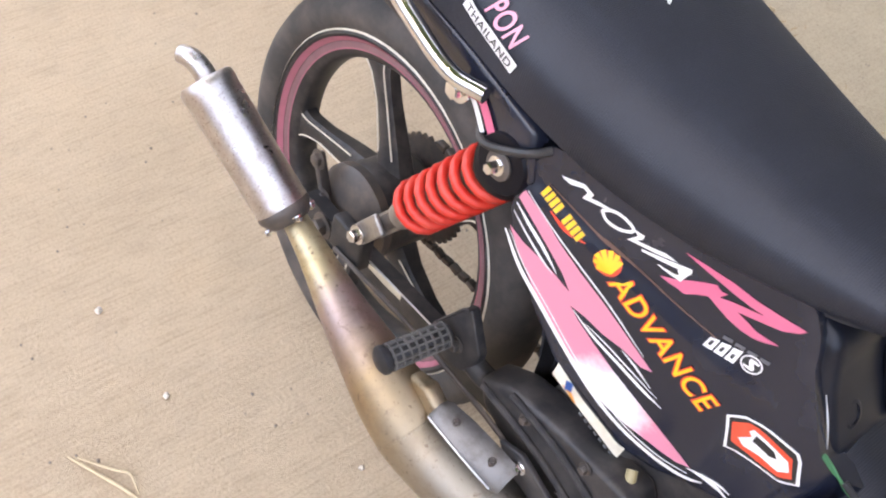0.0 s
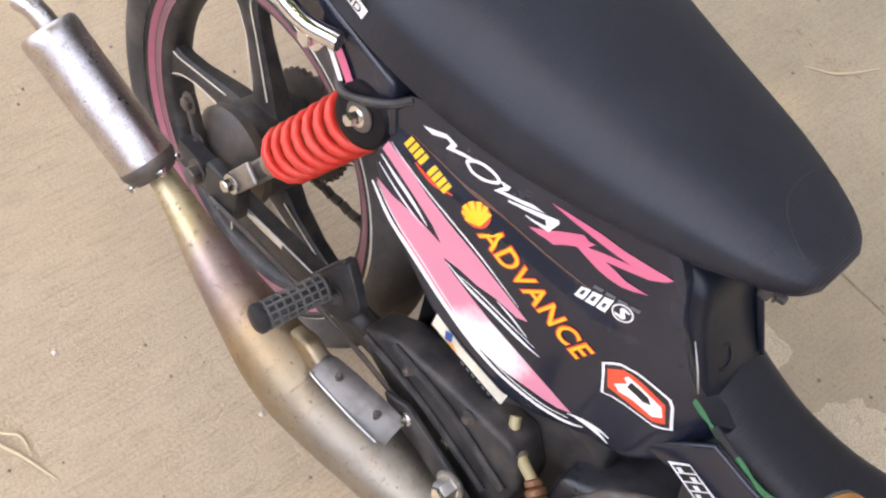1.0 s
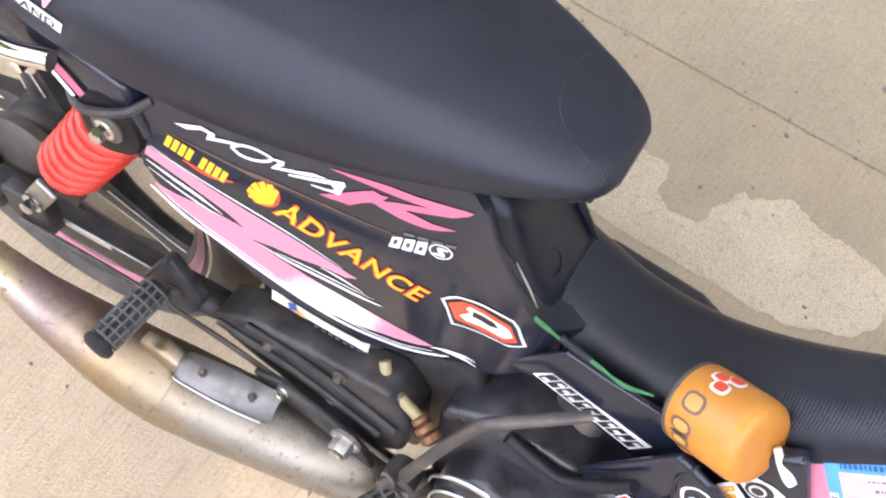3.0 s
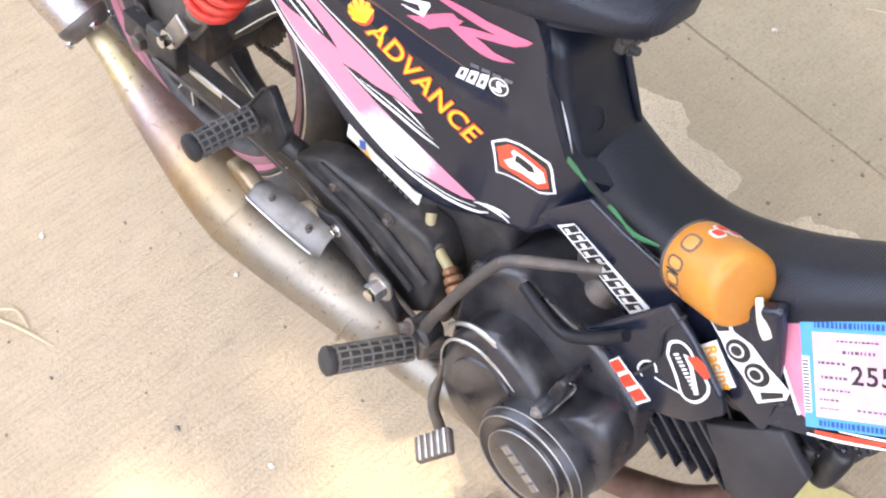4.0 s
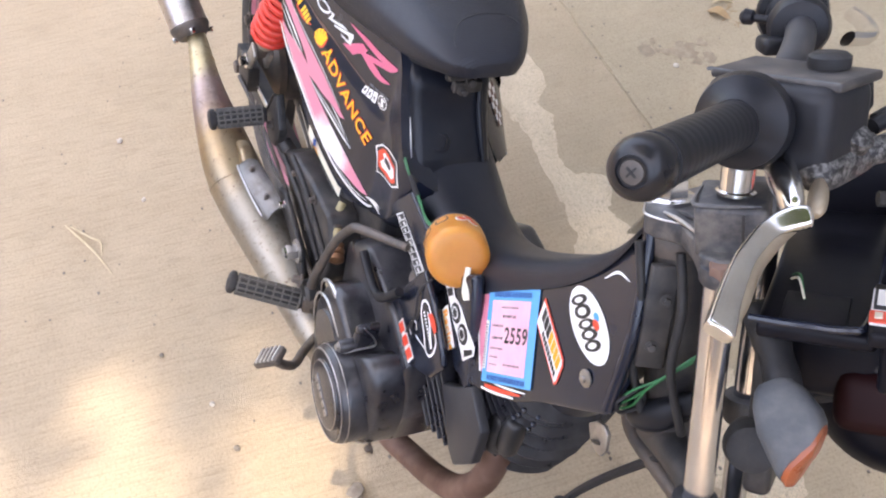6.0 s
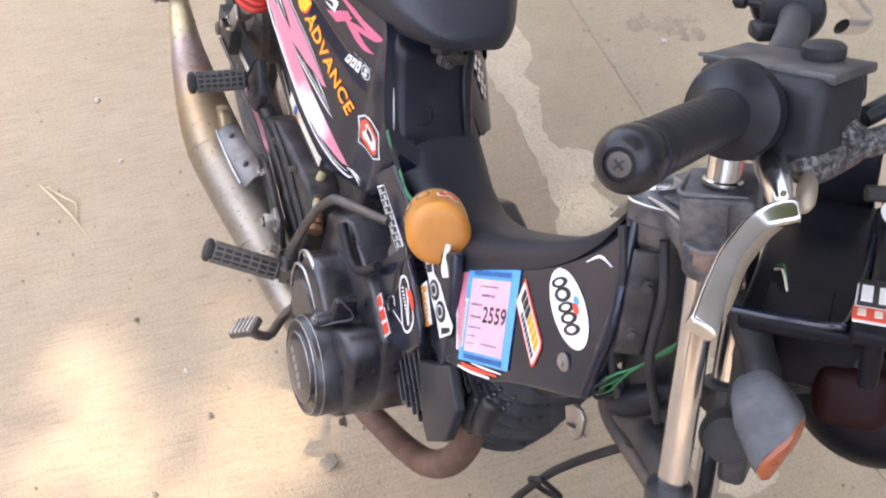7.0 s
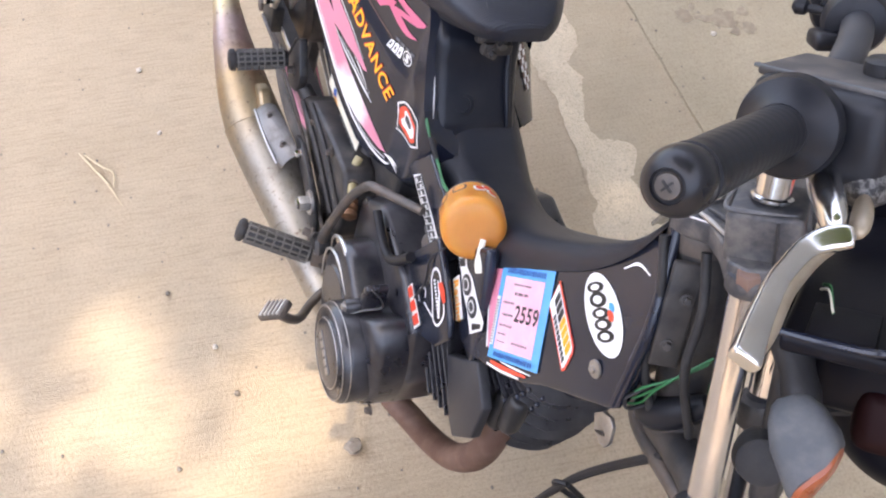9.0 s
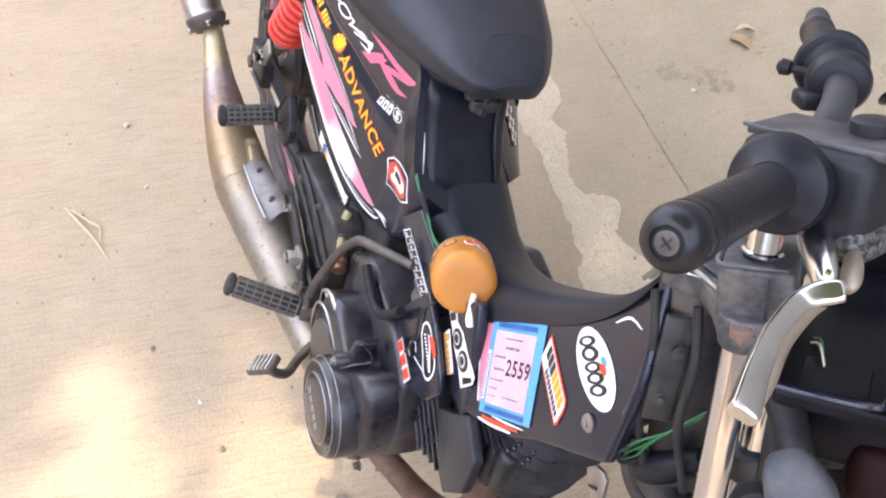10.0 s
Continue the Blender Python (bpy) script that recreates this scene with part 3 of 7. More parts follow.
for line, widths in (([(0.2769, 0.5474), (0.3019, 0.5202), (0.3358, 0.4960), (0.3781, 0.4670), (0.4160, 0.4450), (0.4510, 0.4325), (0.4890, 0.4285), (0.5173, 0.4300), (0.5324, 0.4406)], (0.002, 0.0042, 0.0050, 0.0050, 0.0046, 0.0040, 0.0040, 0.0034, 0.001)),
                     ([(0.2814, 0.5490), (0.3059, 0.5240), (0.3411, 0.5000), (0.3838, 0.4702), (0.4210, 0.4495), (0.4561, 0.4370), (0.4933, 0.4335), (0.5176, 0.4360)], (0.0006, 0.0012, 0.0014, 0.0014, 0.0014, 0.0014, 0.0016, 0.0008)),
                     ([(0.2781, 0.5796), (0.2951, 0.5677), (0.3163, 0.5542), (0.3360, 0.5395)], (0.001, 0.0034, 0.0038, 0.0008)),
                     ([(0.2781, 0.5703), (0.2985, 0.5554), (0.3183, 0.5431), (0.3332, 0.5363)], (0.0006, 0.0020, 0.0022, 0.0006)),
                     ([(0.2828, 0.5968), (0.3281, 0.5731), (0.3875, 0.5466), (0.4350, 0.5215)], (0.0006, 0.0016, 0.0018, 0.0006)),
                     ([(0.3628, 0.5163), (0.3901, 0.5045), (0.4225, 0.4956), (0.4483, 0.4886), (0.4701, 0.4843)], (0.0006, 0.0030, 0.0034, 0.0034, 0.0008)),
                     ([(0.3791, 0.5113), (0.4014, 0.5070), (0.4271, 0.5000), (0.4627, 0.4905)], (0.0006, 0.0016, 0.0018, 0.0006)),
                     ([(0.4164, 0.5125), (0.4334, 0.5060), (0.4532, 0.4960)], (0.0006, 0.0026, 0.0006)),
                     ([(0.5149, 0.4410), (0.5363, 0.4490), (0.5578, 0.4504)], (0.0010, 0.0052, 0.0010)),
                     ([(0.5270, 0.4485), (0.5444, 0.4543), (0.5559, 0.4562)], (0.0008, 0.0030, 0.0008))):
    part("white_stripe", strip(line, widths, side_w, 0.0016), WHITE, cover)
paper = part("paper_sticker", decal([(0.3735, 0.4529), (0.3725, 0.4320), (0.4622, 0.3937), (0.4640, 0.4214)], lambda x, h: side_w(x, h) + 0.001, 0.001), CREAM, cover, "torn cream paper sticker")
part("print_spot", decal([(0.3875, 0.4380), (0.3951, 0.4397), (0.3968, 0.4286), (0.3898, 0.4268)], side_w, 0.0016), DARKBLUE, paper)
part("print_spot", decal([(0.3850, 0.4300), (0.3975, 0.4285), (0.4060, 0.4190), (0.4000, 0.4215)], side_w, 0.0015), TANV, paper)
part("dark_rule", strip([(0.3850, 0.4450), (0.4229, 0.4270), (0.4590, 0.4130)], (0.0006, 0.0022, 0.0016), side_w, 0.0016), BLACKV, paper)
for k in range(7):
    x = 0.412 + 0.0068 * k
    part("print_bar", decal([(x, 0.4165 - 0.42 * (x - 0.408)), (x + 0.004, 0.4150 - 0.42 * (x - 0.408)), (x + 0.004, 0.4120 - 0.42 * (x - 0.408)), (x, 0.4135 - 0.42 * (x - 0.408))], side_w, 0.0016), GREYV, paper)

# orange word along the ridge, outlined
ADV_O, ADV_S, ADV_U = (0.3792, 0.5660), (0.1172, -0.0562), (0.0098, 0.0192)
part("orange_lettering", lettering("ADVANCE", ADV_O, (1, 0), ADV_U, side_w, 0.0020, 0.004, ADV_S), YELLOW, cover, "orange printed lettering with red outline")
part("letter_outline", lettering("ADVANCE", ADV_O, (1, 0), ADV_U, side_w, 0.0016, 0.046, ADV_S), REDV, cover)

# scallop emblem: a fan of ribs
fan = decal([(0.3705 + 0.0125 * math.cos(a), 0.5815 + 0.0115 * math.sin(a)) for a in np.linspace(0, 2 * math.pi, 20, endpoint=False)], side_w, 0.0014)
emblem = part("emblem", fan, REDV, cover, "orange and yellow fan-shaped emblem")
for k in range(7):
    a = radians(40 + 33 * k)
    o = (0.3775, 0.5755)
    tip = (0.3700 + 0.0116 * math.cos(a), 0.5825 + 0.0106 * math.sin(a))
    part("rib", strip([o, ((o[0] + tip[0]) / 2, (o[1] + tip[1]) / 2), tip], (0.0012, 0.0034, 0.0044), side_w, 0.002), YELLOW, emblem)

# small yellow word sticker: plain slanted bars over a red swoosh
for k in range(9):
    if k == 4:
        continue
    u = k / 9
    x, h = 0.2925 + 0.0490 * u, 0.6010 - 0.0190 * u
    part("yellow_bar", decal([(x, h), (x + 0.0038, h - 0.0015), (x + 0.0064, h + 0.0075), (x + 0.0026, h + 0.0090)], side_w, 0.002), YELLOW, cover)
    part("bar_edge", decal([(x - 0.0006, h - 0.0004), (x + 0.0042, h - 0.0023), (x + 0.0071, h + 0.0078), (x + 0.0023, h + 0.0097)], side_w, 0.0016), RUST, cover)
part("red_swoosh", strip([(0.3077, 0.5925), (0.3225, 0.5868), (0.3327, 0.5850), (0.3469, 0.5856)], (0.001, 0.0035, 0.004, 0.001), side_w, 0.0013), REDV, cover)
part("outline_streak", strip([(0.2945, 0.6121), (0.3475, 0.5985), (0.3625, 0.5962), (0.3922, 0.5927), (0.4339, 0.5853), (0.4734, 0.5804)], (0.001, 0.0018, 0.004, 0.002, 0.0016, 0.001), side_w, 0.001), RUST, cover)

# white model graphic: angular strokes, then the large pink flash that ends it
part("white_stroke", decal([(0.3016, 0.6264), (0.3226, 0.6328), (0.3332, 0.6292), (0.3320, 0.6245), (0.3387, 0.6262), (0.3524, 0.6274), (0.3512, 0.6250), (0.3253, 0.6198), (0.3277, 0.6270), (0.3232, 0.6288), (0.3111, 0.6241)], side_w, 0.0018), WHITE, cover)
loop_o = smooth_path([(0.3445, 0.6208), (0.3522, 0.6264), (0.3626, 0.6276), (0.3735, 0.6242), (0.3732, 0.6196), (0.3630, 0.6148), (0.3519, 0.6150), (0.3445, 0.6208)], 5)
part("white_stroke", strip([(float(p[0]), float(p[1])) for p in loop_o], (0.0030,) * len(loop_o), side_w, 0.0018), WHITE, cover)
part("white_stroke", decal([(0.3735, 0.6238), (0.3849, 0.6243), (0.3845, 0.6199), (0.3804, 0.6160), (0.3961, 0.6193), (0.4055, 0.6221), (0.4174, 0.6213), (0.4003, 0.6165), (0.3736, 0.6115), (0.3799, 0.6205)], side_w, 0.0018), WHITE, cover)
part("white_stroke", strip([(0.3876, 0.6108), (0.4086, 0.6156), (0.4299, 0.6213)], (0.002, 0.004, 0.005), side_w, 0.0018), WHITE, cover)
part("white_stroke", strip([(0.4042, 0.6082), (0.4152, 0.6082), (0.4264, 0.6092)], (0.001, 0.0026, 0.004), side_w, 0.0018), WHITE, cover)
part("white_stroke", decal([(0.4195, 0.6155), (0.4305, 0.6217), (0.4265, 0.6081), (0.4178, 0.6078), (0.4225, 0.6120)], side_w, 0.0019), WHITE, cover)
part("pink_flash", decal([(0.4178, 0.6340), (0.4324, 0.6350), (0.4608, 0.6360), (0.4816, 0.6345), (0.5095, 0.6360), (0.5227, 0.6376), (0.5184, 0.6314), (0.5081, 0.6243), (0.4943, 0.6203), (0.4739, 0.6148), (0.4802, 0.6135), (0.4942, 0.6097), (0.5029, 0.6100),
                          (0.5131, 0.6107), (0.5025, 0.6050), (0.4931, 0.6020), (0.4830, 0.6018), (0.4718, 0.6035), (0.4595, 0.6077), (0.4500, 0.6111), (0.4423, 0.6062), (0.4337, 0.5989), (0.4244, 0.5995), (0.4193, 0.5989), (0.4100, 0.6001),
                          (0.4235, 0.6068), (0.4321, 0.6137), (0.4428, 0.6207), (0.4508, 0.6253), (0.4560, 0.6226), (0.4615, 0.6236), (0.4575, 0.6167), (0.4682, 0.6205), (0.4858, 0.6250), (0.4917, 0.6265), (0.4806, 0.6262), (0.4650, 0.6275), (0.4466, 0.6297), (0.4342, 0.6312)], side_w, 0.0015), HOTPINK, cover, "large pink angular flash sticker")

# white word and round mark
for k in range(3):
    x, h = 0.4675 + 0.0094 * k, 0.5697 + 0.0003 * k
    b0 = part("white_bar", decal([(x, h), (x + 0.0078, h + 0.0002), (x + 0.0086, h + 0.0118 + 0.002 * k), (x + 0.0008, h + 0.0092 + 0.002 * k)], side_w, 0.0020), WHITE, cover)
    part("bar_notch", decal([(x + 0.0024, h + 0.003), (x + 0.0052, h + 0.0032), (x + 0.0056, h + 0.0085), (x + 0.0028, h + 0.0075)], side_w, 0.0025), BLACKV, b0)
mark = part("round_mark", decal([(0.5052 + 0.0092 * math.cos(a), 0.5797 + 0.0088 * math.sin(a)) for a in np.linspace(0, 6.283, 20, endpoint=False)], side_w, 0.0016), WHITE, cover)
part("dark_disc", decal([(0.5052 + 0.0078 * math.cos(a), 0.5797 + 0.0074 * math.sin(a)) for a in np.linspace(0, 6.283, 20, endpoint=False)], side_w, 0.0021), BLACKV, mark)
part("white_curl", strip([(0.5105, 0.5835), (0.5040, 0.5838), (0.5055, 0.5795), (0.5072, 0.5760), (0.5000, 0.5758)], (0.002, 0.0034, 0.0040, 0.0034, 0.002), side_w, 0.0026), WHITE, mark)
for k in range(4):
    x = 0.476 + 0.0105 * k
    part("ghost_bar", decal([(x, 0.5845 + 0.10 * (x - 0.476)), (x + 0.008, 0.5855 + 0.10 * (x - 0.476)), (x + 0.008, 0.5895 + 0.10 * (x - 0.476)), (x, 0.5880 + 0.10 * (x - 0.476))], side_w, 0.0012), GREYV, cover)

# shield badge
BOUT = [(0.5139, 0.5232), (0.5266, 0.5357), (0.5411, 0.5418), (0.5756, 0.5490), (0.5810, 0.5448), (0.5912, 0.5226), (0.5777, 0.5114), (0.5546, 0.5038), (0.5362, 0.4977), (0.5269, 0.4926)]
BC = (0.5525, 0.5215)
badge = part("shield_badge", decal(BOUT, side_w, 0.0016), WHITE, cover, "white-edged red and black shield badge")
part("dark_field", decal([(BC[0] + (x - BC[0]) * 0.925, BC[1] + (h - BC[1]) * 0.90) for x, h in BOUT], side_w, 0.0021), BLACKV, badge)
part("red_field", decal([(0.5205, 0.5206), (0.5315, 0.5331), (0.5404, 0.5365), (0.5747, 0.5400), (0.5790, 0.5324), (0.5838, 0.5241), (0.5748, 0.5150), (0.5548, 0.5086), (0.5374, 0.5055), (0.5290, 0.5040)], side_w, 0.0026), REDV, badge)
part("white_mark", decal([(0.5318, 0.5130), (0.5403, 0.5244), (0.5358, 0.5267), (0.5380, 0.5318), (0.5733, 0.5350), (0.5791, 0.5278), (0.5720, 0.5190), (0.5531, 0.5150), (0.5389, 0.5100)], side_w, 0.0031), WHITE, badge)
part("dark_slot", decal([(0.5424, 0.5290), (0.5610, 0.5312), (0.5657, 0.5275), (0.5595, 0.5232), (0.5423, 0.5215)], side_w, 0.0036), BLACKV, badge)


# ---------------------------------------------------------------- seat
SEAT = [  # x, right half width, left half width, lower rim h, top h
    (-0.24, 0.085, 0.085, 0.740, 0.770), (-0.20, 0.115, 0.115, 0.725, 0.792), (-0.05, 0.135, 0.135, 0.705, 0.800), (0.08, 0.146, 0.146, 0.690, 0.785), (0.18, 0.148, 0.150, 0.678, 0.768), (0.26, 0.142, 0.146, 0.660, 0.754),
    (0.34, 0.126, 0.132, 0.646, 0.740), (0.42, 0.110, 0.112, 0.648, 0.728), (0.50, 0.092, 0.084, 0.662, 0.720), (0.545, 0.080, 0.060, 0.673, 0.715), (0.575, 0.068, 0.042, 0.680, 0.709), (0.592, 0.054, 0.027, 0.684, 0.702), (0.600, 0.036, 0.012, 0.687, 0.695)]


def seat_prof(k):
    """Height of the skin from the crown to the rim: a nearly flat top, a soft crease, then the flank."""
    return 1 - 0.10 * (k / 0.6) ** 2 if k < 0.6 else 0.9 * max(0.0, 1 - ((k - 0.6) / 0.4) ** 1.6) ** 0.8


def seat_shell():
    rows = []
    for x, wr, wl, lo, hi in smooth_path(SEAT, 5):
        row = []
        for a in np.linspace(0, 1, 51):
            s = -1 + 2 * a                      # from the right rim over the top to the left rim
            w = wr if s < 0 else wl
            k = abs(s)
            prof = seat_prof(k)
            lat = math.copysign(min(1.0, k * 1.10) ** 0.92, s) if k else 0.0
            row.append((x, lat * w * (0.97 + 0.03 * (1 - prof)), lo + (hi - lo) * prof))
        row = [(x, -wr * 0.90, lo - 0.009), *row, (x, wl * 0.90, lo - 0.009)]
        rows.append(row)
    return grid(rows, cap=True)


seat = part("seat", seat_shell(), SEATV, bike, "long black ribbed vinyl motorcycle seat", True, 60)


def seat_point(x, k):
    """A point of the seat's skin at x; k runs from -1 on the right rim over the top to 1 on the left."""
    wr, wl, lo, hi = (lerp_table([(q[0], q[n]) for q in SEAT], x) for n in (1, 2, 3, 4))
    a = abs(k)
    prof = seat_prof(a)
    return (x, math.copysign(min(1.0, a * 1.10) ** 0.92, k) * (wr if k < 0 else wl) * (0.97 + 0.03 * (1 - prof)), lo + (hi - lo) * prof)


part("front_seam", tube([seat_point(0.594 - 0.058 * (1 - abs((k - 0.12) / 0.92) ** 2.6) , k) for k in np.linspace(-0.80, 0.84, 27)], 0.0007, 6, 1), BLACKV, seat)
part("seat_base", tube([(0.34, -0.105, 0.640), (0.42, -0.090, 0.640), (0.52, -0.066, 0.654), (0.562, -0.040, 0.664), (0.570, -0.005, 0.666), (0.560, 0.022, 0.664), (0.52, 0.045, 0.655), (0.40, 0.090, 0.638)], 0.006, 8), MATTE, seat)
part("seat_ear", plate([(0.578, 0.690), (0.597, 0.690), (0.599, 0.683), (0.590, 0.675), (0.580, 0.678)], 0.008, 0.016, 0.002), MATTE, seat, "torn rubber ear of the seat cover")
part("seat_bracket", add_to(block((0.010, 0.034, 0.014), Matrix.Translation((0.572, -0.02, 0.648)), 0.002), bolt((0.578, -0.028, 0.646), (1, 0, 0.2), 0.004)), FRAMEB, seat)


def seat_w(x, h):
    """The seat's right flank, for stickers."""
    wr = lerp_table([(s[0], s[1]) for s in SEAT], x)
    lo, hi = lerp_table([(s[0], s[3]) for s in SEAT], x), lerp_table([(s[0], s[4]) for s in SEAT], x)
    p = max(0.001, min(0.999, (h - lo) / (hi - lo)))
    k = 0.6 * math.sqrt((1 - p) / 0.10) if p > 0.9 else 0.6 + 0.4 * (1 - (p / 0.9) ** 1.25) ** 0.625
    return -min(1.0, k * 1.10) ** 0.92 * wr


plate_t = part("country_sticker", decal([(0.160, 0.7055), (0.1640, 0.7160), (0.232, 0.6925), (0.228, 0.6820)], seat_w, 0.0030, 0.005), WHITE, seat, "white sticker with black lettering")
part("black_lettering", lettering("THAILAND", (0.1655, 0.7062), (1, 0), (0.0024, 0.0070), seat_w, 0.0056, 0.012, (0.0590, -0.0204)), BLACKV, plate_t)
part("pink_lettering", lettering("PON", (0.182, 0.7150), (0.0178, -0.0066), (0.0085, 0.0155), seat_w, 0.003, 0.02), PINK, seat, "pink lettering on the seat flank")


def on_seat(x, y, off=0.0014):
    """A point on the top of the seat."""
    wr, wl, lo, hi = (lerp_table([(q[0], q[n]) for q in SEAT], x) for n in (1, 2, 3, 4))
    k = min(1.0, abs(y) / (wr if y < 0 else wl)) ** (1 / 0.92) / 1.10
    return (x, y, lo + (hi - lo) * seat_prof(k) + off)


def seat_print(line, width, off=0.0014):
    """A printed stroke that closes on itself, in x and y on the seat's top."""
    rows = []
    for i, p in enumerate(line):
        d = line[(i + 1) % len(line)] - line[i - 1]
        d = Vector((-d.y, d.x)).normalized() * width / 2
        rows.append([on_seat(p.x + s * d.x, p.y + s * d.y, off) for s in (1, 0, -1)])
    return grid(rows, close_u=True)


EMB = Vector((0.195, -0.015))
part("yellow_ring", seat_print([EMB + Vector((math.cos(a), math.sin(a))) * (0.0455 + 0.0012 * math.sin(9 * a)) for a in np.linspace(0, 6.2832, 96, endpoint=False)], 0.010), YELLOWP, seat, "yellow printed ring on the seat top")
part("pale_disc", seat_print([EMB + Vector((math.cos(a), math.sin(a))) * 0.018 for a in np.linspace(0, 6.2832, 64, endpoint=False)], 0.034), SIGNALP, seat, "pale grey printed disc")
fringe = []
for k in range(17):
    a, da = 6.2832 * k / 17, 6.2832 / 17
    tall = 0.073 + 0.005 * math.sin(k * 2.4)
    fringe += [(a, 0.0555), (a + 0.28 * da, 0.062), (a + 0.50 * da, 0.5 * (0.062 + tall)), (a + 0.42 * da, tall), (a + 0.80 * da, 0.066), (a + 0.96 * da, 0.058)]
ring_pts = [(EMB.x + r * math.cos(a), EMB.y + r * math.sin(a)) for a, r in fringe]
part("white_fringe", seat_print([Vector((float(p[0]), float(p[1]))) for p in smooth_path([*ring_pts, ring_pts[0]], 4)[:-1]], 0.0022), SIGNALP, seat, "white printed flame outline")

# tail cowl with its pink and white stripe, and the chrome grab rail
def tail_w(x, h):
    return -0.142 + 0.02 * max(0, x - 0.2)


tail = part("tail_cowl", plate([(-0.22, 0.735), (0.05, 0.685), (0.18, 0.668), (0.268, 0.650), (0.285, 0.60), (0.24, 0.592), (0.205, 0.612), (0.185, 0.625), (0.05, 0.640), (-0.20, 0.70)], -0.140, 0.140, 0.006), GLOSS, bike, "black tail cowl under the seat")
part("white_stripe", strip([(0.188, 0.640), (0.203, 0.628), (0.218, 0.612)], (0.006, 0.006, 0.006), tail_w, 0.0016), WHITE, tail)
part("pink_stripe", strip([(0.198, 0.6445), (0.212, 0.634), (0.229, 0.617)], (0.009, 0.010, 0.010), tail_w, 0.0016), HOTPINK, tail)
rail = part("grab_rail", tube([(0.215, -0.150, 0.652), (0.178, -0.160, 0.652), (0.13, -0.168, 0.672), (0.05, -0.172, 0.705), (-0.12, -0.165, 0.745), (-0.24, -0.11, 0.765), (-0.27, 0.0, 0.77), (-0.24, 0.11, 0.765), (-0.12, 0.165, 0.745), (0.05, 0.172, 0.705), (0.18, 0.15, 0.66)], 0.0082, 14), CHROME, bike, "chrome grab rail")
part("mount_bolt", bolt((0.187, -0.152, 0.640), (0, -1, 0), 0.009, 0.008), CHROME, rail)

# rear mudguard between the side covers
part("rear_mudguard", grid([[(0.0 + r * math.cos(a), w, 0.282 + r * math.sin(a)) for a in np.linspace(radians(-12), radians(150), 40)] for r, w in ((0.335, -0.062), (0.352, -0.055), (0.358, 0.0), (0.352, 0.055), (0.335, 0.062))]), MATTE, bike, "dusty black rear mudguard")
part("mudguard_flap", grid([[(0.302 + 0.02 * math.sin(3 * t) + 0.03 * (1 - t), w, 0.26 + 0.26 * t) for t in np.linspace(0, 1, 12)] for w in (-0.085, -0.055, 0.0, 0.055)]), RUBBER, bike)


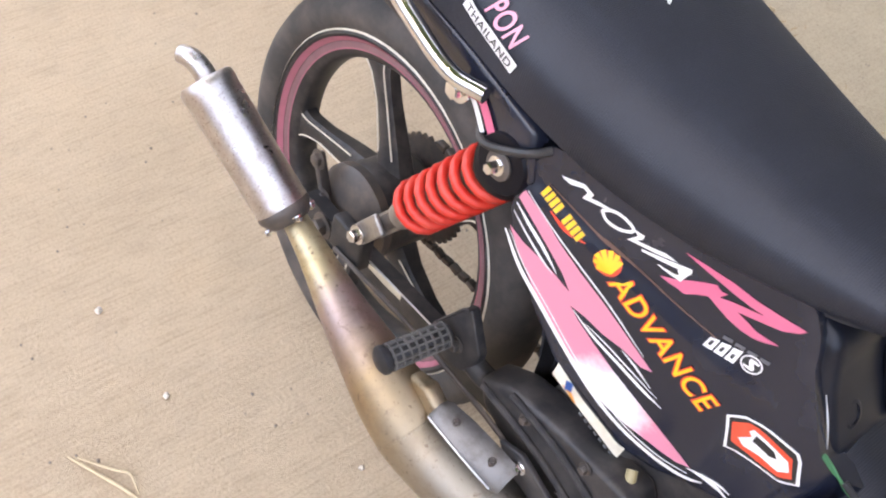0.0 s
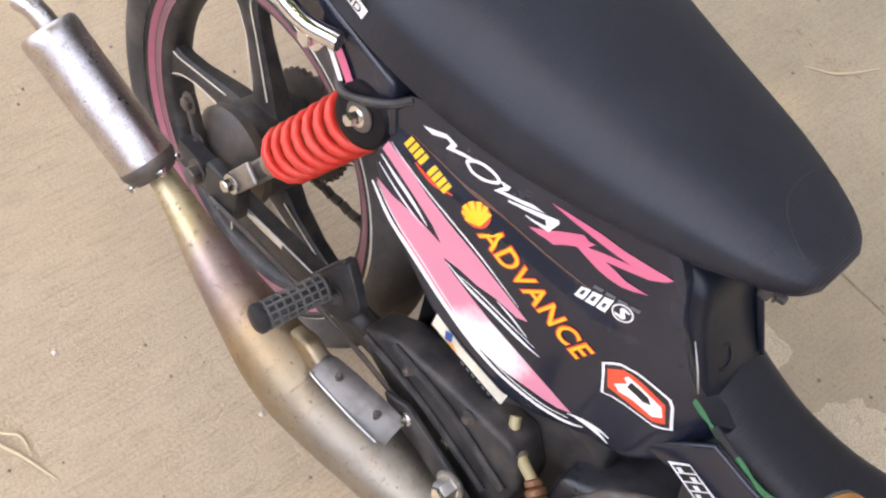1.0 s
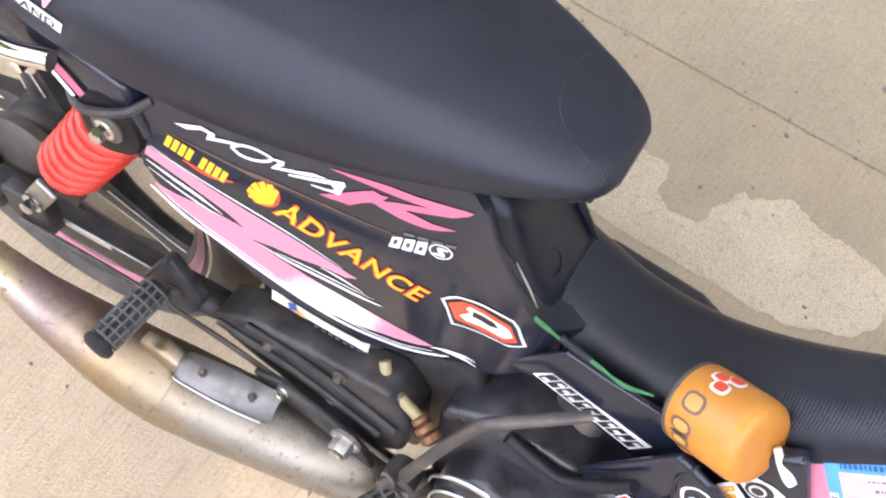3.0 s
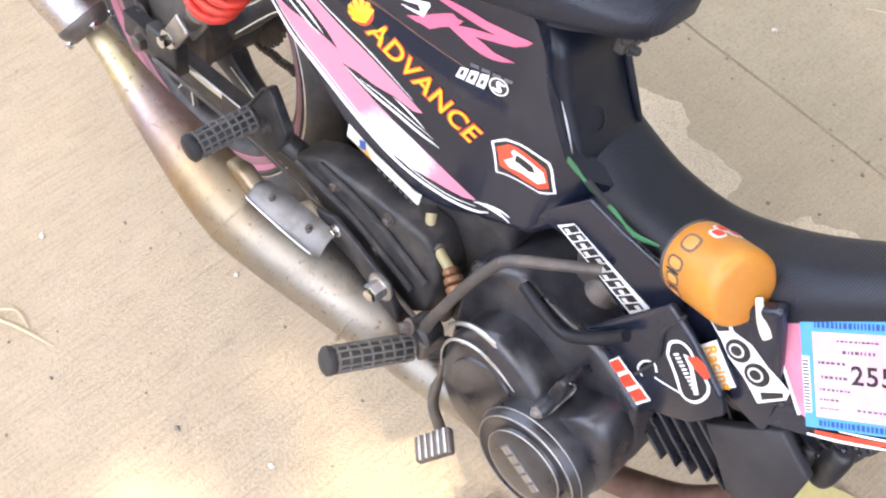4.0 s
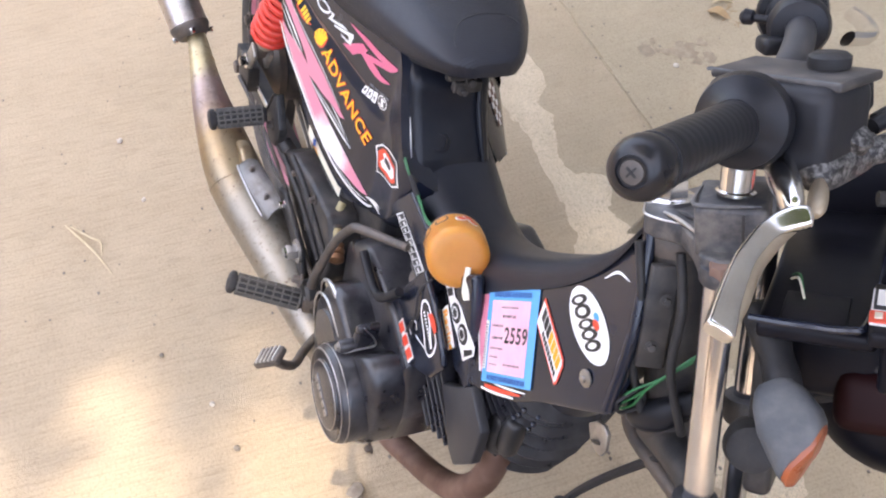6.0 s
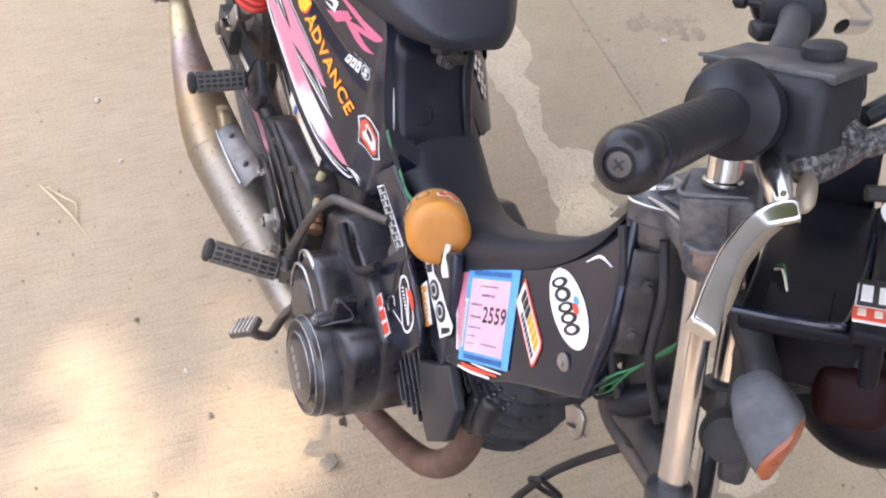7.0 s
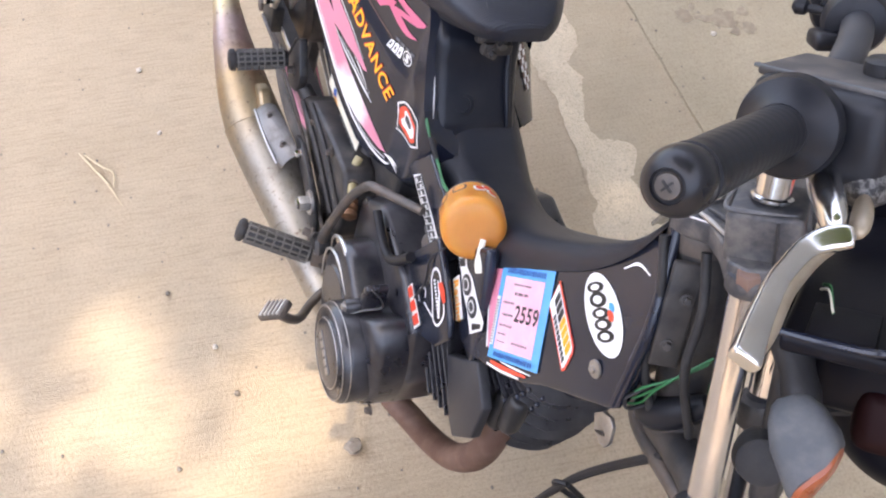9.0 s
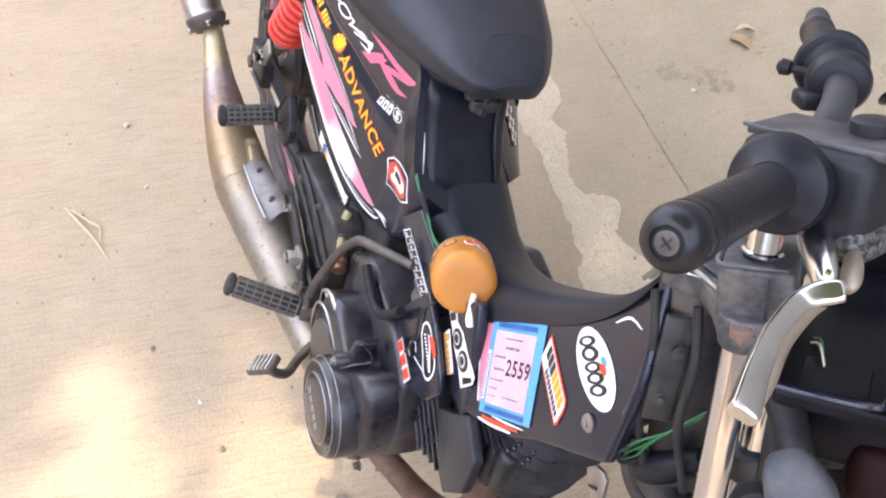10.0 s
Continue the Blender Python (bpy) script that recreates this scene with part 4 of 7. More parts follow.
# ---------------------------------------------------------------- wheels
def wheel(name, centre_m, parent, label):
    """A five-spoke cast wheel about its own y axis, placed by centre_m."""
    root = group(name, parent)
    tagged(root, label)
    root.matrix_basis = centre_m
    prof = [(0.226, -0.030), (0.234, -0.038), (0.250, -0.042), (0.266, -0.036), (0.277, -0.020), (0.281, 0.0), (0.277, 0.020), (0.266, 0.036), (0.250, 0.042), (0.234, 0.038), (0.226, 0.030), (0.218, 0.0)]
    n = 72
    rows = [[(r * math.cos(a), w, r * math.sin(a)) for r, w in prof] for a in (2 * math.pi * k / n for k in range(n))]
    part("tyre", grid(rows, close_u=True, close_v=True), TYRE, root, "dusty black road tyre")
    prof = [(0.229, -0.031), (0.2225, -0.034), (0.218, -0.030), (0.212, -0.024), (0.196, -0.021), (0.190, -0.014), (0.188, 0.0), (0.190, 0.014), (0.196, 0.021), (0.212, 0.024), (0.218, 0.030), (0.2225, 0.034), (0.229, 0.031), (0.224, 0.0)]
    rows = [[(r * math.cos(a), w, r * math.sin(a)) for r, w in prof] for a in (2 * math.pi * k / n for k in range(n))]
    rim = part("rim", grid(rows, close_u=True, close_v=True), FRAMEB, root, "black cast rim")
    for s in (-1, 1):
        rows = [[(r * math.cos(a), s * w, r * math.sin(a)) for r, w in ((0.2120, 0.0252), (0.2090, 0.0244), (0.2060, 0.0240), (0.2035, 0.0236))] for a in (2 * math.pi * k / n for k in range(n))]
        part("mauve_band", grid(rows, close_u=True), RIMMAUVE, rim, "dusty mauve rim band")
        for ra, wa, rb, wb in ((0.2188, 0.0320, 0.2125, 0.0258), (0.2035, 0.0237, 0.2018, 0.0234)):
            rows = [[(r * math.cos(a), s * w, r * math.sin(a)) for r, w in ((ra, wa), (rb, wb))] for a in (2 * math.pi * k / n for k in range(n))]
            part("pink_band", grid(rows, close_u=True), RIMPINK, rim, "faded pink rim stripe")
        rows = [[(r * math.cos(a), s * w, r * math.sin(a)) for r, w in ((0.2292, 0.0322), (0.2265, 0.0345))] for a in (2 * math.pi * k / n for k in range(n))]
        part("pinstripe", grid(rows, close_u=True), CREAM, rim)
    part("hub", lathe([(0.030, -0.058), (0.040, -0.055), (0.058, -0.042), (0.062, -0.030), (0.062, 0.030), (0.055, 0.042), (0.03, 0.05)], (0, 0, 0), (0, 1, 0), 40), FRAMEB, root, "dusty dark drum hub")
    for k in range(5):
        a0 = radians(72 * k + 21)
        rows = []
        for r, hw, th, sw in ((0.052, 0.026, 0.020, 0.0), (0.09, 0.018, 0.016, 0.14), (0.14, 0.0145, 0.013, 0.26), (0.175, 0.018, 0.013, 0.31), (0.198, 0.030, 0.015, 0.335)):
            c, s = math.cos(a0 + sw), math.sin(a0 + sw)
            rows.append([(r * c - t * s, w, r * s + t * c) for t, w in ((-hw, -th * 0.6), (-hw * 0.55, -th), (hw * 0.55, -th), (hw, -th * 0.6), (hw, th * 0.6), (hw * 0.55, th), (-hw * 0.55, th), (-hw, th * 0.6))])
        spoke = part("spoke", grid(rows, close_v=True, cap=True), FRAMEB, root)
        for e in (-0.70, 0.70):
            line = []
            for r, hw, th, sw in ((0.075, 0.020, 0.018, 0.09), (0.14, 0.0145, 0.0138, 0.26), (0.175, 0.018, 0.0138, 0.31), (0.190, 0.026, 0.0148, 0.325)):
                c, s = math.cos(a0 + sw), math.sin(a0 + sw)
                line.append((r * c - e * hw * s, -th + 0.0012, r * s + e * hw * c))
            part("pinstripe", tube(line, 0.0011, 6, 4), CREAM, spoke)
    return root


rear_wheel = wheel("rear_wheel", pose(-0.004, 0, 0.282), bike, "black five-spoke rear wheel with pink rim band")
part("brake_plate", lathe([(0.066, 0.0), (0.066, -0.012), (0.058, -0.020), (0.035, -0.026), (0.02, -0.03)], (0.0, -0.045, 0.0), (0, 1, 0), 36), STEEL, rear_wheel, "dusty drum brake plate")
part("brake_arm", tilted((0.07, 0.008, 0.016), (-0.045, -0.078, 0.030), (-0.6, 0, 1), (0, 1, 0)), STEEL, rear_wheel)
part("arm_nut", add_to(bolt((-0.055, -0.082, 0.055), (0, -1, 0), 0.009), bolt((-0.03, -0.082, 0.012), (0, -1, 0), 0.008)), STEEL, rear_wheel)

# sprocket and chain on the far side
sp = bmesh.new()
ring = [((0.072 if k % 2 else 0.078) * math.cos(2 * math.pi * k / 76), (0.072 if k % 2 else 0.078) * math.sin(2 * math.pi * k / 76)) for k in range(76)]
f = sp.faces.new([sp.verts.new((x, 0.062, z)) for x, z in ring])
r = bmesh.ops.extrude_face_region(sp, geom=[f])
for e in r["geom"]:
    if isinstance(e, bmesh.types.BMVert):
        e.co.y = 0.067
part("sprocket", sp, STEEL, rear_wheel, "", False)
chain = group("chain", bike)
tagged(chain, "greasy drive chain")
link = block((0.0165, 0.011, 0.009), Matrix(), 0.002)
link_mesh = part("link", link, STEEL, chain).data
start, end = Vector((0.0, 0.066, 0.358)), Vector((0.56, 0.066, 0.318))
first = True
for a, b in ((Vector((0.0, 0.066, 0.359)), Vector((0.56, 0.066, 0.325))), (Vector((0.0, 0.066, 0.205)), Vector((0.56, 0.066, 0.245)))):
    m = int((b - a).length / 0.0175)
    for k in range(m):
        ob = new("link", link_mesh) if not first else chain.children[0]
        first = False
        ob.parent = chain
        p = a.lerp(b, k / m)
        ob.matrix_basis = Matrix.Translation(p) @ Matrix.Rotation(math.atan2(-(b - a).z, (b - a).x) + (0.25 if k % 2 else -0.1), 4, "Y")

# ---------------------------------------------------------------- swingarm, frame, shocks
for s in (-1, 1):
    part("swingarm", grid([[(x, s * (0.094 + 0.010 * c), h + hh) for c, hh in ((-1, -0.017), (1, -0.017), (1, 0.017), (-1, 0.017))] for x, h in ((-0.045, 0.283), (0.0, 0.284), (0.15, 0.296), (0.30, 0.308), (0.50, 0.318))], close_v=True, cap=True), FRAMEB, bike, "black box-section swingarm")
part("swingarm_decal", strip([(0.085, 0.301), (0.12, 0.305), (0.155, 0.309)], (0.005, 0.010, 0.010), lambda x, h: -0.104, 0.0016), CREAM, bike, "worn cream strip on the swingarm")
# thin bright tube that draws the highlight along the swingarm edge
part("swingarm_seam", tube([(0.075, -0.1045, 0.307), (0.21, -0.1045, 0.318), (0.34, -0.1045, 0.3255), (0.48, -0.1045, 0.334)], 0.0011, 6), BAREALU, bike, "bright line drawn as the highlight on the swingarm edge")
part("swingarm_cross", tube([(0.33, -0.09, 0.31), (0.33, 0.09, 0.31)], 0.016, 12, 2), FRAMEB, bike)
part("axle_nut", bolt((0.0, -0.105, 0.284), (0, -1, 0), 0.012, 0.01), STEEL, bike)


def shock(s):
    """A shock absorber with its coil spring, on the side s."""
    top, low = Vector((0.249, s * 0.112, 0.600)), Vector((0.082, s * 0.106, 0.352))
    d = (low - top).normalized()
    root = group("shock_absorber", bike)
    tagged(root, "rear shock absorber with red coil spring")
    n = d.orthogonal().normalized()
    b = d.cross(n)
    t0, t1, turns = 0.034, 0.196, 7.4
    pts = []
    for k in range(int(turns * 14) + 1):
        u = k / (turns * 14)
        z = t0 + (t1 - t0) * u
        a = 2 * math.pi * turns * u
        pts.append(top + d * z + 0.0268 * (math.cos(a) * n + math.sin(a) * b))
    part("spring", tube(pts, 0.0056, 8, 1), RED, root, "glossy red coil spring", True, 60)
    part("damper_body", lathe([(0.016, 0.03), (0.016, 0.15), (0.013, 0.155), (0.009, 0.16), (0.009, 0.27)], top, d, 20), STEEL, root)
    part("top_cap", lathe([(0.014, -0.030), (0.026, -0.026), (0.0305, -0.012), (0.0325, 0.010), (0.0325, 0.034), (0.030, 0.038)], top, d, 36), COWLD, root, "black top cap")
    part("top_eye", lathe([(0.027, 0.0), (0.0310, 0.008), (0.0310, 0.024), (0.028, 0.029), (0.017, 0.030)], top + Vector((0, s * 0.002, 0)), (0, s, 0), 32), COWLD, root, "black rubber-covered top eye")
    part("top_washer", lathe([(0.0145, 0.0), (0.0145, 0.003), (0.009, 0.005)], top + Vector((0, s * 0.031, 0)), (0, s, 0), 24), STEEL, root)
    part("top_bolt", bolt(top + Vector((0, s * 0.034, 0)), (0, s, 0), 0.0062, 0.009), CHROME, root, "shiny hexagon bolt")
    part("spring_seat", lathe([(0.012, 0.193), (0.022, 0.196), (0.022, 0.202), (0.017, 0.206), (0.016, 0.226), (0.012, 0.230)], top, d, 24), DULLALU, root)
    for k in (-1, 1):
        part("clevis_arm", tilted((0.052, 0.007, 0.026), low - d * 0.020 + Vector((0, k * 0.013, 0)), d, (0, 0, 1), 0.003), DULLALU, root, "dull aluminium clevis arm")
    part("lower_bolt", bolt(low + Vector((0, s * 0.018, 0)), (0, s, 0), 0.008, 0.008), CHROME, root)
    return root


shock(-1)
shock(1)
part("shock_bracket", add_to(tilted((0.07, 0.05, 0.02), (0.262, -0.105, 0.60), (1, 0, 0.2), (0, 0, 1), 0.004), tube([(0.20, -0.13, 0.615), (0.225, -0.145, 0.607), (0.27, -0.145, 0.63), (0.285, -0.13, 0.64)], 0.004, 8)), FRAMEB, bike)
part("shock_mount", tilted((0.06, 0.02, 0.045), (0.062, -0.112, 0.318), (1, 0, 0.05), (0, 0, 1), 0.004), FRAMEB, bike)

frame_root = group("frame", bike)
tagged(frame_root, "black painted tube frame")
part("main_tube", tube([(0.20, 0, 0.58), (0.45, 0, 0.49), (0.62, -0.01, 0.46), (0.78, -0.03, 0.49), (0.93, -0.035, 0.64)], 0.024, 16), FRAMEB, frame_root)
for s in (-1, 1):
    part("side_tube", tube([(-0.1, s * 0.09, 0.66), (0.22, s * 0.095, 0.60), (0.36, s * 0.085, 0.50), (0.48, s * 0.08, 0.36), (0.50, s * 0.08, 0.26)], 0.014, 12), FRAMEB, frame_root)
part("pivot_plate", plate([(0.36, 0.37), (0.44, 0.47), (0.56, 0.47), (0.58, 0.36), (0.54, 0.25), (0.47, 0.25)], -0.082, 0.082, 0.006), FRAMEB, frame_root)
part("pivot_bolt", bolt((0.477, -0.150, 0.318), (0, -1, 0), 0.011, 0.012), DULLALU, frame_root)
part("pivot_casting", plate([(0.305, 0.352), (0.345, 0.378), (0.42, 0.392), (0.50, 0.398), (0.527, 0.360), (0.525, 0.300), (0.50, 0.272), (0.44, 0.282), (0.37, 0.305), (0.32, 0.325)], -0.126, -0.082, 0.007), FRAMEB, frame_root, "dusty black swingarm pivot casting")
for pts in ([(0.315, -0.128, 0.350), (0.40, -0.129, 0.345), (0.50, -0.129, 0.318)], [(0.35, -0.128, 0.376), (0.43, -0.129, 0.372), (0.515, -0.129, 0.345)]):
    part("casting_rib", tube(pts, 0.0042, 8), FRAMEB, frame_root)
for x, h in ((0.375, 0.366), (0.452, 0.385), (0.445, 0.330)):
    part("casting_bolt", bolt((x, -0.127, h), (0, -1, 0), 0.0048, 0.005), STEEL, frame_root)
part("brake_rod", tube([(0.05, -0.125, 0.30), (0.20, -0.128, 0.318), (0.36, -0.136, 0.328), (0.52, -0.140, 0.300)], 0.0030, 8), STEEL, frame_root, "dusty rear brake rod")

# ---------------------------------------------------------------- exhaust
exhaust = group("exhaust", bike)
tagged(exhaust, "two-stroke expansion-chamber exhaust with chrome silencer")
MUF_A, MUF_B = Vector((0.047, -0.207, 0.394)), Vector((-0.065, -0.245, 0.490))
md = (MUF_B - MUF_A).normalized()
ml = (MUF_B - MUF_A).length
sil = part("silencer", lathe([(0.012, -0.004), (0.0290, 0.0), (0.0305, 0.005), (0.0298, 0.010), (0.0298, ml - 0.012), (0.0306, ml - 0.008), (0.0300, ml), (0.027, ml + 0.004), (0.010, ml + 0.005)], MUF_A, md, 40), MUFFLER, exhaust, "pitted chrome silencer can")
part("silencer_flange", lathe([(0.022, -0.016), (0.026, -0.012), (0.0300, -0.004), (0.0310, 0.000), (0.0302, 0.003)], MUF_A, md, 32), STEEL, exhaust, "dark silencer flange")
for a in (0.6, 2.2, 3.8, 5.4):
    u = md.orthogonal().normalized()
    v = md.cross(u)
    part("flange_bolt", bolt(MUF_A - md * 0.010 + 0.028 * (math.cos(a) * u + math.sin(a) * v), -md, 0.004, 0.005), CHROME, exhaust)
tip = MUF_B + md * 0.002 + Vector((0, 0, 0.006))
part("tail_pipe", tube([tip - md * 0.004, tip + md * 0.010, tip + md * 0.019 + Vector((-0.004, -0.003, 0.0)), tip + md * 0.024 + Vector((-0.012, -0.006, -0.005))], [0.0115, 0.0115, 0.011, 0.010], 16), MUFFLER, exhaust, "stubby bent chrome tail pipe")
part("chamber", tube([(0.060, -0.198, 0.3835), (0.11, -0.2006, 0.3711), (0.16, -0.2020, 0.3530), (0.21, -0.1980, 0.3305), (0.255, -0.1915, 0.3045), (0.285, -0.1850, 0.2880), (0.300, -0.1815, 0.2810), (0.335, -0.1745, 0.2730), (0.40, -0.1635, 0.2655), (0.46, -0.1535, 0.2575), (0.52, -0.1435, 0.2450), (0.58, -0.1300, 0.2230), (0.66, -0.095, 0.185)],
                     [0.0145, 0.0185, 0.0250, 0.0330, 0.0395, 0.0425, 0.0432, 0.0428, 0.0405, 0.0370, 0.0315, 0.025, 0.019], 32, 2), HEAT, exhaust, "heat-tinted raw steel expansion chamber", True, 70)
for k, (x, w, h, r) in enumerate(((0.11, -0.2006, 0.3711, 0.0189), (0.292, -0.1835, 0.2845, 0.0434), (0.46, -0.1570, 0.2520, 0.0374))):
    d = Vector((0.9, 0.12, -0.42)) if k < 2 else Vector((0.96, 0.15, -0.2))
    part("weld_seam", lathe([(r - 0.002, -0.0014), (r + 0.0004, -0.0008), (r + 0.0006, 0.0), (r + 0.0004, 0.0008), (r - 0.002, 0.0014)], (x, w, h), d, 32), HEAT, exhaust)
part("hanger_lug", plate([(0.262, 0.342), (0.290, 0.352), (0.318, 0.338), (0.312, 0.312), (0.276, 0.318)], -0.186, -0.166, 0.006), HEAT, exhaust, "heat-tinted welded hanger lug")
part("lug_weld", tube([(0.262, -0.187, 0.338), (0.268, -0.189, 0.328), (0.276, -0.189, 0.320)], [0.003, 0.0055, 0.003], 10), COPPERY, exhaust, "brassy weld bead")
part("header_pipe", tube([(0.62, -0.10, 0.190), (0.68, -0.065, 0.152), (0.735, -0.05, 0.165), (0.79, -0.05, 0.205), (0.836, -0.05, 0.250), (0.866, -0.048, 0.305), (0.872, -0.044, 0.355), (0.862, -0.04, 0.39)], 0.0170, 18), RUST, exhaust, "rusty brown header pipe")
shield_rows = []
for k, (x, wo, ho, wi, hi) in enumerate(((0.309, -0.190, 0.334, -0.168, 0.342), (0.316, -0.193, 0.336, -0.166, 0.346), (0.345, -0.191, 0.333, -0.161, 0.346), (0.375, -0.186, 0.326, -0.157, 0.344), (0.400, -0.179, 0.317, -0.154, 0.341), (0.408, -0.174, 0.316, -0.156, 0.336))):
    face = [(x, wo + (wi - wo) * s, ho + (hi - ho) * s + 0.005 * math.sin(math.pi * s)) for s in np.linspace(0, 1, 8)]
    shield_rows.append([*face, *[(px_, w, h - 0.0022) for px_, w, h in face[::-1]]])
part("heat_shield", grid(shield_rows, close_v=True, cap=True), SHIELDM, exhaust, "dull riveted aluminium heat shield")
part("shield_edge", tube([(0.311, -0.192, 0.335), (0.316, -0.194, 0.336), (0.345, -0.192, 0.333), (0.375, -0.187, 0.326), (0.400, -0.180, 0.317)], 0.0012, 6), BAREALU, exhaust, "bright worn shield rim")
for x, w, h in ((0.335, -0.178, 0.345), (0.385, -0.170, 0.338)):
    part("shield_rivet", bolt((x, w, h), (0, -0.3, 1), 0.003, 0.003), STEEL, exhaust)
    part("shield_stay", tube([(x, w, h), (x, w - 0.003, h - 0.035)], 0.004, 8, 2), STEEL, exhaust)
part("hanger", plate([(0.37, 0.340), (0.40, 0.352), (0.455, 0.335), (0.485, 0.325), (0.50, 0.30), (0.515, 0.26), (0.50, 0.255), (0.475, 0.295), (0.43, 0.312), (0.39, 0.318)], -0.150, -0.143, 0.002), FRAMEB, exhaust, "black exhaust hanger bracket")
part("hanger_bolt", bolt((0.477, -0.150, 0.318), (0, -1, 0), 0.009, 0.014), CHROME, exhaust)
part("hanger_bolt", bolt((0.405, -0.150, 0.338), (0, -1, 0), 0.005, 0.006), CHROME, exhaust)


# ---------------------------------------------------------------- foot pegs, pedal, levers
def foot_peg(name, base, tip, label):
    root = group(name, bike)
    tagged(root, label)
    base, tip = Vector(base), Vector(tip)
    d = (tip - base).normalized()
    up = (Vector((0, 0, 1)) - d * d.z).normalized()
    sd = d.cross(up)
    ln = (tip - base).length
    part("core", lathe([(0.010, 0), (0.0120, 0.004), (0.0120, ln - 0.006), (0.010, ln - 0.001)], base, d, 20), RUBBER, root)
    for i in range(8):
        z = 0.006 + (ln - 0.014) * i / 7
        part("tread_ring", lathe([(0.0118, z - 0.0012), (0.0148, z - 0.0008), (0.0148, z + 0.0008), (0.0118, z + 0.0012)], base, d, 22), PEGRUB, root)
    for k in range(11):
        a = 2 * math.pi * k / 11
        o = math.cos(a) * up + math.sin(a) * sd
        part("tread_rib", tilted((ln - 0.012, 0.0020, 0.0036), base + d * ln / 2 + o * 0.0131, d, o, 0.0005), PEGRUB, root)
    part("end_cap", lathe([(0.0145, 0), (0.0155, 0.003), (0.0150, 0.007), (0.011, 0.010), (0.002, 0.011)], tip - d * 0.004, d, 20), RUBBER, root, "worn rubber end")
    return root


rear_peg = foot_peg("rear_foot_peg", (0.262, -0.142, 0.384), (0.253, -0.217, 0.374), "black rubber passenger foot peg")
part("peg_bracket", add_to(plate([(0.238, 0.345), (0.233, 0.365), (0.250, 0.394), (0.264, 0.420), (0.2715, 0.4245), (0.2755, 0.421), (0.3015, 0.3845), (0.302, 0.372), (0.288, 0.345), (0.262, 0.335)], -0.134, -0.122, 0.0016), tube([(0.285, -0.120, 0.350), (0.31, -0.108, 0.335), (0.36, -0.09, 0.33)], 0.012, 10)), FRAMEB, rear_peg, "black triangular peg bracket")
part("bracket_rim", tube([(0.235, -0.135, 0.367), (0.250, -0.1350, 0.394), (0.264, -0.1350, 0.419), (0.271, -0.1350, 0.424)], 0.0018, 8), FRAMEB, rear_peg)
part("peg_pivot", bolt((0.272, -0.135, 0.372), (0, -1, 0), 0.006, 0.006), STEEL, rear_peg)
front_peg = foot_peg("front_foot_peg", (0.540, -0.158, 0.288), (0.503, -0.245, 0.304), "black rubber rider foot peg")
part("peg_stay", tube([(0.545, -0.150, 0.286), (0.56, -0.13, 0.282), (0.57, -0.10, 0.262), (0.575, -0.03, 0.245)], [0.012, 0.012, 0.011, 0.011], 12), FRAMEB, front_peg, "black peg stay")
part("peg_clamp", tilted((0.03, 0.022, 0.028), (0.548, -0.146, 0.292), (0.4, 1, 0), (0, 0, 1), 0.004), STEEL, front_peg)

pedal = group("brake_pedal", bike)
tagged(pedal, "steel rear brake pedal")
part("arm", tube([(0.560, -0.125, 0.262), (0.582, -0.162, 0.240), (0.612, -0.186, 0.252), (0.630, -0.205, 0.276), (0.638, -0.222, 0.298)], 0.0062, 10), STEEL, pedal)
PAD_O, PAD_X, PAD_Z = Vector((0.636, -0.230, 0.306)), Vector((0.45, 0.45, 0.60)), Vector((-0.3, -0.5, 0.9))
part("pad", tilted((0.040, 0.026, 0.010), PAD_O, PAD_X, PAD_Z, 0.003), STEEL, pedal, "scuffed ribbed steel pad")
for k in range(5):
    part("pad_rib", tilted((0.003, 0.024, 0.003), PAD_O + PAD_X.normalized() * (0.007 * (k - 2)) + PAD_Z.normalized() * 0.0055, PAD_X, PAD_Z, 0.0008), DULLALU, pedal)
part("gear_pedal", tube([(0.60, 0.12, 0.26), (0.66, 0.15, 0.23), (0.72, 0.16, 0.24), (0.74, 0.20, 0.25)], 0.007, 10), STEEL, bike)

kick = group("kick_lever", bike)
tagged(kick, "folded brown-black kick-start lever")
part("arm", tube([(0.538, -0.150, 0.300), (0.548, -0.150, 0.345), (0.572, -0.143, 0.425), (0.588, -0.134, 0.462)], [0.0075, 0.0062, 0.0056, 0.0056], 14), STEEL, kick)
part("pedal", tube([(0.587, -0.134, 0.460), (0.598, -0.130, 0.472), (0.63, -0.112, 0.484), (0.660, -0.094, 0.494)], [0.0056, 0.0058, 0.0056, 0.0050], 14), STEEL, kick)
part("boss", lathe([(0.016, 0), (0.018, 0.004), (0.018, 0.024), (0.014, 0.028)], (0.538, -0.132, 0.302), (0, -1, 0), 20), FRAMEB, kick)
part("boss_bolt", bolt((0.531, -0.162, 0.318), (-0.4, -1, 0.3), 0.006, 0.008), STEEL, kick)

# ---------------------------------------------------------------- engine
engine = group("engine", bike)
tagged(engine, "black painted air-cooled single-cylinder engine")
part("crankcase", plate([(0.545, 0.40), (0.60, 0.44), (0.70, 0.43), (0.755, 0.40), (0.775, 0.33), (0.75, 0.245), (0.68, 0.205), (0.60, 0.215), (0.55, 0.27)], -0.115, 0.12, 0.010), ENGINE, engine, "black painted crankcase")
part("lower_case", plate([(0.34, 0.30), (0.40, 0.345), (0.50, 0.392), (0.525, 0.36), (0.53, 0.25), (0.46, 0.24), (0.38, 0.262)], -0.096, 0.05, 0.008), FRAMEB, engine, "dusty black engine mounting plate")
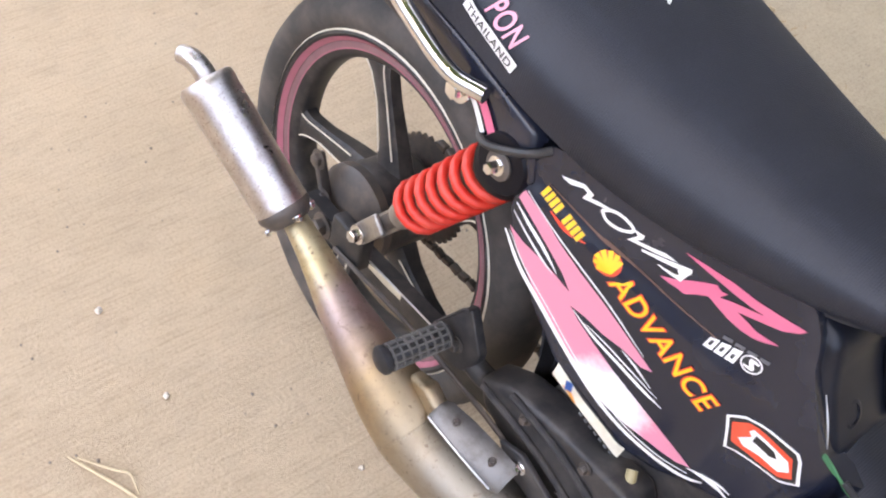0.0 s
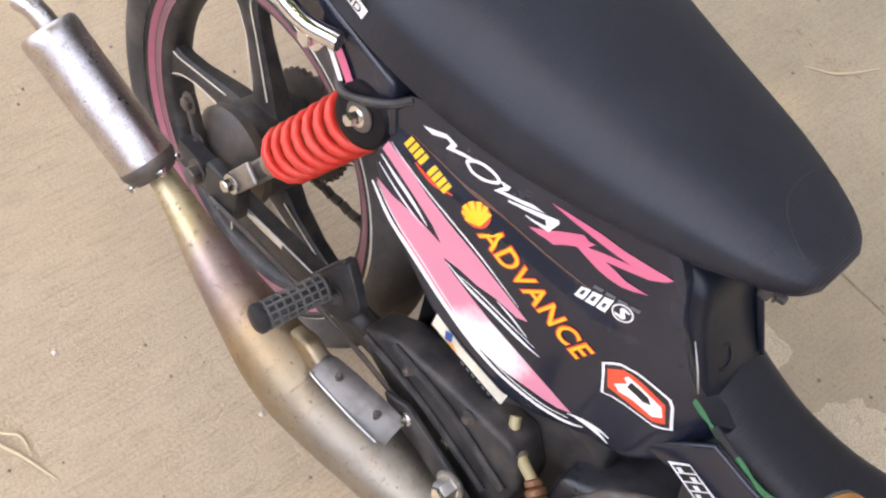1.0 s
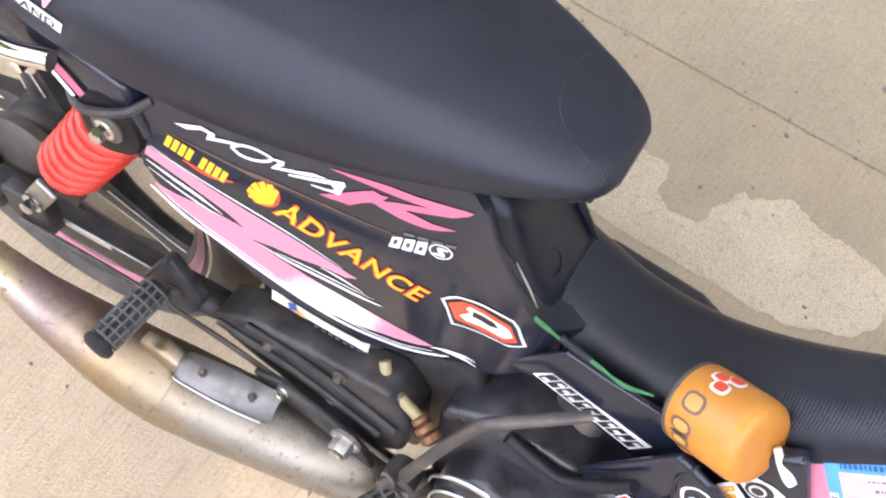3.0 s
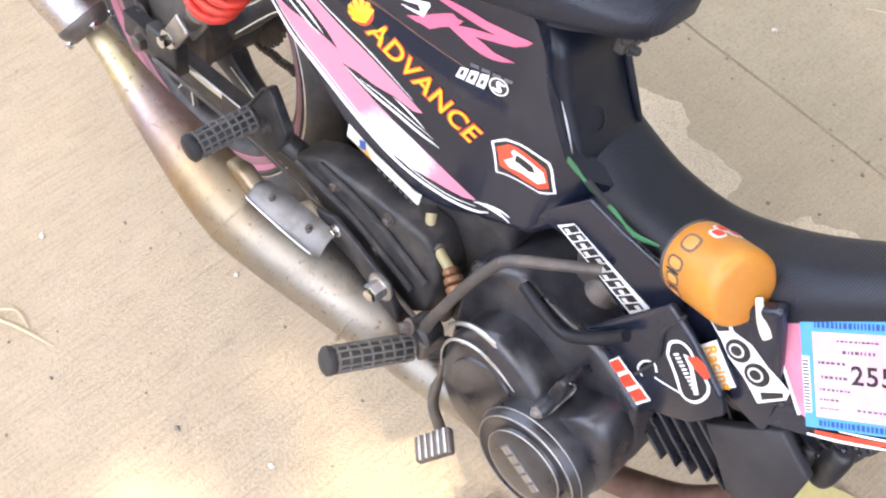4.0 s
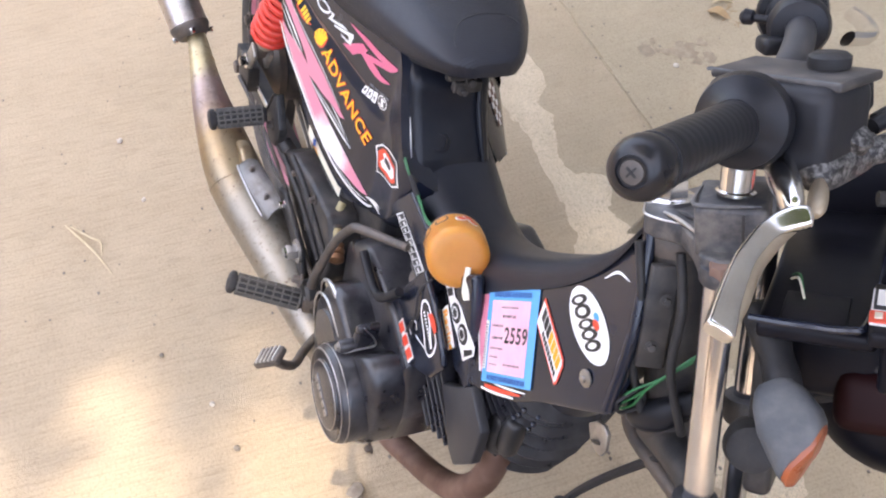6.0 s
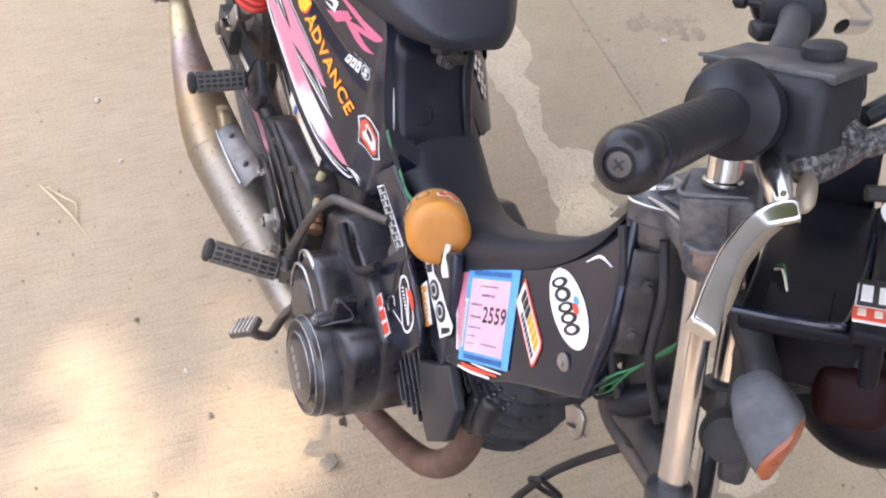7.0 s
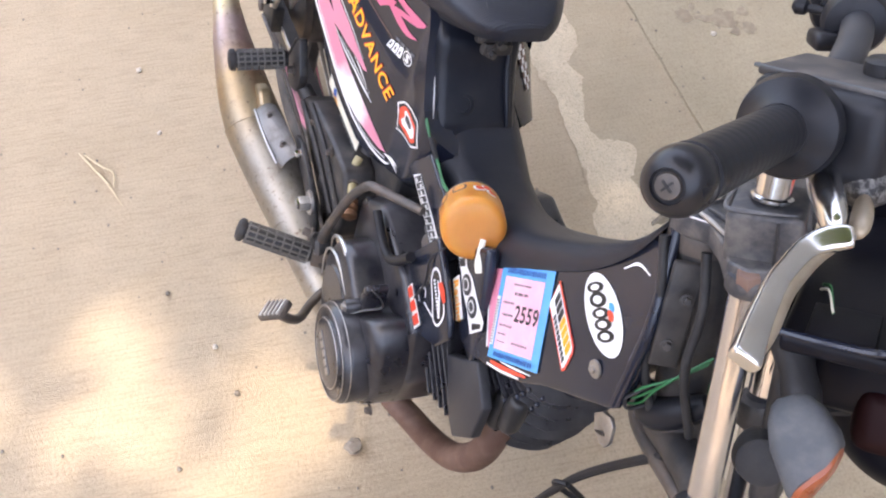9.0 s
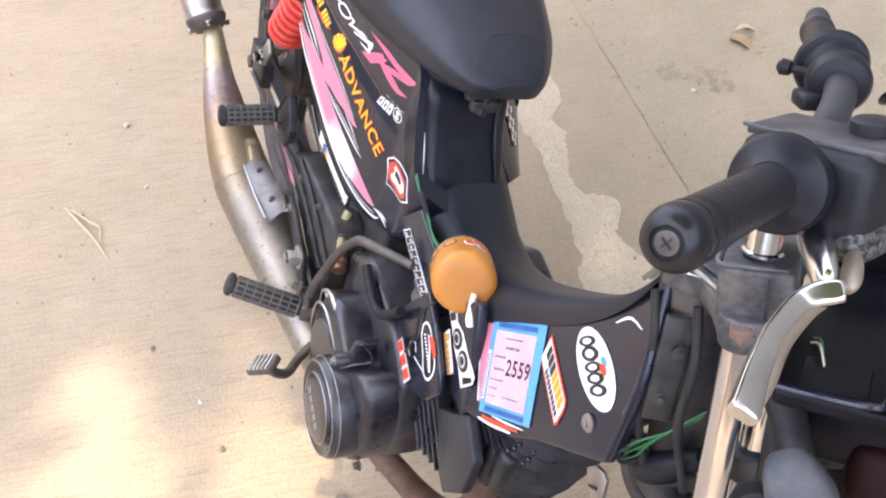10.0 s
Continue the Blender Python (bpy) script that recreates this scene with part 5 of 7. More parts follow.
# clutch cover: a rounded pan on the case
rim_pts = [(0.575, 0.269), (0.57, 0.319), (0.582, 0.359), (0.61, 0.386), (0.642, 0.387), (0.675, 0.374), (0.7, 0.369), (0.732, 0.394), (0.758, 0.372), (0.77, 0.324), (0.758, 0.269), (0.725, 0.232), (0.685, 0.222), (0.63, 0.226), (0.595, 0.239)]
loop = [np.array(p) for p in smooth_path([*rim_pts, rim_pts[0]], 5)[:-1]]
mid = np.array((0.665, 0.306))
rows = []
for k, w in ((1.02, -0.112), (1.02, -0.140), (1.0, -0.146), (0.95, -0.152), (0.88, -0.155), (0.5, -0.156), (0.05, -0.156)):
    rows.append([(mid[0] + (p[0] - mid[0]) * k, w, mid[1] + (p[1] - mid[1]) * k) for p in loop])
case = part("clutch_cover", grid(rows, close_v=True, cap=True), ENGINE, engine, "black cover with scraped silver edge")
edge = [(0.563, -0.145, 0.324), (0.567, -0.148, 0.351), (0.586, -0.1495, 0.374), (0.61, -0.1498, 0.382), (0.6365, -0.15, 0.379), (0.655, -0.15, 0.375), (0.677, -0.1505, 0.367)]
part("scraped_edge", tube(edge, [0.0008, 0.0016, 0.0026, 0.0034, 0.0036, 0.0034, 0.0014], 8), BAREALU, case, "bare scraped aluminium edge")
part("scraped_edge", tube([(0.574, -0.1545, 0.291), (0.57, -0.1545, 0.32), (0.579, -0.155, 0.346), (0.604, -0.1556, 0.362), (0.6296, -0.156, 0.362), (0.658, -0.156, 0.352)], [0.0006, 0.0013, 0.0018, 0.0020, 0.0018, 0.0006], 8), BAREALU, case)
for k, (x, h, r) in enumerate(((0.612, 0.334, 0.0035), (0.655, 0.344, 0.0028), (0.588, 0.352, 0.0022), (0.642, 0.372, 0.0030), (0.664, 0.366, 0.0022))):
    part("chipped_spot", ball(r, (x, -0.1555 if h < 0.36 else -0.1490, h), (1.4, 0.12, 0.7), 8), BAREALU, case)
part("inner_dish", lathe([(0.042, 0), (0.040, 0.004), (0.030, 0.004)], (0.63, -0.1545, 0.312), (0, -1, 0), 36), ENGINE, case)
RC = Vector((0.707, -0.145, 0.309))
rnd = part("round_cover", lathe([(0.060, 0.0), (0.061, 0.024), (0.0590, 0.033), (0.0545, 0.0375), (0.052, 0.036), (0.0435, 0.036), (0.0415, 0.0395), (0.033, 0.0415), (0.004, 0.042)], RC, (0, -1, 0), 56), ENGINE, engine, "round black engine cover with silver rings")
for rr, z, th in ((0.0562, 0.0367, 0.0009), (0.0420, 0.0392, 0.0008), (0.0604, 0.0285, 0.0007)):
    part("ring", tube([RC + Vector((rr * math.cos(a), -z, rr * math.sin(a))) for a in np.linspace(0, 6.2832, 49)], th, 6, 1), DULLALU, rnd, "bare aluminium ring")
for k in range(5):
    x = 0.685 + 0.0098 * k
    o = Vector((x + 0.002, -0.1875, 0.318 - 0.45 * (x - 0.685)))
    part("cast_bar", block((0.0080, 0.002, 0.0105), Matrix.Translation(o) @ Matrix.Rotation(0.42, 4, "Y"), 0.0006), DULLALU, rnd)
lug_plate = part("cover_lug", add_to(plate([(0.684, 0.366), (0.695, 0.366), (0.699, 0.376), (0.698, 0.408), (0.692, 0.412), (0.686, 0.402)], -0.152, -0.124, 0.003), lathe([(0.0085, 0.0), (0.0085, 0.016), (0.0070, 0.019), (0.003, 0.0195)], (0.690, -0.150, 0.374), (0, -1, 0), 20)), ENGINE, engine, "black bolt lug with worn edges")
part("scraped_edge", tube([(0.6845, -0.1685, 0.368), (0.6890, -0.1700, 0.3655), (0.6955, -0.1640, 0.3680), (0.6985, -0.150, 0.3745), (0.6992, -0.128, 0.3765), (0.6985, -0.132, 0.392), (0.6975, -0.146, 0.410)], [0.0006, 0.0013, 0.0013, 0.0011, 0.0013, 0.0011, 0.0005], 8, 4), BAREALU, lug_plate)
part("lug_bolt", bolt((0.690, -0.169, 0.374), (0, -1, 0), 0.0042, 0.003), DULLALU, lug_plate)
part("name_strip", block((0.054, 0.0012, 0.0135), Matrix.Translation((0.7065, -0.1872, 0.3090)) @ Matrix.Rotation(0.42, 4, "Y"), 0.0004), GREYP, rnd, "raised grey name strip")
for x, h in ((0.755, 0.27), (0.66, 0.225), (0.585, 0.24)):
    part("cover_bolt", bolt((x + 0.010, -0.137, h - 0.006), (0, -1, 0), 0.0045, 0.005), STEEL, engine)
# the barrel leans forward; its fins lie square to it
CA, CE, C0 = Vector((0.56, 0, 0.83)).normalized(), Vector((0.83, 0, -0.56)).normalized(), Vector((0.775, 0.0, 0.345))


def fin(name, s0, e0, e1, hw, th, mat, label=""):
    m = Matrix((CE, Vector((0, 1, 0)), CA)).transposed().to_4x4()
    m.translation = C0 + CA * s0 + CE * (e0 + e1) / 2
    return part(name, block((e1 - e0, 2 * hw, th), m, min(0.0012, th * 0.3)), mat, engine, label)


for k in range(6):
    fin("barrel_fin", 0.0 + 0.0142 * k, -0.060, 0.022 + 0.0078 * k, 0.090, 0.0030, ENGINE)
part("barrel", lathe([(0.048, -0.03), (0.050, 0.0), (0.050, 0.10), (0.046, 0.22), (0.03, 0.24)], C0 - CE * 0.01, CA, 32), ENGINE, engine)
for k in range(3):
    fin("lower_fin", 0.010 + 0.015 * k, 0.030, 0.062 + 0.010 * k, 0.055, 0.005, ENGINE)
shroud = plate([(0.803, 0.428), (0.830, 0.456), (0.852, 0.484), (0.891, 0.458), (0.895, 0.408), (0.868, 0.366), (0.850, 0.374)], -0.096, -0.084, 0.0025)
part("cylinder_shroud", shroud, MATTE, engine, "flat dark cylinder side plate")
for s0, e0, s1, e1 in ((0.150, 0.026, 0.112, 0.060), (0.178, 0.032, 0.138, 0.062)):
    part("port_lobe", tube([C0 + CA * (s0 + (s1 - s0) * k) + CE * (e0 + (e1 - e0) * k) + Vector((0, -0.062, 0)) - CE * 0.006 for k in (0, 0.06, 0.3, 0.7, 0.96, 1)], [0.004, 0.010, 0.0125, 0.0125, 0.011, 0.004], 18, 3), FRAMEB, engine, "dusty rounded port lobe")
FIN_E = [(0.03, 0.098), (0.08, 0.092), (0.13, 0.077), (0.165, 0.061), (0.195, 0.046), (0.210, 0.034)]


def round_fin(z, reach, half, th, nick):
    """A rounded cooling fin square to the barrel, its rim slightly uneven."""
    rows = []
    for k, w in ((0.94, -th / 2), (1.0, -th * 0.3), (1.0, th * 0.3), (0.94, th / 2)):
        rows.append([C0 + CA * (z + w) + CE * (reach * k * (1 + nick * math.sin(7 * q)) * math.cos(q)) + Vector((0, half * k * math.sin(q), 0)) for q in np.linspace(0, 6.2832, 40, endpoint=False)])
    return grid(rows, close_v=True, cap=True)


for k in range(12):
    z = 0.066 + 0.0126 * k
    reach = float(np.interp(z, *zip(*FIN_E)))
    part("head_fin", round_fin(z, reach + (0.003 if k % 2 else -0.003), 0.074, 0.0046, 0.014 if k % 2 else -0.010), ENGINE, engine)
    # small glossy balls added on the fin rims to make bright dots
    for q in (0.80, 1.12):
        o = C0 + CA * z + CE * (reach * math.cos(q)) + Vector((0, -0.074 * math.sin(q), 0))
        part("head_stud", ball(0.0034, o, (1, 1, 1), 8), GLOSS, engine)
part("head_core", lathe([(0.03, -0.02), (0.044, 0.0), (0.042, 0.08), (0.026, 0.14), (0.012, 0.15)], C0 + CA * 0.06, CA, 32), ENGINE, engine)
# intake: carburettor, hose and bracket behind the side panel
part("carburettor", add_to(tilted((0.06, 0.05, 0.05), (0.655, -0.045, 0.455), (1, 0, 0.3), (0, 0, 1), 0.008), lathe([(0.018, 0), (0.02, 0.01), (0.02, 0.05), (0.014, 0.055)], (0.66, -0.05, 0.45), (0, -0.5, -1), 16)), STEEL, engine, "dusty carburettor")
part("overflow_hose", tube([(0.481, -0.100, 0.402), (0.485, -0.104, 0.397), (0.491, -0.108, 0.389), (0.510, -0.114, 0.382), (0.532, -0.120, 0.379)], 0.0056, 12), HOSE, engine, "yellowed rubber hose")
part("hose_fitting", lathe([(0.006, 0), (0.0085, 0.002), (0.0085, 0.006), (0.0065, 0.008), (0.0100, 0.010), (0.0100, 0.015), (0.0070, 0.017), (0.0105, 0.019), (0.0105, 0.025), (0.006, 0.028)], (0.530, -0.119, 0.3795), (0.80, -0.32, -0.35), 18), COPPER, engine, "corroded brass fitting")
part("hose_clip", lathe([(0.0072, 0), (0.0072, 0.004)], (0.506, -0.113, 0.383), (0.95, -0.28, -0.12), 14), STEEL, engine)
part("side_rod", tube([(0.61, -0.122, 0.443), (0.639, -0.122, 0.431), (0.666, -0.122, 0.428), (0.69, -0.122, 0.45), (0.713, -0.122, 0.483)], 0.0058, 12), COWLB, engine, "black bent bracket rod")

# ---------------------------------------------------------------- centre cover, leg panel and their stickers
SPINE = [  # x, top h, right half width, left half width, skirt depth
    (0.555, 0.570, 0.058, 0.052, 0.05), (0.60, 0.552, 0.066, 0.052, 0.05), (0.65, 0.544, 0.072, 0.045, 0.05), (0.71, 0.552, 0.076, 0.036, 0.045), (0.77, 0.588, 0.080, 0.022, 0.040), (0.83, 0.641, 0.078, 0.006, 0.030), (0.89, 0.704, 0.075, -0.018, 0.024), (0.925, 0.753, 0.072, -0.040, 0.016), (0.943, 0.800, 0.070, -0.052, 0.008)]
rows = []
for x, top, hr, hl, sk in smooth_path(SPINE, 5):
    row = []
    for a in np.linspace(-1, 1, 19):
        k = abs(a)
        c, hw = (hl - hr) / 2, (hl + hr) / 2
        row.append((x + 0.35 * sk * k ** 4, c + math.copysign(hw * min(1.0, k * 1.12), a), top - sk * k ** 4 * (1.0 if a < 0 else 1.6)))
    rows.append(row)
spine = part("centre_cover", grid(rows), SEATV, bike, "black textured centre cover between seat and leg panel", True, 60)


def leg_w(x, h):
    return -0.070 - 0.175 * (0.62 * x - 0.79 * h)


LEG = [(0.722, 0.512), (0.752, 0.535), (0.795, 0.586), (0.835, 0.630), (0.875, 0.668), (0.905, 0.705), (0.925, 0.742), (0.945, 0.805), (0.965, 0.795), (0.992, 0.735), (1.013, 0.662), (1.009, 0.648), (0.985, 0.622), (0.961, 0.597), (0.938, 0.572), (0.915, 0.541), (0.887, 0.514), (0.863, 0.494), (0.840, 0.476), (0.812, 0.462), (0.757, 0.475)]
bm = plate([*LEG], 0.0, 0.010, 0.004)
for v in bm.verts:
    v.co.y += leg_w(v.co.x, v.co.z)
right_leg = part("leg_panel", bm, GLOSS, bike, "glossy black leg panel covered in stickers")
part("shield_crest", grid([[(x, w, h) for x, w, h in ((a, -0.074, b), ((a + c) / 2 - 0.004, -0.055, (b + d) / 2), (c, -0.028, d))] for a, b, c, d in ((0.935, 0.775, 0.902, 0.735), (0.943, 0.803, 0.910, 0.757), (0.950, 0.800, 0.918, 0.752), (0.958, 0.770, 0.93, 0.72))]), GLOSS, bike)
part("leg_edge", grid([[(x, w, h) for w in (-0.070, -0.05, -0.03)] for x, h in ((0.945, 0.780), (0.965, 0.735), (0.985, 0.660), (0.965, 0.60))]), MATTE, bike)
part("front_lip", tube([(0.948, -0.070, 0.803), (0.970, -0.076, 0.765), (0.992, -0.083, 0.725), (1.012, -0.093, 0.662)], 0.005, 10), GLOSS, bike)
part("panel_screw", add_to(lathe([(0.0078, 0), (0.0076, 0.0016), (0.005, 0.0022)], (0.973, -0.0865, 0.650), (0, -1, 0), 20), bolt((0.973, -0.0885, 0.650), (0, -1, 0), 0.0036, 0.0022)), DULLALU, right_leg, "shiny screw with washer")

flap_w = lambda x, h: -0.109
flap = part("lower_panel", plate([(0.672, 0.432), (0.690, 0.462), (0.728, 0.532), (0.757, 0.516), (0.776, 0.502), (0.800, 0.484), (0.812, 0.468), (0.795, 0.430), (0.757, 0.400), (0.715, 0.405)], -0.109, -0.100, 0.004), GLOSS, bike, "black lower panel with stickers")
mid_w = lambda x, h: -0.086
midp = part("middle_panel", plate([(0.575, 0.482), (0.592, 0.505), (0.622, 0.545), (0.66, 0.538), (0.728, 0.532), (0.735, 0.50), (0.712, 0.450), (0.690, 0.458), (0.62, 0.485)], -0.086, -0.078, 0.004), GLOSS, bike, "black middle panel with white sticker")
part("panel_step", plate([(0.748, 0.545), (0.80, 0.470), (0.846, 0.462), (0.835, 0.505), (0.795, 0.588)], -0.095, -0.080, 0.005), GLOSS, bike)

# white strip on the middle panel, in black bars
ws = part("white_sticker", decal([(0.6035, 0.4935), (0.6175, 0.5095), (0.7115, 0.4865), (0.6985, 0.4645)], mid_w, 0.0016), WHITE, midp, "white sticker with black slanted bars")
for k in range(11):
    u = 0.03 + 0.086 * k
    a = (0.6035 + (0.6985 - 0.6035) * u, 0.4935 + (0.4645 - 0.4935) * u)
    e1, e2 = (0.0068, -0.0020), (0.0108, 0.0140)
    o = (a[0] + 0.0014, a[1] + 0.0020)
    b0 = part("black_bar", decal([o, (o[0] + e1[0], o[1] + e1[1]), (o[0] + e1[0] + e2[0], o[1] + e1[1] + e2[1]), (o[0] + e2[0], o[1] + e2[1])], mid_w, 0.0024), BLACKV, ws)
    v0, v1 = ((0.15, 0.42), (0.55, 0.85), (0.35, 0.65))[k % 3]
    q = [(o[0] + e1[0] * c + e2[0] * d, o[1] + e1[1] * c + e2[1] * d) for c, d in ((0.3, v0), (0.95, v0), (0.95, v1), (0.3, v1))]
    part("white_notch", decal(q, mid_w, 0.0030), WHITE, b0)

# red word with white edge
for k in range(3):
    x = 0.707 + 0.0145 * k
    h = 0.421 - 0.40 * (x - 0.707)
    b0 = part("white_edge", decal([(x - 0.001, h - 0.003), (x + 0.0135, h - 0.009), (x + 0.0215, h + 0.011), (x + 0.007, h + 0.0175)], flap_w, 0.0014), WHITE, flap)
    part("red_bar", decal([(x + 0.0015, h - 0.001), (x + 0.0115, h - 0.0055), (x + 0.0185, h + 0.010), (x + 0.0075, h + 0.0145)], flap_w, 0.0022), REDV, b0)
# helmet-shaped outline sticker
LOOP = [(0.747, 0.484), (0.744, 0.497), (0.750, 0.506), (0.759, 0.506), (0.770, 0.498), (0.787, 0.487), (0.791, 0.474), (0.787, 0.459), (0.776, 0.455), (0.762, 0.470), (0.747, 0.484)]
hel = part("outline_sticker", strip(LOOP, (0.0030,) * 11, flap_w, 0.0016), WHITE, flap, "white loop outline sticker with red cap")
part("white_curl", strip([(0.740, 0.439), (0.733, 0.444), (0.734, 0.456), (0.742, 0.463), (0.748, 0.456)], (0.0022,) * 5, flap_w, 0.0016), WHITE, hel)
part("white_line", strip([(0.749, 0.449), (0.762, 0.452), (0.775, 0.456)], (0.0022,) * 3, flap_w, 0.0016), WHITE, hel)
part("white_wedge", decal([(0.757, 0.4975), (0.764, 0.5000), (0.786, 0.4700), (0.783, 0.4655), (0.768, 0.4880)], flap_w, 0.0018), WHITE, hel)
part("red_cap", decal([(0.761, 0.497), (0.767, 0.506), (0.775, 0.505), (0.785, 0.497), (0.783, 0.490), (0.772, 0.492)], flap_w, 0.0024), REDV, hel)
for k in range(10):
    x, h = 0.7505 + 0.0030 * k, 0.4895 - 0.0021 * k
    part("text_bar", decal([(x, h), (x + 0.0018, h - 0.0012), (x + 0.0048, h + 0.0035), (x + 0.0030, h + 0.0048)], flap_w, 0.0022), WHITE, hel)

# stacked white and orange word
step_w = lambda x, h: -0.095
def disc(c, rx, rh):
    return [(c[0] + rx * math.cos(a), c[1] + rh * math.sin(a)) for a in np.linspace(0, 6.2832, 18, endpoint=False)]


word = part("word_sticker", decal([(0.755, 0.534), (0.767, 0.549), (0.777, 0.540), (0.793, 0.541), (0.812, 0.533), (0.836, 0.527), (0.838, 0.517), (0.824, 0.492), (0.803, 0.506), (0.785, 0.513), (0.772, 0.524)], step_w, 0.0014), WHITE, right_leg, "white-edged black and orange word sticker")
for q, rx, rh in (((0.788, 0.526), 0.0105, 0.0115), ((0.810, 0.518), 0.0105, 0.0120)):
    part("black_ring", decal(disc(q, rx, rh), step_w, 0.0022), BLACKV, word)
    part("white_core", decal(disc((q[0] - 0.001, q[1] - 0.0005), rx * 0.62, rh * 0.62), step_w, 0.0028), WHITE, word)
    part("black_core", decal(disc((q[0] - 0.001, q[1] - 0.0005), rx * 0.45, rh * 0.45), step_w, 0.0034), BLACKV, word)
part("black_bar", decal([(0.760, 0.533), (0.768, 0.544), (0.774, 0.538), (0.767, 0.529)], step_w, 0.0022), BLACKV, word)
part("black_bar", decal([(0.820, 0.505), (0.833, 0.521), (0.8355, 0.517), (0.8245, 0.499)], step_w, 0.0022), BLACKV, word)
back = part("white_back", decal([(0.7625, 0.503), (0.7700, 0.520), (0.8040, 0.491), (0.7955, 0.475)], step_w, 0.0020), WHITE, right_leg)
part("orange_lettering", lettering("Racing", (0.7655, 0.5045), (1, 0), (0.0060, 0.0115), step_w, 0.0032, 0.03, (0.031, -0.0265)), ORANGE, right_leg, "small orange lettering")

# pink and white stripes behind the tax label
part("pink_stripe", decal([(0.786, 0.560), (0.797, 0.588), (0.808, 0.594), (0.815, 0.575), (0.858, 0.512), (0.850, 0.512), (0.815, 0.540)], leg_w, 0.0014), PINK, right_leg, "pink stripe sticker")
part("white_stripe", strip([(0.783, 0.566), (0.806, 0.545), (0.852, 0.510)], (0.002, 0.003, 0.003), leg_w, 0.002), WHITE, right_leg)
part("white_stripe", strip([(0.865, 0.502), (0.885, 0.5185), (0.912, 0.5445)], (0.002, 0.0026, 0.002), leg_w, 0.002), WHITE, right_leg)
part("red_stripe", strip([(0.868, 0.509), (0.892, 0.530), (0.918, 0.556)], (0.003, 0.0045, 0.002), leg_w, 0.0024), REDV, right_leg)
part("white_stripe", strip([(0.880, 0.525), (0.900, 0.543), (0.922, 0.564)], (0.001, 0.0022, 0.001), leg_w, 0.002), WHITE, right_leg)

# tax label: blue border, pale pink field, grey print and the year
T0, TX, TY = np.array((0.861, 0.507)), np.array((0.0655, 0.0675)), np.array((-0.055, 0.0715))


def tax(u, v):
    p = T0 + u * TX + v * TY
    return float(p[0]), float(p[1])


label = part("tax_label", decal([tax(0, 0), tax(1, 0), tax(1, 1), tax(0, 1)], leg_w, 0.0028), BLUEV, right_leg, "blue-edged pink tax label")
part("pink_field", decal([tax(0.10, 0.11), tax(0.86, 0.11), tax(0.86, 0.88), tax(0.10, 0.88)], leg_w, 0.0036), LILAC, label)
part("year", lettering("2559", tax(0.40, 0.44), (1, 0), tuple(0.17 * TY), leg_w, 0.0040, 0.02, tuple(0.44 * TX)), BLACKV, label, "large black year number")
rng = random.Random(21)
for u0, u1, v, hgt in ((0.30, 0.62, 0.80, 0.018), (0.34, 0.58, 0.70, 0.030), (0.14, 0.36, 0.60, 0.024), (0.16, 0.36, 0.47, 0.026), (0.14, 0.40, 0.36, 0.020), (0.14, 0.30, 0.27, 0.018), (0.44, 0.74, 0.20, 0.020), (0.14, 0.30, 0.19, 0.014)):
    u = u0
    while u < u1:
        du = rng.uniform(0.012, 0.034)
        part("print_bar", decal([tax(u, v), tax(u + du, v), tax(u + du, v + hgt), tax(u, v + hgt)], leg_w, 0.0040), GREYV, label)
        u += du + rng.uniform(0.008, 0.016)
for v0, v1 in ((0.025, 0.080), (0.915, 0.970)):
    u = 0.12
    while u < 0.86:
        du = rng.uniform(0.014, 0.030)
        part("border_bar", decal([tax(u, v0), tax(u + du, v0), tax(u + du, v1), tax(u, v1)], leg_w, 0.0036), DARKBLUE, label)
        u += du + 0.012
bar = part("code_strip", decal([tax(0.0, 0.14), tax(0.065, 0.14), tax(0.065, 0.66), tax(0.0, 0.66)], leg_w, 0.0036), WHITE, label)
for k in range(16):
    v = 0.16 + 0.03 * k
    part("code_line", decal([tax(0.008, v), tax(0.057, v), tax(0.057, v + 0.013), tax(0.008, v + 0.013)], leg_w, 0.0044), BLACKV, bar)

# red-edged slanted sticker and the white oval
P0, PX, PY = np.array((0.8905, 0.621)), np.array((0.057, -0.013)), np.array((-0.006, 0.0255))
pm = lambda u, v: tuple(float(q) for q in P0 + u * PX + v * PY)
promo = part("word_sticker", decal([pm(-0.05, 0), pm(0.98, -0.02), pm(1.04, 0.2), pm(1.04, 0.85), pm(0.98, 1.02), pm(-0.05, 1.0)], leg_w, 0.002), REDV, right_leg, "red-edged white word sticker")
part("white_field", decal([pm(-0.03, 0.08), pm(0.97, 0.06), pm(1.0, 0.22), pm(1.0, 0.80), pm(0.96, 0.93), pm(-0.03, 0.92)], leg_w, 0.0028), WHITE, promo)
for k in range(7):
    u = 0.06 + 0.128 * k
    part("word_bar", decal([pm(u, 0.44), pm(u + 0.105, 0.44), pm(u + 0.105, 0.88), pm(u, 0.88)], leg_w, 0.0036), ORANGE if k > 2 else BLACKV, promo)
for k in range(9):
    u = 0.22 + 0.08 * k
    part("small_bar", decal([pm(u, 0.14), pm(u + 0.06, 0.14), pm(u + 0.06, 0.34), pm(u, 0.34)], leg_w, 0.0036), BLACKV, promo)
O0, OA, OB = np.array((0.9435, 0.681)), np.array((0.0352, -0.0085)), np.array((0.0125, 0.0195))
oval = lambda u, v: tuple(float(q) for q in O0 + u * OA + v * OB)
ov = part("oval_sticker", decal([oval(math.cos(a), math.sin(a)) for a in np.linspace(0, 6.2832, 36, endpoint=False)], leg_w, 0.0018), WHITE, right_leg, "white oval sticker with black marks")
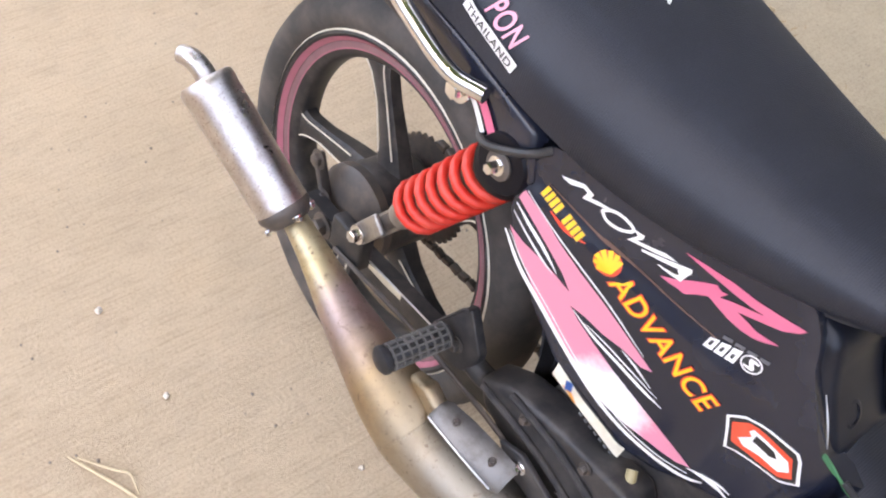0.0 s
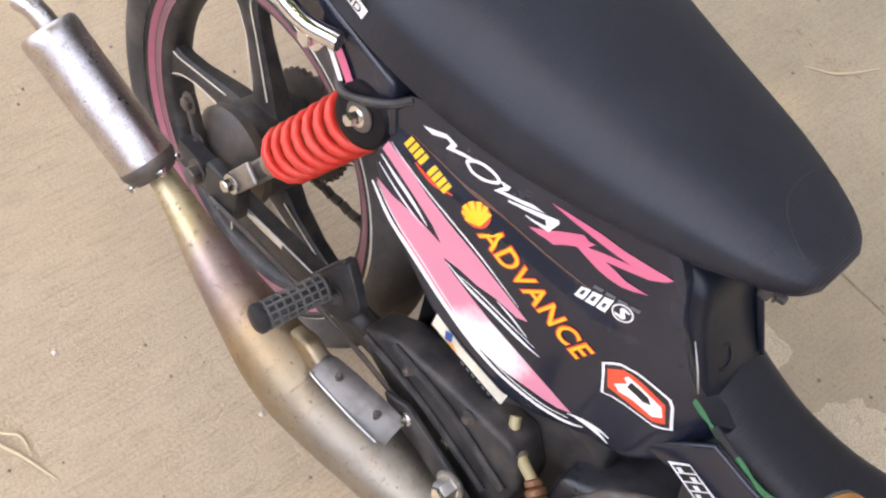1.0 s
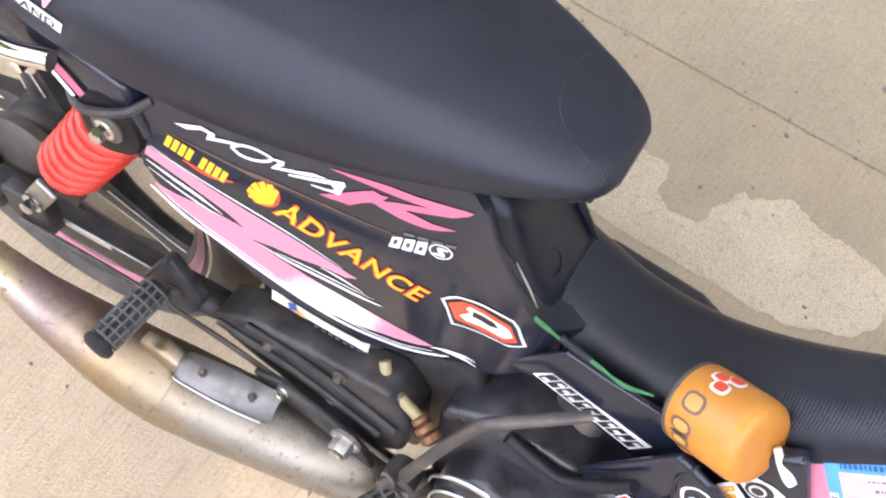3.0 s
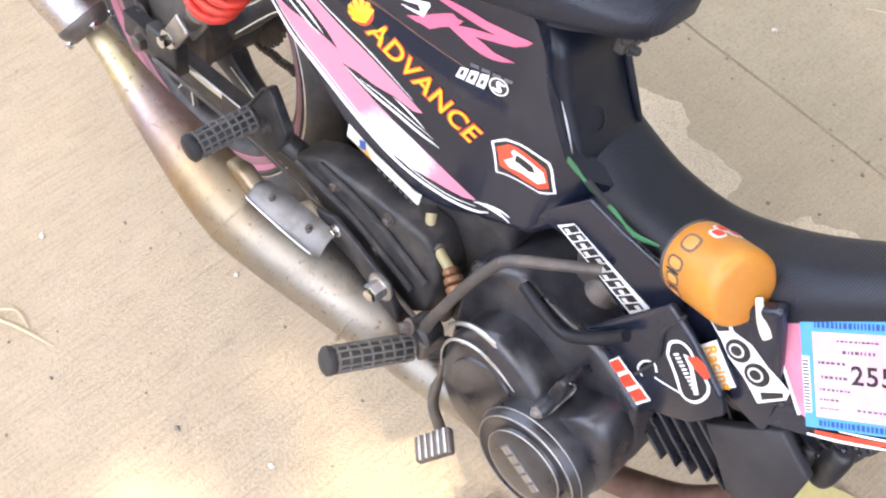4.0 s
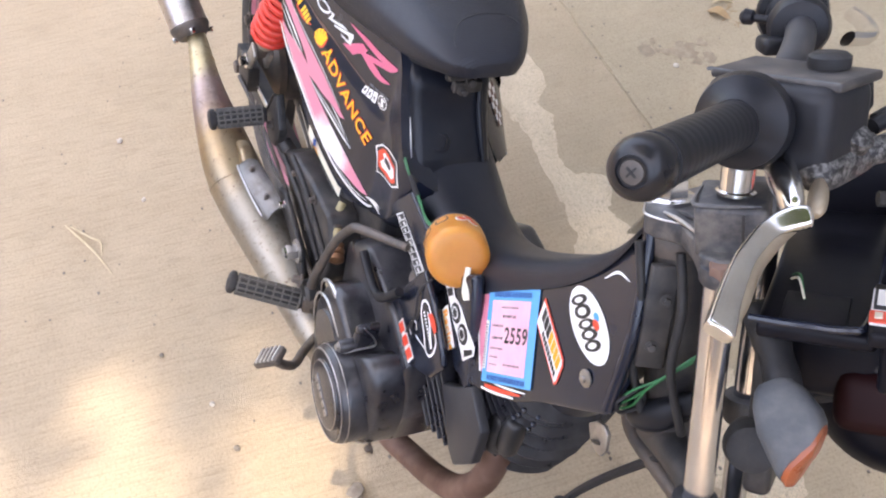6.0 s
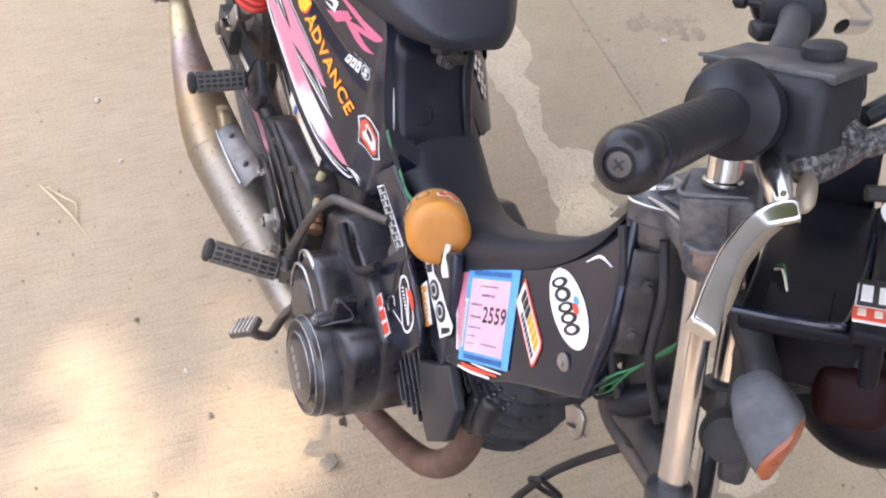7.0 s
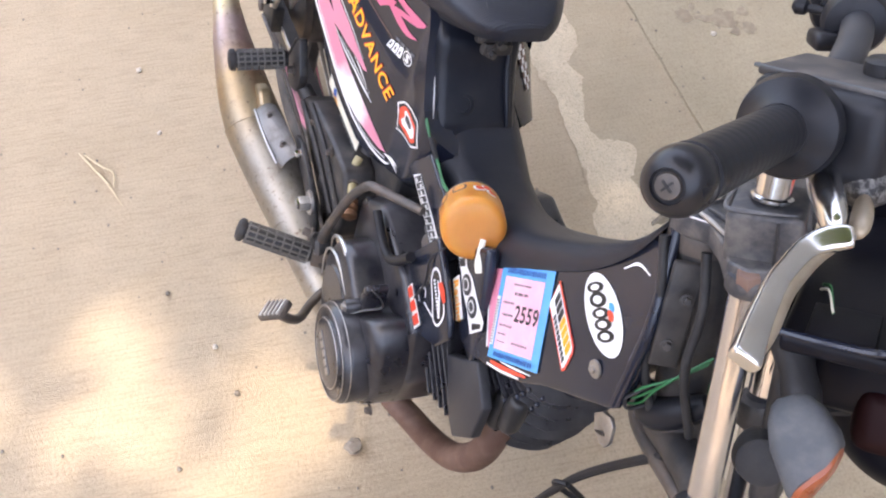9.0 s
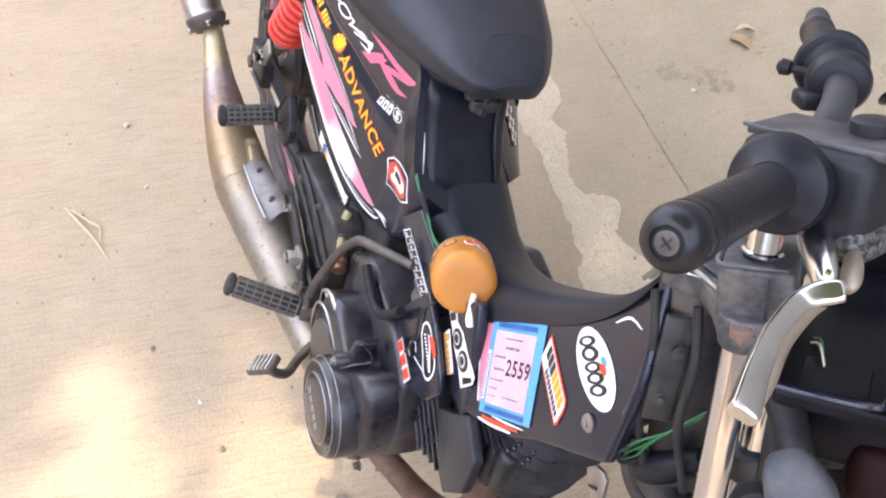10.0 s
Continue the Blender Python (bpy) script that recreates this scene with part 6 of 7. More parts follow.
for k, (u, w_) in enumerate(((-0.66, 0.20), (-0.36, 0.28), (-0.04, 0.20), (0.22, 0.22), (0.50, 0.22))):
    ring_o = [oval(u + w_ * 0.66 * math.cos(a), -0.10 + 0.50 * math.sin(a)) for a in np.linspace(0, 6.2832, 16, endpoint=False)]
    part("black_mark", decal(ring_o, leg_w, 0.0026), BLACKV, ov)
    part("mark_eye", decal([oval(u + w_ * 0.36 * math.cos(a), -0.10 + 0.26 * math.sin(a)) for a in np.linspace(0, 6.2832, 12, endpoint=False)], leg_w, 0.0034), WHITE, ov)
part("red_drop", decal([oval(0.05 + 0.14 * math.cos(a), 0.44 + 0.17 * math.sin(a)) for a in np.linspace(0, 6.2832, 16, endpoint=False)], leg_w, 0.0028), REDV, ov)
part("blue_drop", decal([oval(-0.13 + 0.12 * math.cos(a), 0.58 + 0.16 * math.sin(a)) for a in np.linspace(0, 6.2832, 16, endpoint=False)], leg_w, 0.0024), BLUEV, ov)
part("white_curve", strip([(0.931, 0.722), (0.940, 0.738), (0.956, 0.744)], (0.001, 0.0025, 0.001), leg_w, 0.0016), WHITE, right_leg)

# left side pieces seen past the seat
def left_surface(u, v):
    """A point of the left front cover piece: u across it, v downwards."""
    a = Vector((0.526, 0.015, 0.601)).lerp(Vector((0.550, 0.067, 0.511)), v)
    b = Vector((0.440, 0.100, 0.575)).lerp(Vector((0.513, 0.104, 0.490)), v)
    return a.lerp(b, u) + Vector((0.2, 0.3, 0.4)) * (0.045 * u * (1 - u))


rows = [[left_surface(u, v) for v in np.linspace(0, 1, 9)] for u in np.linspace(0, 1, 11)]
rows = [[p - Vector((0.01, 0.0, 0.03)) for p in rows[0]], *rows, [p - Vector((0.015, -0.004, 0.03)) for p in rows[-1]]]
lp = part("left_panel", grid(rows), GLOSS, bike, "black left cover with checkered sticker")
for i in range(3):
    for j in range(7):
        u, v = 0.36 + 0.075 * i + 0.012 * j, 0.06 + 0.08 * j
        part("checker_cell", grid([[left_surface(u + du, v + dv) + Vector((0.0005, 0.0008, 0.0012)) for dv in (0, 0.078)] for du in (0, 0.073)]), WHITE if (i + j) % 2 else RUST, lp)
part("pink_trim", strip([(0.575, 0.48), (0.61, 0.465), (0.65, 0.46)], (0.004, 0.010, 0.004), lambda x, h: 0.046, -0.002), PINK, bike)
under = part("under_seat_cover", plate([(0.40, 0.63), (0.52, 0.655), (0.548, 0.640), (0.560, 0.605), (0.582, 0.572), (0.600, 0.548), (0.590, 0.50), (0.45, 0.47)], -0.074, 0.028, 0.014), UNDERM, bike, "glossy dirty black cover below the seat nose")
BOSS, BAX = Vector((0.5775, -0.0400, 0.5745)), Vector((0.80, -0.10, 0.62)).normalized()
part("boss", lathe([(0.0150, -0.004), (0.0140, 0.001), (0.0115, 0.003), (0.0090, 0.0032), (0.0080, -0.002)], BOSS, BAX, 32), UNDERM, under, "round moulded boss with a dark hole")
part("boss_hole", lathe([(0.0082, -0.003), (0.0080, 0.0002), (0.002, 0.0004)], BOSS, BAX, 24), BLACKV, under)
for y0, y1 in ((0.010, 0.014),):
    part("moulded_rib", tube([(0.552, y0, 0.632), (0.563, y0, 0.608), (0.580, (y0 + y1) / 2, 0.580), (0.596, y1, 0.556)], [0.002, 0.0036, 0.0036, 0.002], 10), UNDERM, under)
# bright tube that draws the light streak along the cover's crease
part("scraped_edge", tube([(0.560, -0.0740, 0.600), (0.575, -0.0748, 0.580), (0.592, -0.0748, 0.552)], [0.0004, 0.0010, 0.0004], 6), BAREALU, under, "pale line drawn as a light streak on the cover crease")
part("seat_hinge", add_to(tilted((0.016, 0.030, 0.008), (0.571, -0.030, 0.664), (1, 0, -0.4), (0.4, 0, 1), 0.002), bolt((0.577, -0.046, 0.666), (1, 0, 0.3), 0.0045, 0.005)), FRAMEB, under, "dusty seat hinge with a bolt")
part("hinge_bolt", bolt((0.578, -0.020, 0.657), (1, 0, 0.2), 0.005, 0.005), FRAMEB, under)

# ---------------------------------------------------------------- amber bottle and green wires
bottle = group("amber_bottle", bike)
tagged(bottle, "amber plastic bottle with stickers used as a reservoir")
BD = Vector((0.76, -0.36, 0.43)).normalized()
BO = Vector((0.738, -0.084, 0.567)) - BD * 0.043
part("body", lathe([(0.004, 0.010), (0.022, 0.012), (0.0295, 0.0145), (0.0318, 0.020), (0.0325, 0.034), (0.0325, 0.064), (0.0324, 0.0695), (0.0315, 0.0740), (0.0290, 0.0772), (0.0250, 0.0786), (0.018, 0.0784), (0.002, 0.0780)], BO, BD, 44), AMBER, bottle, "amber moulded bottle body", True, 70)
bu = BD.orthogonal().normalized()
bv = BD.cross(bu)


def on_bottle(a, z, r=0.0329):
    return BO + BD * z + r * (math.cos(a) * bu + math.sin(a) * bv)


def bottle_angle(toward):
    d = Vector(toward)
    return math.atan2(d.dot(bv), d.dot(bu))


A0 = bottle_angle((-0.1, -0.5, 1.0))


def bottle_label(name, mat, a, z, da, dz, r=0.0329):
    """A rounded sticker at angle a and height z on the bottle."""
    bm = bmesh.new()
    ring = [on_bottle(A0 + a + da * math.copysign(abs(math.cos(q)) ** 0.7, math.cos(q)), z + dz * math.copysign(abs(math.sin(q)) ** 0.7, math.sin(q)), r) for q in np.linspace(0, 6.2832, 20, endpoint=False)]
    c = bm.verts.new(on_bottle(A0 + a, z, r + 0.0006))
    vs = [bm.verts.new(p) for p in ring]
    for i in range(20):
        bm.faces.new((c, vs[i], vs[(i + 1) % 20]))
    return part(name, bm, mat, bottle)


for a, z, da, dz in ((1.55, 0.034, 0.14, 0.008), (1.15, 0.034, 0.15, 0.008), (0.75, 0.034, 0.17, 0.009), (0.15, 0.036, 0.24, 0.009)):
    bottle_label("dark_edge", RUST, a, z, da, dz)
    bottle_label("orange_sticker", TANV, a, z, da * 0.72, dz * 0.72, 0.0332)
for k in range(2):
    bottle_label("dark_bar", BLACKV, 0.95 + 0.40 * k, 0.034, 0.035, 0.008, 0.0335)
for a, z in ((-0.45, 0.043), (-0.70, 0.037), (-0.86, 0.046)):
    bottle_label("white_edge", WHITE, a, z, 0.17, 0.0072)
    bottle_label("red_sticker", REDV, a - 0.02, z, 0.125, 0.0050, 0.0335)
part("nozzle", tube([(0.776, -0.090, 0.580), (0.785, -0.094, 0.570), (0.793, -0.096, 0.564), (0.799, -0.096, 0.558)], [0.0030, 0.0034, 0.0046, 0.0040], 12, 6, 0.6), CREAM, bottle, "pale plastic nozzle")
part("strap", tube([on_bottle(a, 0.0165, 0.0303) for a in np.linspace(0, 6.2832, 16)], 0.002, 6, 2), STEEL, bottle)
for k in range(2):
    o = 0.0028 * k
    part("green_wire", tube([(0.588, -0.084, 0.562 + o), (0.600, -0.085, 0.559 + o), (0.618, -0.085, 0.556 - o), (0.643, -0.085, 0.549 + o), (0.668, -0.085, 0.545 - o), (0.690, -0.084, 0.550)], 0.0012, 6), GREENW, bike, "green insulated wire")
part("wire_wrap", tube([(0.612, -0.085, 0.5585), (0.626, -0.085, 0.5545), (0.638, -0.085, 0.5515)], 0.0030, 8), RUBBER, bike)
part("black_tie", tube([(0.742, -0.105, 0.53), (0.735, -0.112, 0.505), (0.742, -0.113, 0.475), (0.735, -0.114, 0.44)], 0.0014, 8), RUBBER, bike)

# ---------------------------------------------------------------- steering, turned to the left
RAKE, TURN, YC = radians(26), radians(38), -0.010
axis = Vector((-math.sin(RAKE), -0.09, math.cos(RAKE))).normalized()
fx0 = (Vector((1, 0, 0)) - axis * axis.x).normalized()
fy0 = axis.cross(fx0)
fx = fx0 * math.cos(TURN) + fy0 * math.sin(TURN)
fy = -fx0 * math.sin(TURN) + fy0 * math.cos(TURN)
STEER_O = Vector((1.033, -0.096, 0.845)) - 0.03 * fx + 0.085 * fy
SM = Matrix((fx, fy, axis)).transposed().to_4x4()
SM.translation = STEER_O
steering = group("front_end", bike)
steering.matrix_basis = SM
tagged(steering, "chrome front fork and handlebar turned to the left")
# x ahead, y left, z up along the stem, from here on
for s in (-1, 1):
    y = YC + s * 0.075
    part("fork_tube", lathe([(0.0098, -0.012), (0.0106, -0.010), (0.0106, -0.40), (0.008, -0.41)], (0.0345, y + 0.005, 0.0), (0.044, 0.012, 1), 32), FORKCHROME, steering, "polished chrome fork tube")
    part("fork_slider", lathe([(0.017, -0.36), (0.018, -0.365), (0.018, -0.57), (0.022, -0.58), (0.022, -0.615), (0.012, -0.62)], (0.03, y, 0.0), (0, 0, 1), 24), DULLALU, steering)
    part("lower_clamp", lathe([(0.0155, -0.2005), (0.0168, -0.198), (0.0168, -0.180), (0.0155, -0.1775), (0.0106, -0.1775)], (0.0255, y, 0.0), (0, 0, 1), 28), FRAMEB, steering, "black fork clamp collar")
    part("clamp_bolt", tube([(0.040, y - 0.004, -0.186), (0.050, y + 0.002, -0.188)], 0.0040, 6, 2), STEEL, steering)
    part("fork_cap", lathe([(0.0078, -0.004), (0.0078, 0.0035), (0.0065, 0.005), (0.002, 0.0055)], (0.0350, y - 0.003, -0.001), (0.05, -0.30, 1), 6), RUST, steering, "rusty fork cap bolt")
yoke = bmesh.new()
outline = [(-0.036, -0.022), (-0.044, 0.004), (-0.040, 0.026), (-0.022, 0.040), (0.010, 0.088), (0.040, 0.090), (0.050, 0.070), (0.048, 0.020), (0.056, -0.020), (0.054, -0.070), (0.047, -0.086), (0.034, -0.091), (0.021, -0.085), (0.010, -0.060), (-0.005, -0.036), (-0.024, -0.031)]
f = yoke.faces.new([yoke.verts.new((x, y, -0.010)) for x, y in outline])
r = bmesh.ops.extrude_face_region(yoke, geom=[f])
for e in r["geom"]:
    if isinstance(e, bmesh.types.BMVert):
        e.co.z = 0.006
bmesh.ops.bevel(yoke, geom=yoke.edges[:], offset=0.0025, segments=3, profile=0.5, affect="EDGES")
part("top_yoke", yoke, CASTG, steering, "scuffed dark steel top yoke")
part("yoke_edge", tube([(-0.0425, 0.002, 0.0055), (-0.036, -0.021, 0.0058), (-0.024, -0.0300, 0.0058), (-0.006, -0.0350, 0.0058)], [0.0004, 0.0009, 0.0009, 0.0004], 6), BAREALU, steering, "scraped bright yoke edge")
part("yoke_rib", tube([(-0.0217, -0.0196, 0.007), (-0.006, -0.036, 0.0085), (0.0102, -0.0531, 0.008)], [0.0012, 0.0018, 0.0012], 8), DULLALU, steering, "pale worn casting rib")
part("yoke_rib", tube([(-0.012, -0.014, 0.007), (0.004, -0.030, 0.0085), (0.016, -0.045, 0.008)], [0.0012, 0.0018, 0.0012], 8), CASTG, steering)
part("stem_nut", add_to(lathe([(0.0185, 0.0), (0.0185, 0.003), (0.016, 0.004)], (-0.026, 0.010, 0.006), (0, 0, 1), 24), lathe([(0.0140, 0.003), (0.0140, 0.017), (0.0125, 0.020), (0.008, 0.021)], (-0.026, 0.010, 0.006), (0, 0, 1), 6)), CHROME, steering, "large bright hexagon stem nut")
part("lower_yoke", tube([(0.03, -0.085, -0.183), (0.012, -0.052, -0.187), (-0.010, -0.016, -0.189), (-0.030, 0.012, -0.189)], [0.012, 0.0125, 0.016, 0.020], 14), FRAMEB, steering, "black lower yoke arm")
part("head_tube", lathe([(0.024, -0.19), (0.030, -0.185), (0.030, -0.165), (0.025, -0.16), (0.025, -0.055), (0.026, -0.050), (0.027, -0.030), (0.028, -0.014), (0.024, -0.010)], (-0.017, 0.010, 0), (0, 0, 1), 28), FRAMEB, steering, "dusty black head tube")
part("head_ring", lathe([(0.0278, -0.030), (0.0284, -0.026), (0.0284, -0.014), (0.027, -0.012)], (-0.017, 0.010, 0), (0, 0, 1), 28), STEEL, steering)
part("head_bracket", tilted((0.006, 0.022, 0.085), (-0.024, -0.022, -0.075), (0.5, -1, 0), (0.15, 0, 1), 0.002), FRAMEB, steering, "dusty black bracket plate")
for x, y, z in ((-0.0155, -0.0285, -0.058), (-0.026, -0.0275, -0.098)):
    part("bracket_bolt", bolt((x, y, z), (0.5, -1, 0.1), 0.0034, 0.003), FRAMEB, steering)
for x, y in ((-0.040, -0.018), (-0.006, -0.030)):
    part("harness_cable", tube([(x, y, -0.018), (x + 0.004, y - 0.006, -0.060), (x - 0.002, y - 0.008, -0.110), (x + 0.006, y - 0.002, -0.165)], 0.0036, 10), RUBBER, steering, "dusty black harness cable")
for z in (-0.118,):
    part("wire", tube([(-0.052, -0.015, z - 0.02), (-0.050, -0.024, z), (-0.036, -0.026, z + 0.012)], 0.0035, 8), RUBBER, steering)
# bar clamp on the fork top, then the bar with its levers
part("fork_boss", lathe([(0.0125, -0.0130), (0.0140, -0.0110), (0.0143, -0.0050), (0.0132, -0.0005), (0.0100, 0.0005)], (0.0342, -0.0805, 0.0), (0.04, -0.10, 1), 28), CASTG, steering, "dusty rounded fork boss")
clamp = part("bar_clamp", add_to(tilted((0.045, 0.044, 0.036), (0.0345, -0.056, 0.022), (1, 0.14, 0.03), (0, -0.14, 1), 0.0035), tilted((0.032, 0.024, 0.012), (0.0345, -0.064, 0.002), (1, 0.14, 0.03), (0, -0.14, 1), 0.003)), CASTG, steering, "worn dark cast bar clamp")
part("dusty_rim", tube([(0.0125, -0.040, 0.0405), (0.0120, -0.058, 0.0395), (0.0142, -0.0790, 0.0375), (0.0300, -0.0800, 0.0380), (0.0545, -0.0740, 0.0385)], [0.0006, 0.0011, 0.0015, 0.0012, 0.0006], 8), GREYP, clamp, "pale dust along the clamp edge")
part("clamp_slit", tilted((0.0020, 0.0012, 0.030), (0.0460, -0.0800, 0.020), (1, 0.14, 0.03), (0, -0.14, 1), 0.0003), BLACKV, clamp)
part("bar_riser", lathe([(0.0128, 0.0), (0.0128, 0.002), (0.0108, 0.003), (0.0108, 0.044), (0.009, 0.045)], (0.0350, -0.058, 0.040), (0.05, 0.06, 1), 32), CHROME, steering, "bright chrome bar riser")
part("handlebar", tube([(0.035, -0.20, 0.106), (0.044, -0.10, 0.098), (0.048, -0.04, 0.100), (0.053, 0.0, 0.113), (0.049, 0.05, 0.124), (0.032, 0.12, 0.129), (0.010, 0.20, 0.133), (-0.010, 0.28, 0.136)], 0.0105, 16, 6), MATTE, steering, "dusty dark handlebar")
part("switch_block", tilted((0.082, 0.054, 0.054), (0.062, -0.060, 0.090), (1, -0.35, 0), (0.05, 0, 1), 0.009), COWLB, steering, "black plastic throttle block")
part("block_lid", tilted((0.084, 0.050, 0.006), (0.064, -0.052, 0.117), (1, -0.35, 0), (0.05, 0, 1), 0.002), LIDM, steering, "dusty grey-brown throttle block lid")
part("block_seam", tilted((0.086, 0.004, 0.0022), (0.0545, -0.0725, 0.1192), (1, -0.35, 0), (0.05, 0, 1), 0.0008), SIGNAL, steering)
part("block_knob", lathe([(0.012, 0), (0.0125, 0.002), (0.0125, 0.007), (0.010, 0.009)], (0.082, -0.046, 0.120), (0, 0, 1), 24), RUBBER, steering)
part("block_button", lathe([(0.013, 0), (0.013, 0.010), (0.009, 0.013)], (0.092, -0.02, 0.100), (1, 0.15, 0.1), 20), RUBBER, steering)
GRIPS = ((Vector((0.046, -0.096, 0.098)), Vector((-0.013, -0.166, 0.017)).normalized(), 0.162, 1.0), (Vector((0.034, 0.102, 0.128)), Vector((-0.26, 0.96, 0.04)).normalized(), 0.138, 0.90))
for o, d, ln, big in GRIPS:
    prof = [(0.012, -0.004), (0.0270, -0.002), (0.0290, 0.003), (0.0270, 0.010), (0.0200, 0.014), (0.0150, 0.022)]
    for k in range(14):
        z = 0.022 + (ln - 0.052) * k / 14
        prof += [(0.01432, z), (0.01440, z + 0.001), (0.01440, z + 0.0050), (0.01432, z + 0.0058)]
    prof += [(0.0135, ln - 0.028), (0.0150, ln - 0.024), (0.0150, ln - 0.020), (0.011, ln - 0.019)]
    part("grip", lathe([(r * big, z) for r, z in prof], o, d, 36), COWLB, steering, "black ribbed rubber grip")
    part("bar_end", lathe([(r * big, z) for r, z in ((0.010, ln - 0.022), (0.0138, ln - 0.020), (0.0155, ln - 0.014), (0.0155, ln - 0.008), (0.0140, ln - 0.002), (0.0100, ln + 0.002), (0.0078, ln + 0.0025), (0.0074, ln + 0.0010), (0.001, ln + 0.0010))], o, d, 40), BAREND, steering, "glossy black bar-end weight")
    e = o + d * (ln + 0.001)
    u = d.orthogonal().normalized()
    v = d.cross(u)
    screw = part("end_screw", lathe([(0.0060, 0.0), (0.0056, 0.0014), (0.002, 0.0020)], e, d, 20), STEEL, steering, "cross-head screw")
    part("slot", add_to(tilted((0.0062, 0.0011, 0.0008), e + d * 0.0019, u, d, 0), tilted((0.0062, 0.0011, 0.0008), e + d * 0.0019, v, d, 0)), BLACKV, screw)
part("switch_housing", lathe([(0.012, 0.0), (0.019, 0.003), (0.0215, 0.008), (0.0215, 0.017), (0.0185, 0.020), (0.0185, 0.036), (0.0215, 0.039), (0.0215, 0.046), (0.015, 0.050)], (0.048, 0.052, 0.1245), (-0.24, 1, 0.06), 32), COWLB, steering, "worn black left switch housing")
part("switch_knob", lathe([(0.003, 0), (0.003, 0.010), (0.0055, 0.012), (0.006, 0.018), (0.003, 0.021)], (0.022, 0.078, 0.127), (-1, 0.1, 0.1), 14), COWLB, steering)
part("choke_lever", tilted((0.018, 0.026, 0.012), (0.030, 0.052, 0.114), (1, 0.5, 0), (0, 0, 1), 0.004), COWLB, steering)
# brake lever
part("lever_perch", tube([(0.0600, -0.070, 0.074), (0.0605, -0.072, 0.0738), (0.062, -0.078, 0.073), (0.068, -0.096, 0.070), (0.075, -0.114, 0.066), (0.080, -0.127, 0.062), (0.082, -0.132, 0.060), (0.0825, -0.1335, 0.0594)], [0.002, 0.006, 0.0085, 0.0095, 0.0090, 0.0075, 0.005, 0.001], 16, 5, 0.8), LEVERALU, steering, "worn chrome lever perch")
part("perch_ear", tube([(0.0885, -0.096, 0.066), (0.089, -0.099, 0.0655), (0.091, -0.110, 0.063), (0.093, -0.124, 0.060), (0.0935, -0.130, 0.058), (0.0935, -0.1315, 0.0575)], [0.001, 0.004, 0.0062, 0.0062, 0.004, 0.001], 14, 5, 0.7), COPPERY, steering, "brassy pivot ear")
LEV = [(0.0930, -0.1335, 0.0585), (0.0905, -0.1342, 0.0580), (0.0815, -0.1385, 0.0560), (0.0735, -0.149, 0.0530), (0.0698, -0.165, 0.0500), (0.0678, -0.185, 0.047), (0.0680, -0.212, 0.040), (0.0695, -0.232, 0.0355), (0.0700, -0.238, 0.034), (0.0700, -0.2398, 0.0335)]
part("brake_lever", tube(LEV, [0.002, 0.0062, 0.0070, 0.0060, 0.0056, 0.0058, 0.0066, 0.0074, 0.0076, 0.006], 24, 6, 0.60, 0.55), LEVERALU, steering, "polished aluminium brake lever")
part("lever_side", tube([(x + 0.0048, y + 0.002, z - 0.0050) for x, y, z in LEV[2:-2]], [0.001, 0.0045, 0.0050, 0.0050, 0.0050, 0.001], 12, 6, 0.8), COPPERY, steering, "stained lever flank")
part("clutch_lever", tube([(0.074, 0.095, 0.112), (0.086, 0.125, 0.108), (0.074, 0.19, 0.108), (0.058, 0.24, 0.108)], 0.007, 10, 6, 0.6), CHROME, steering)
part("master_cylinder", add_to(tube([(0.084, -0.098, 0.068), (0.086, -0.092, 0.068), (0.093, -0.070, 0.068), (0.104, -0.034, 0.069), (0.106, -0.028, 0.069)], [0.004, 0.011, 0.0125, 0.012, 0.004], 16, 4), lathe([(0.008, 0.0), (0.010, 0.003), (0.010, 0.012), (0.006, 0.015)], (0.098, -0.060, 0.076), (0.5, -0.3, 0.8), 18)), PITTED, steering, "pitted black master cylinder")
part("hose_banjo", tube([(0.104, -0.050, 0.070), (0.116, -0.040, 0.072), (0.130, -0.024, 0.076), (0.140, -0.010, 0.080)], [0.008, 0.0085, 0.0075, 0.006], 12), PITTED, steering)
for k in range(2):
    part("bar_cable", tube([(0.108, -0.030 + 0.014 * k, 0.082), (0.124, -0.012 + 0.014 * k, 0.090), (0.148, 0.014 + 0.016 * k, 0.096), (0.176, 0.050 + 0.016 * k, 0.096), (0.19, 0.09, 0.07)], 0.0055, 10), COWLB, steering)
# cowl ahead of the forks: a flat dark tray with a slot, its sides falling away
cowl = part("front_cowl", add_to(tilted((0.072, 0.225, 0.012), (0.086, 0.034, -0.042), (1, 0.06, 0), (0, 0, 1), 0.004), tilted((0.012, 0.24, 0.05), (0.130, 0.034, -0.045), (1, 0.06, 0), (0, 0, 1), 0.005)), COWLD, steering, "black front cowl seen from behind")
part("cowl_body", tilted((0.070, 0.170, 0.070), (0.096, 0.060, -0.083), (1, 0.06, 0), (0, 0, 1), 0.016), COWLD, cowl, "black cowl body below the tray")
part("cowl_wall", tilted((0.060, 0.012, 0.075), (0.082, 0.150, -0.015), (1, 0.06, 0), (0, 0, 1), 0.004), COWLD, cowl)
part("cowl_slot", tilted((0.040, 0.044, 0.003), (0.0885, -0.050, -0.0355), (1, 0.06, 0), (0, 0, 1), 0.001), COWLD, cowl)
part("cowl_rim", tube([(0.052, -0.076, -0.036), (0.080, -0.080, -0.034), (0.112, -0.076, -0.034), (0.121, -0.060, -0.033), (0.121, 0.05, -0.033), (0.117, 0.13, -0.033)], 0.0026, 8), GLOSS, cowl)
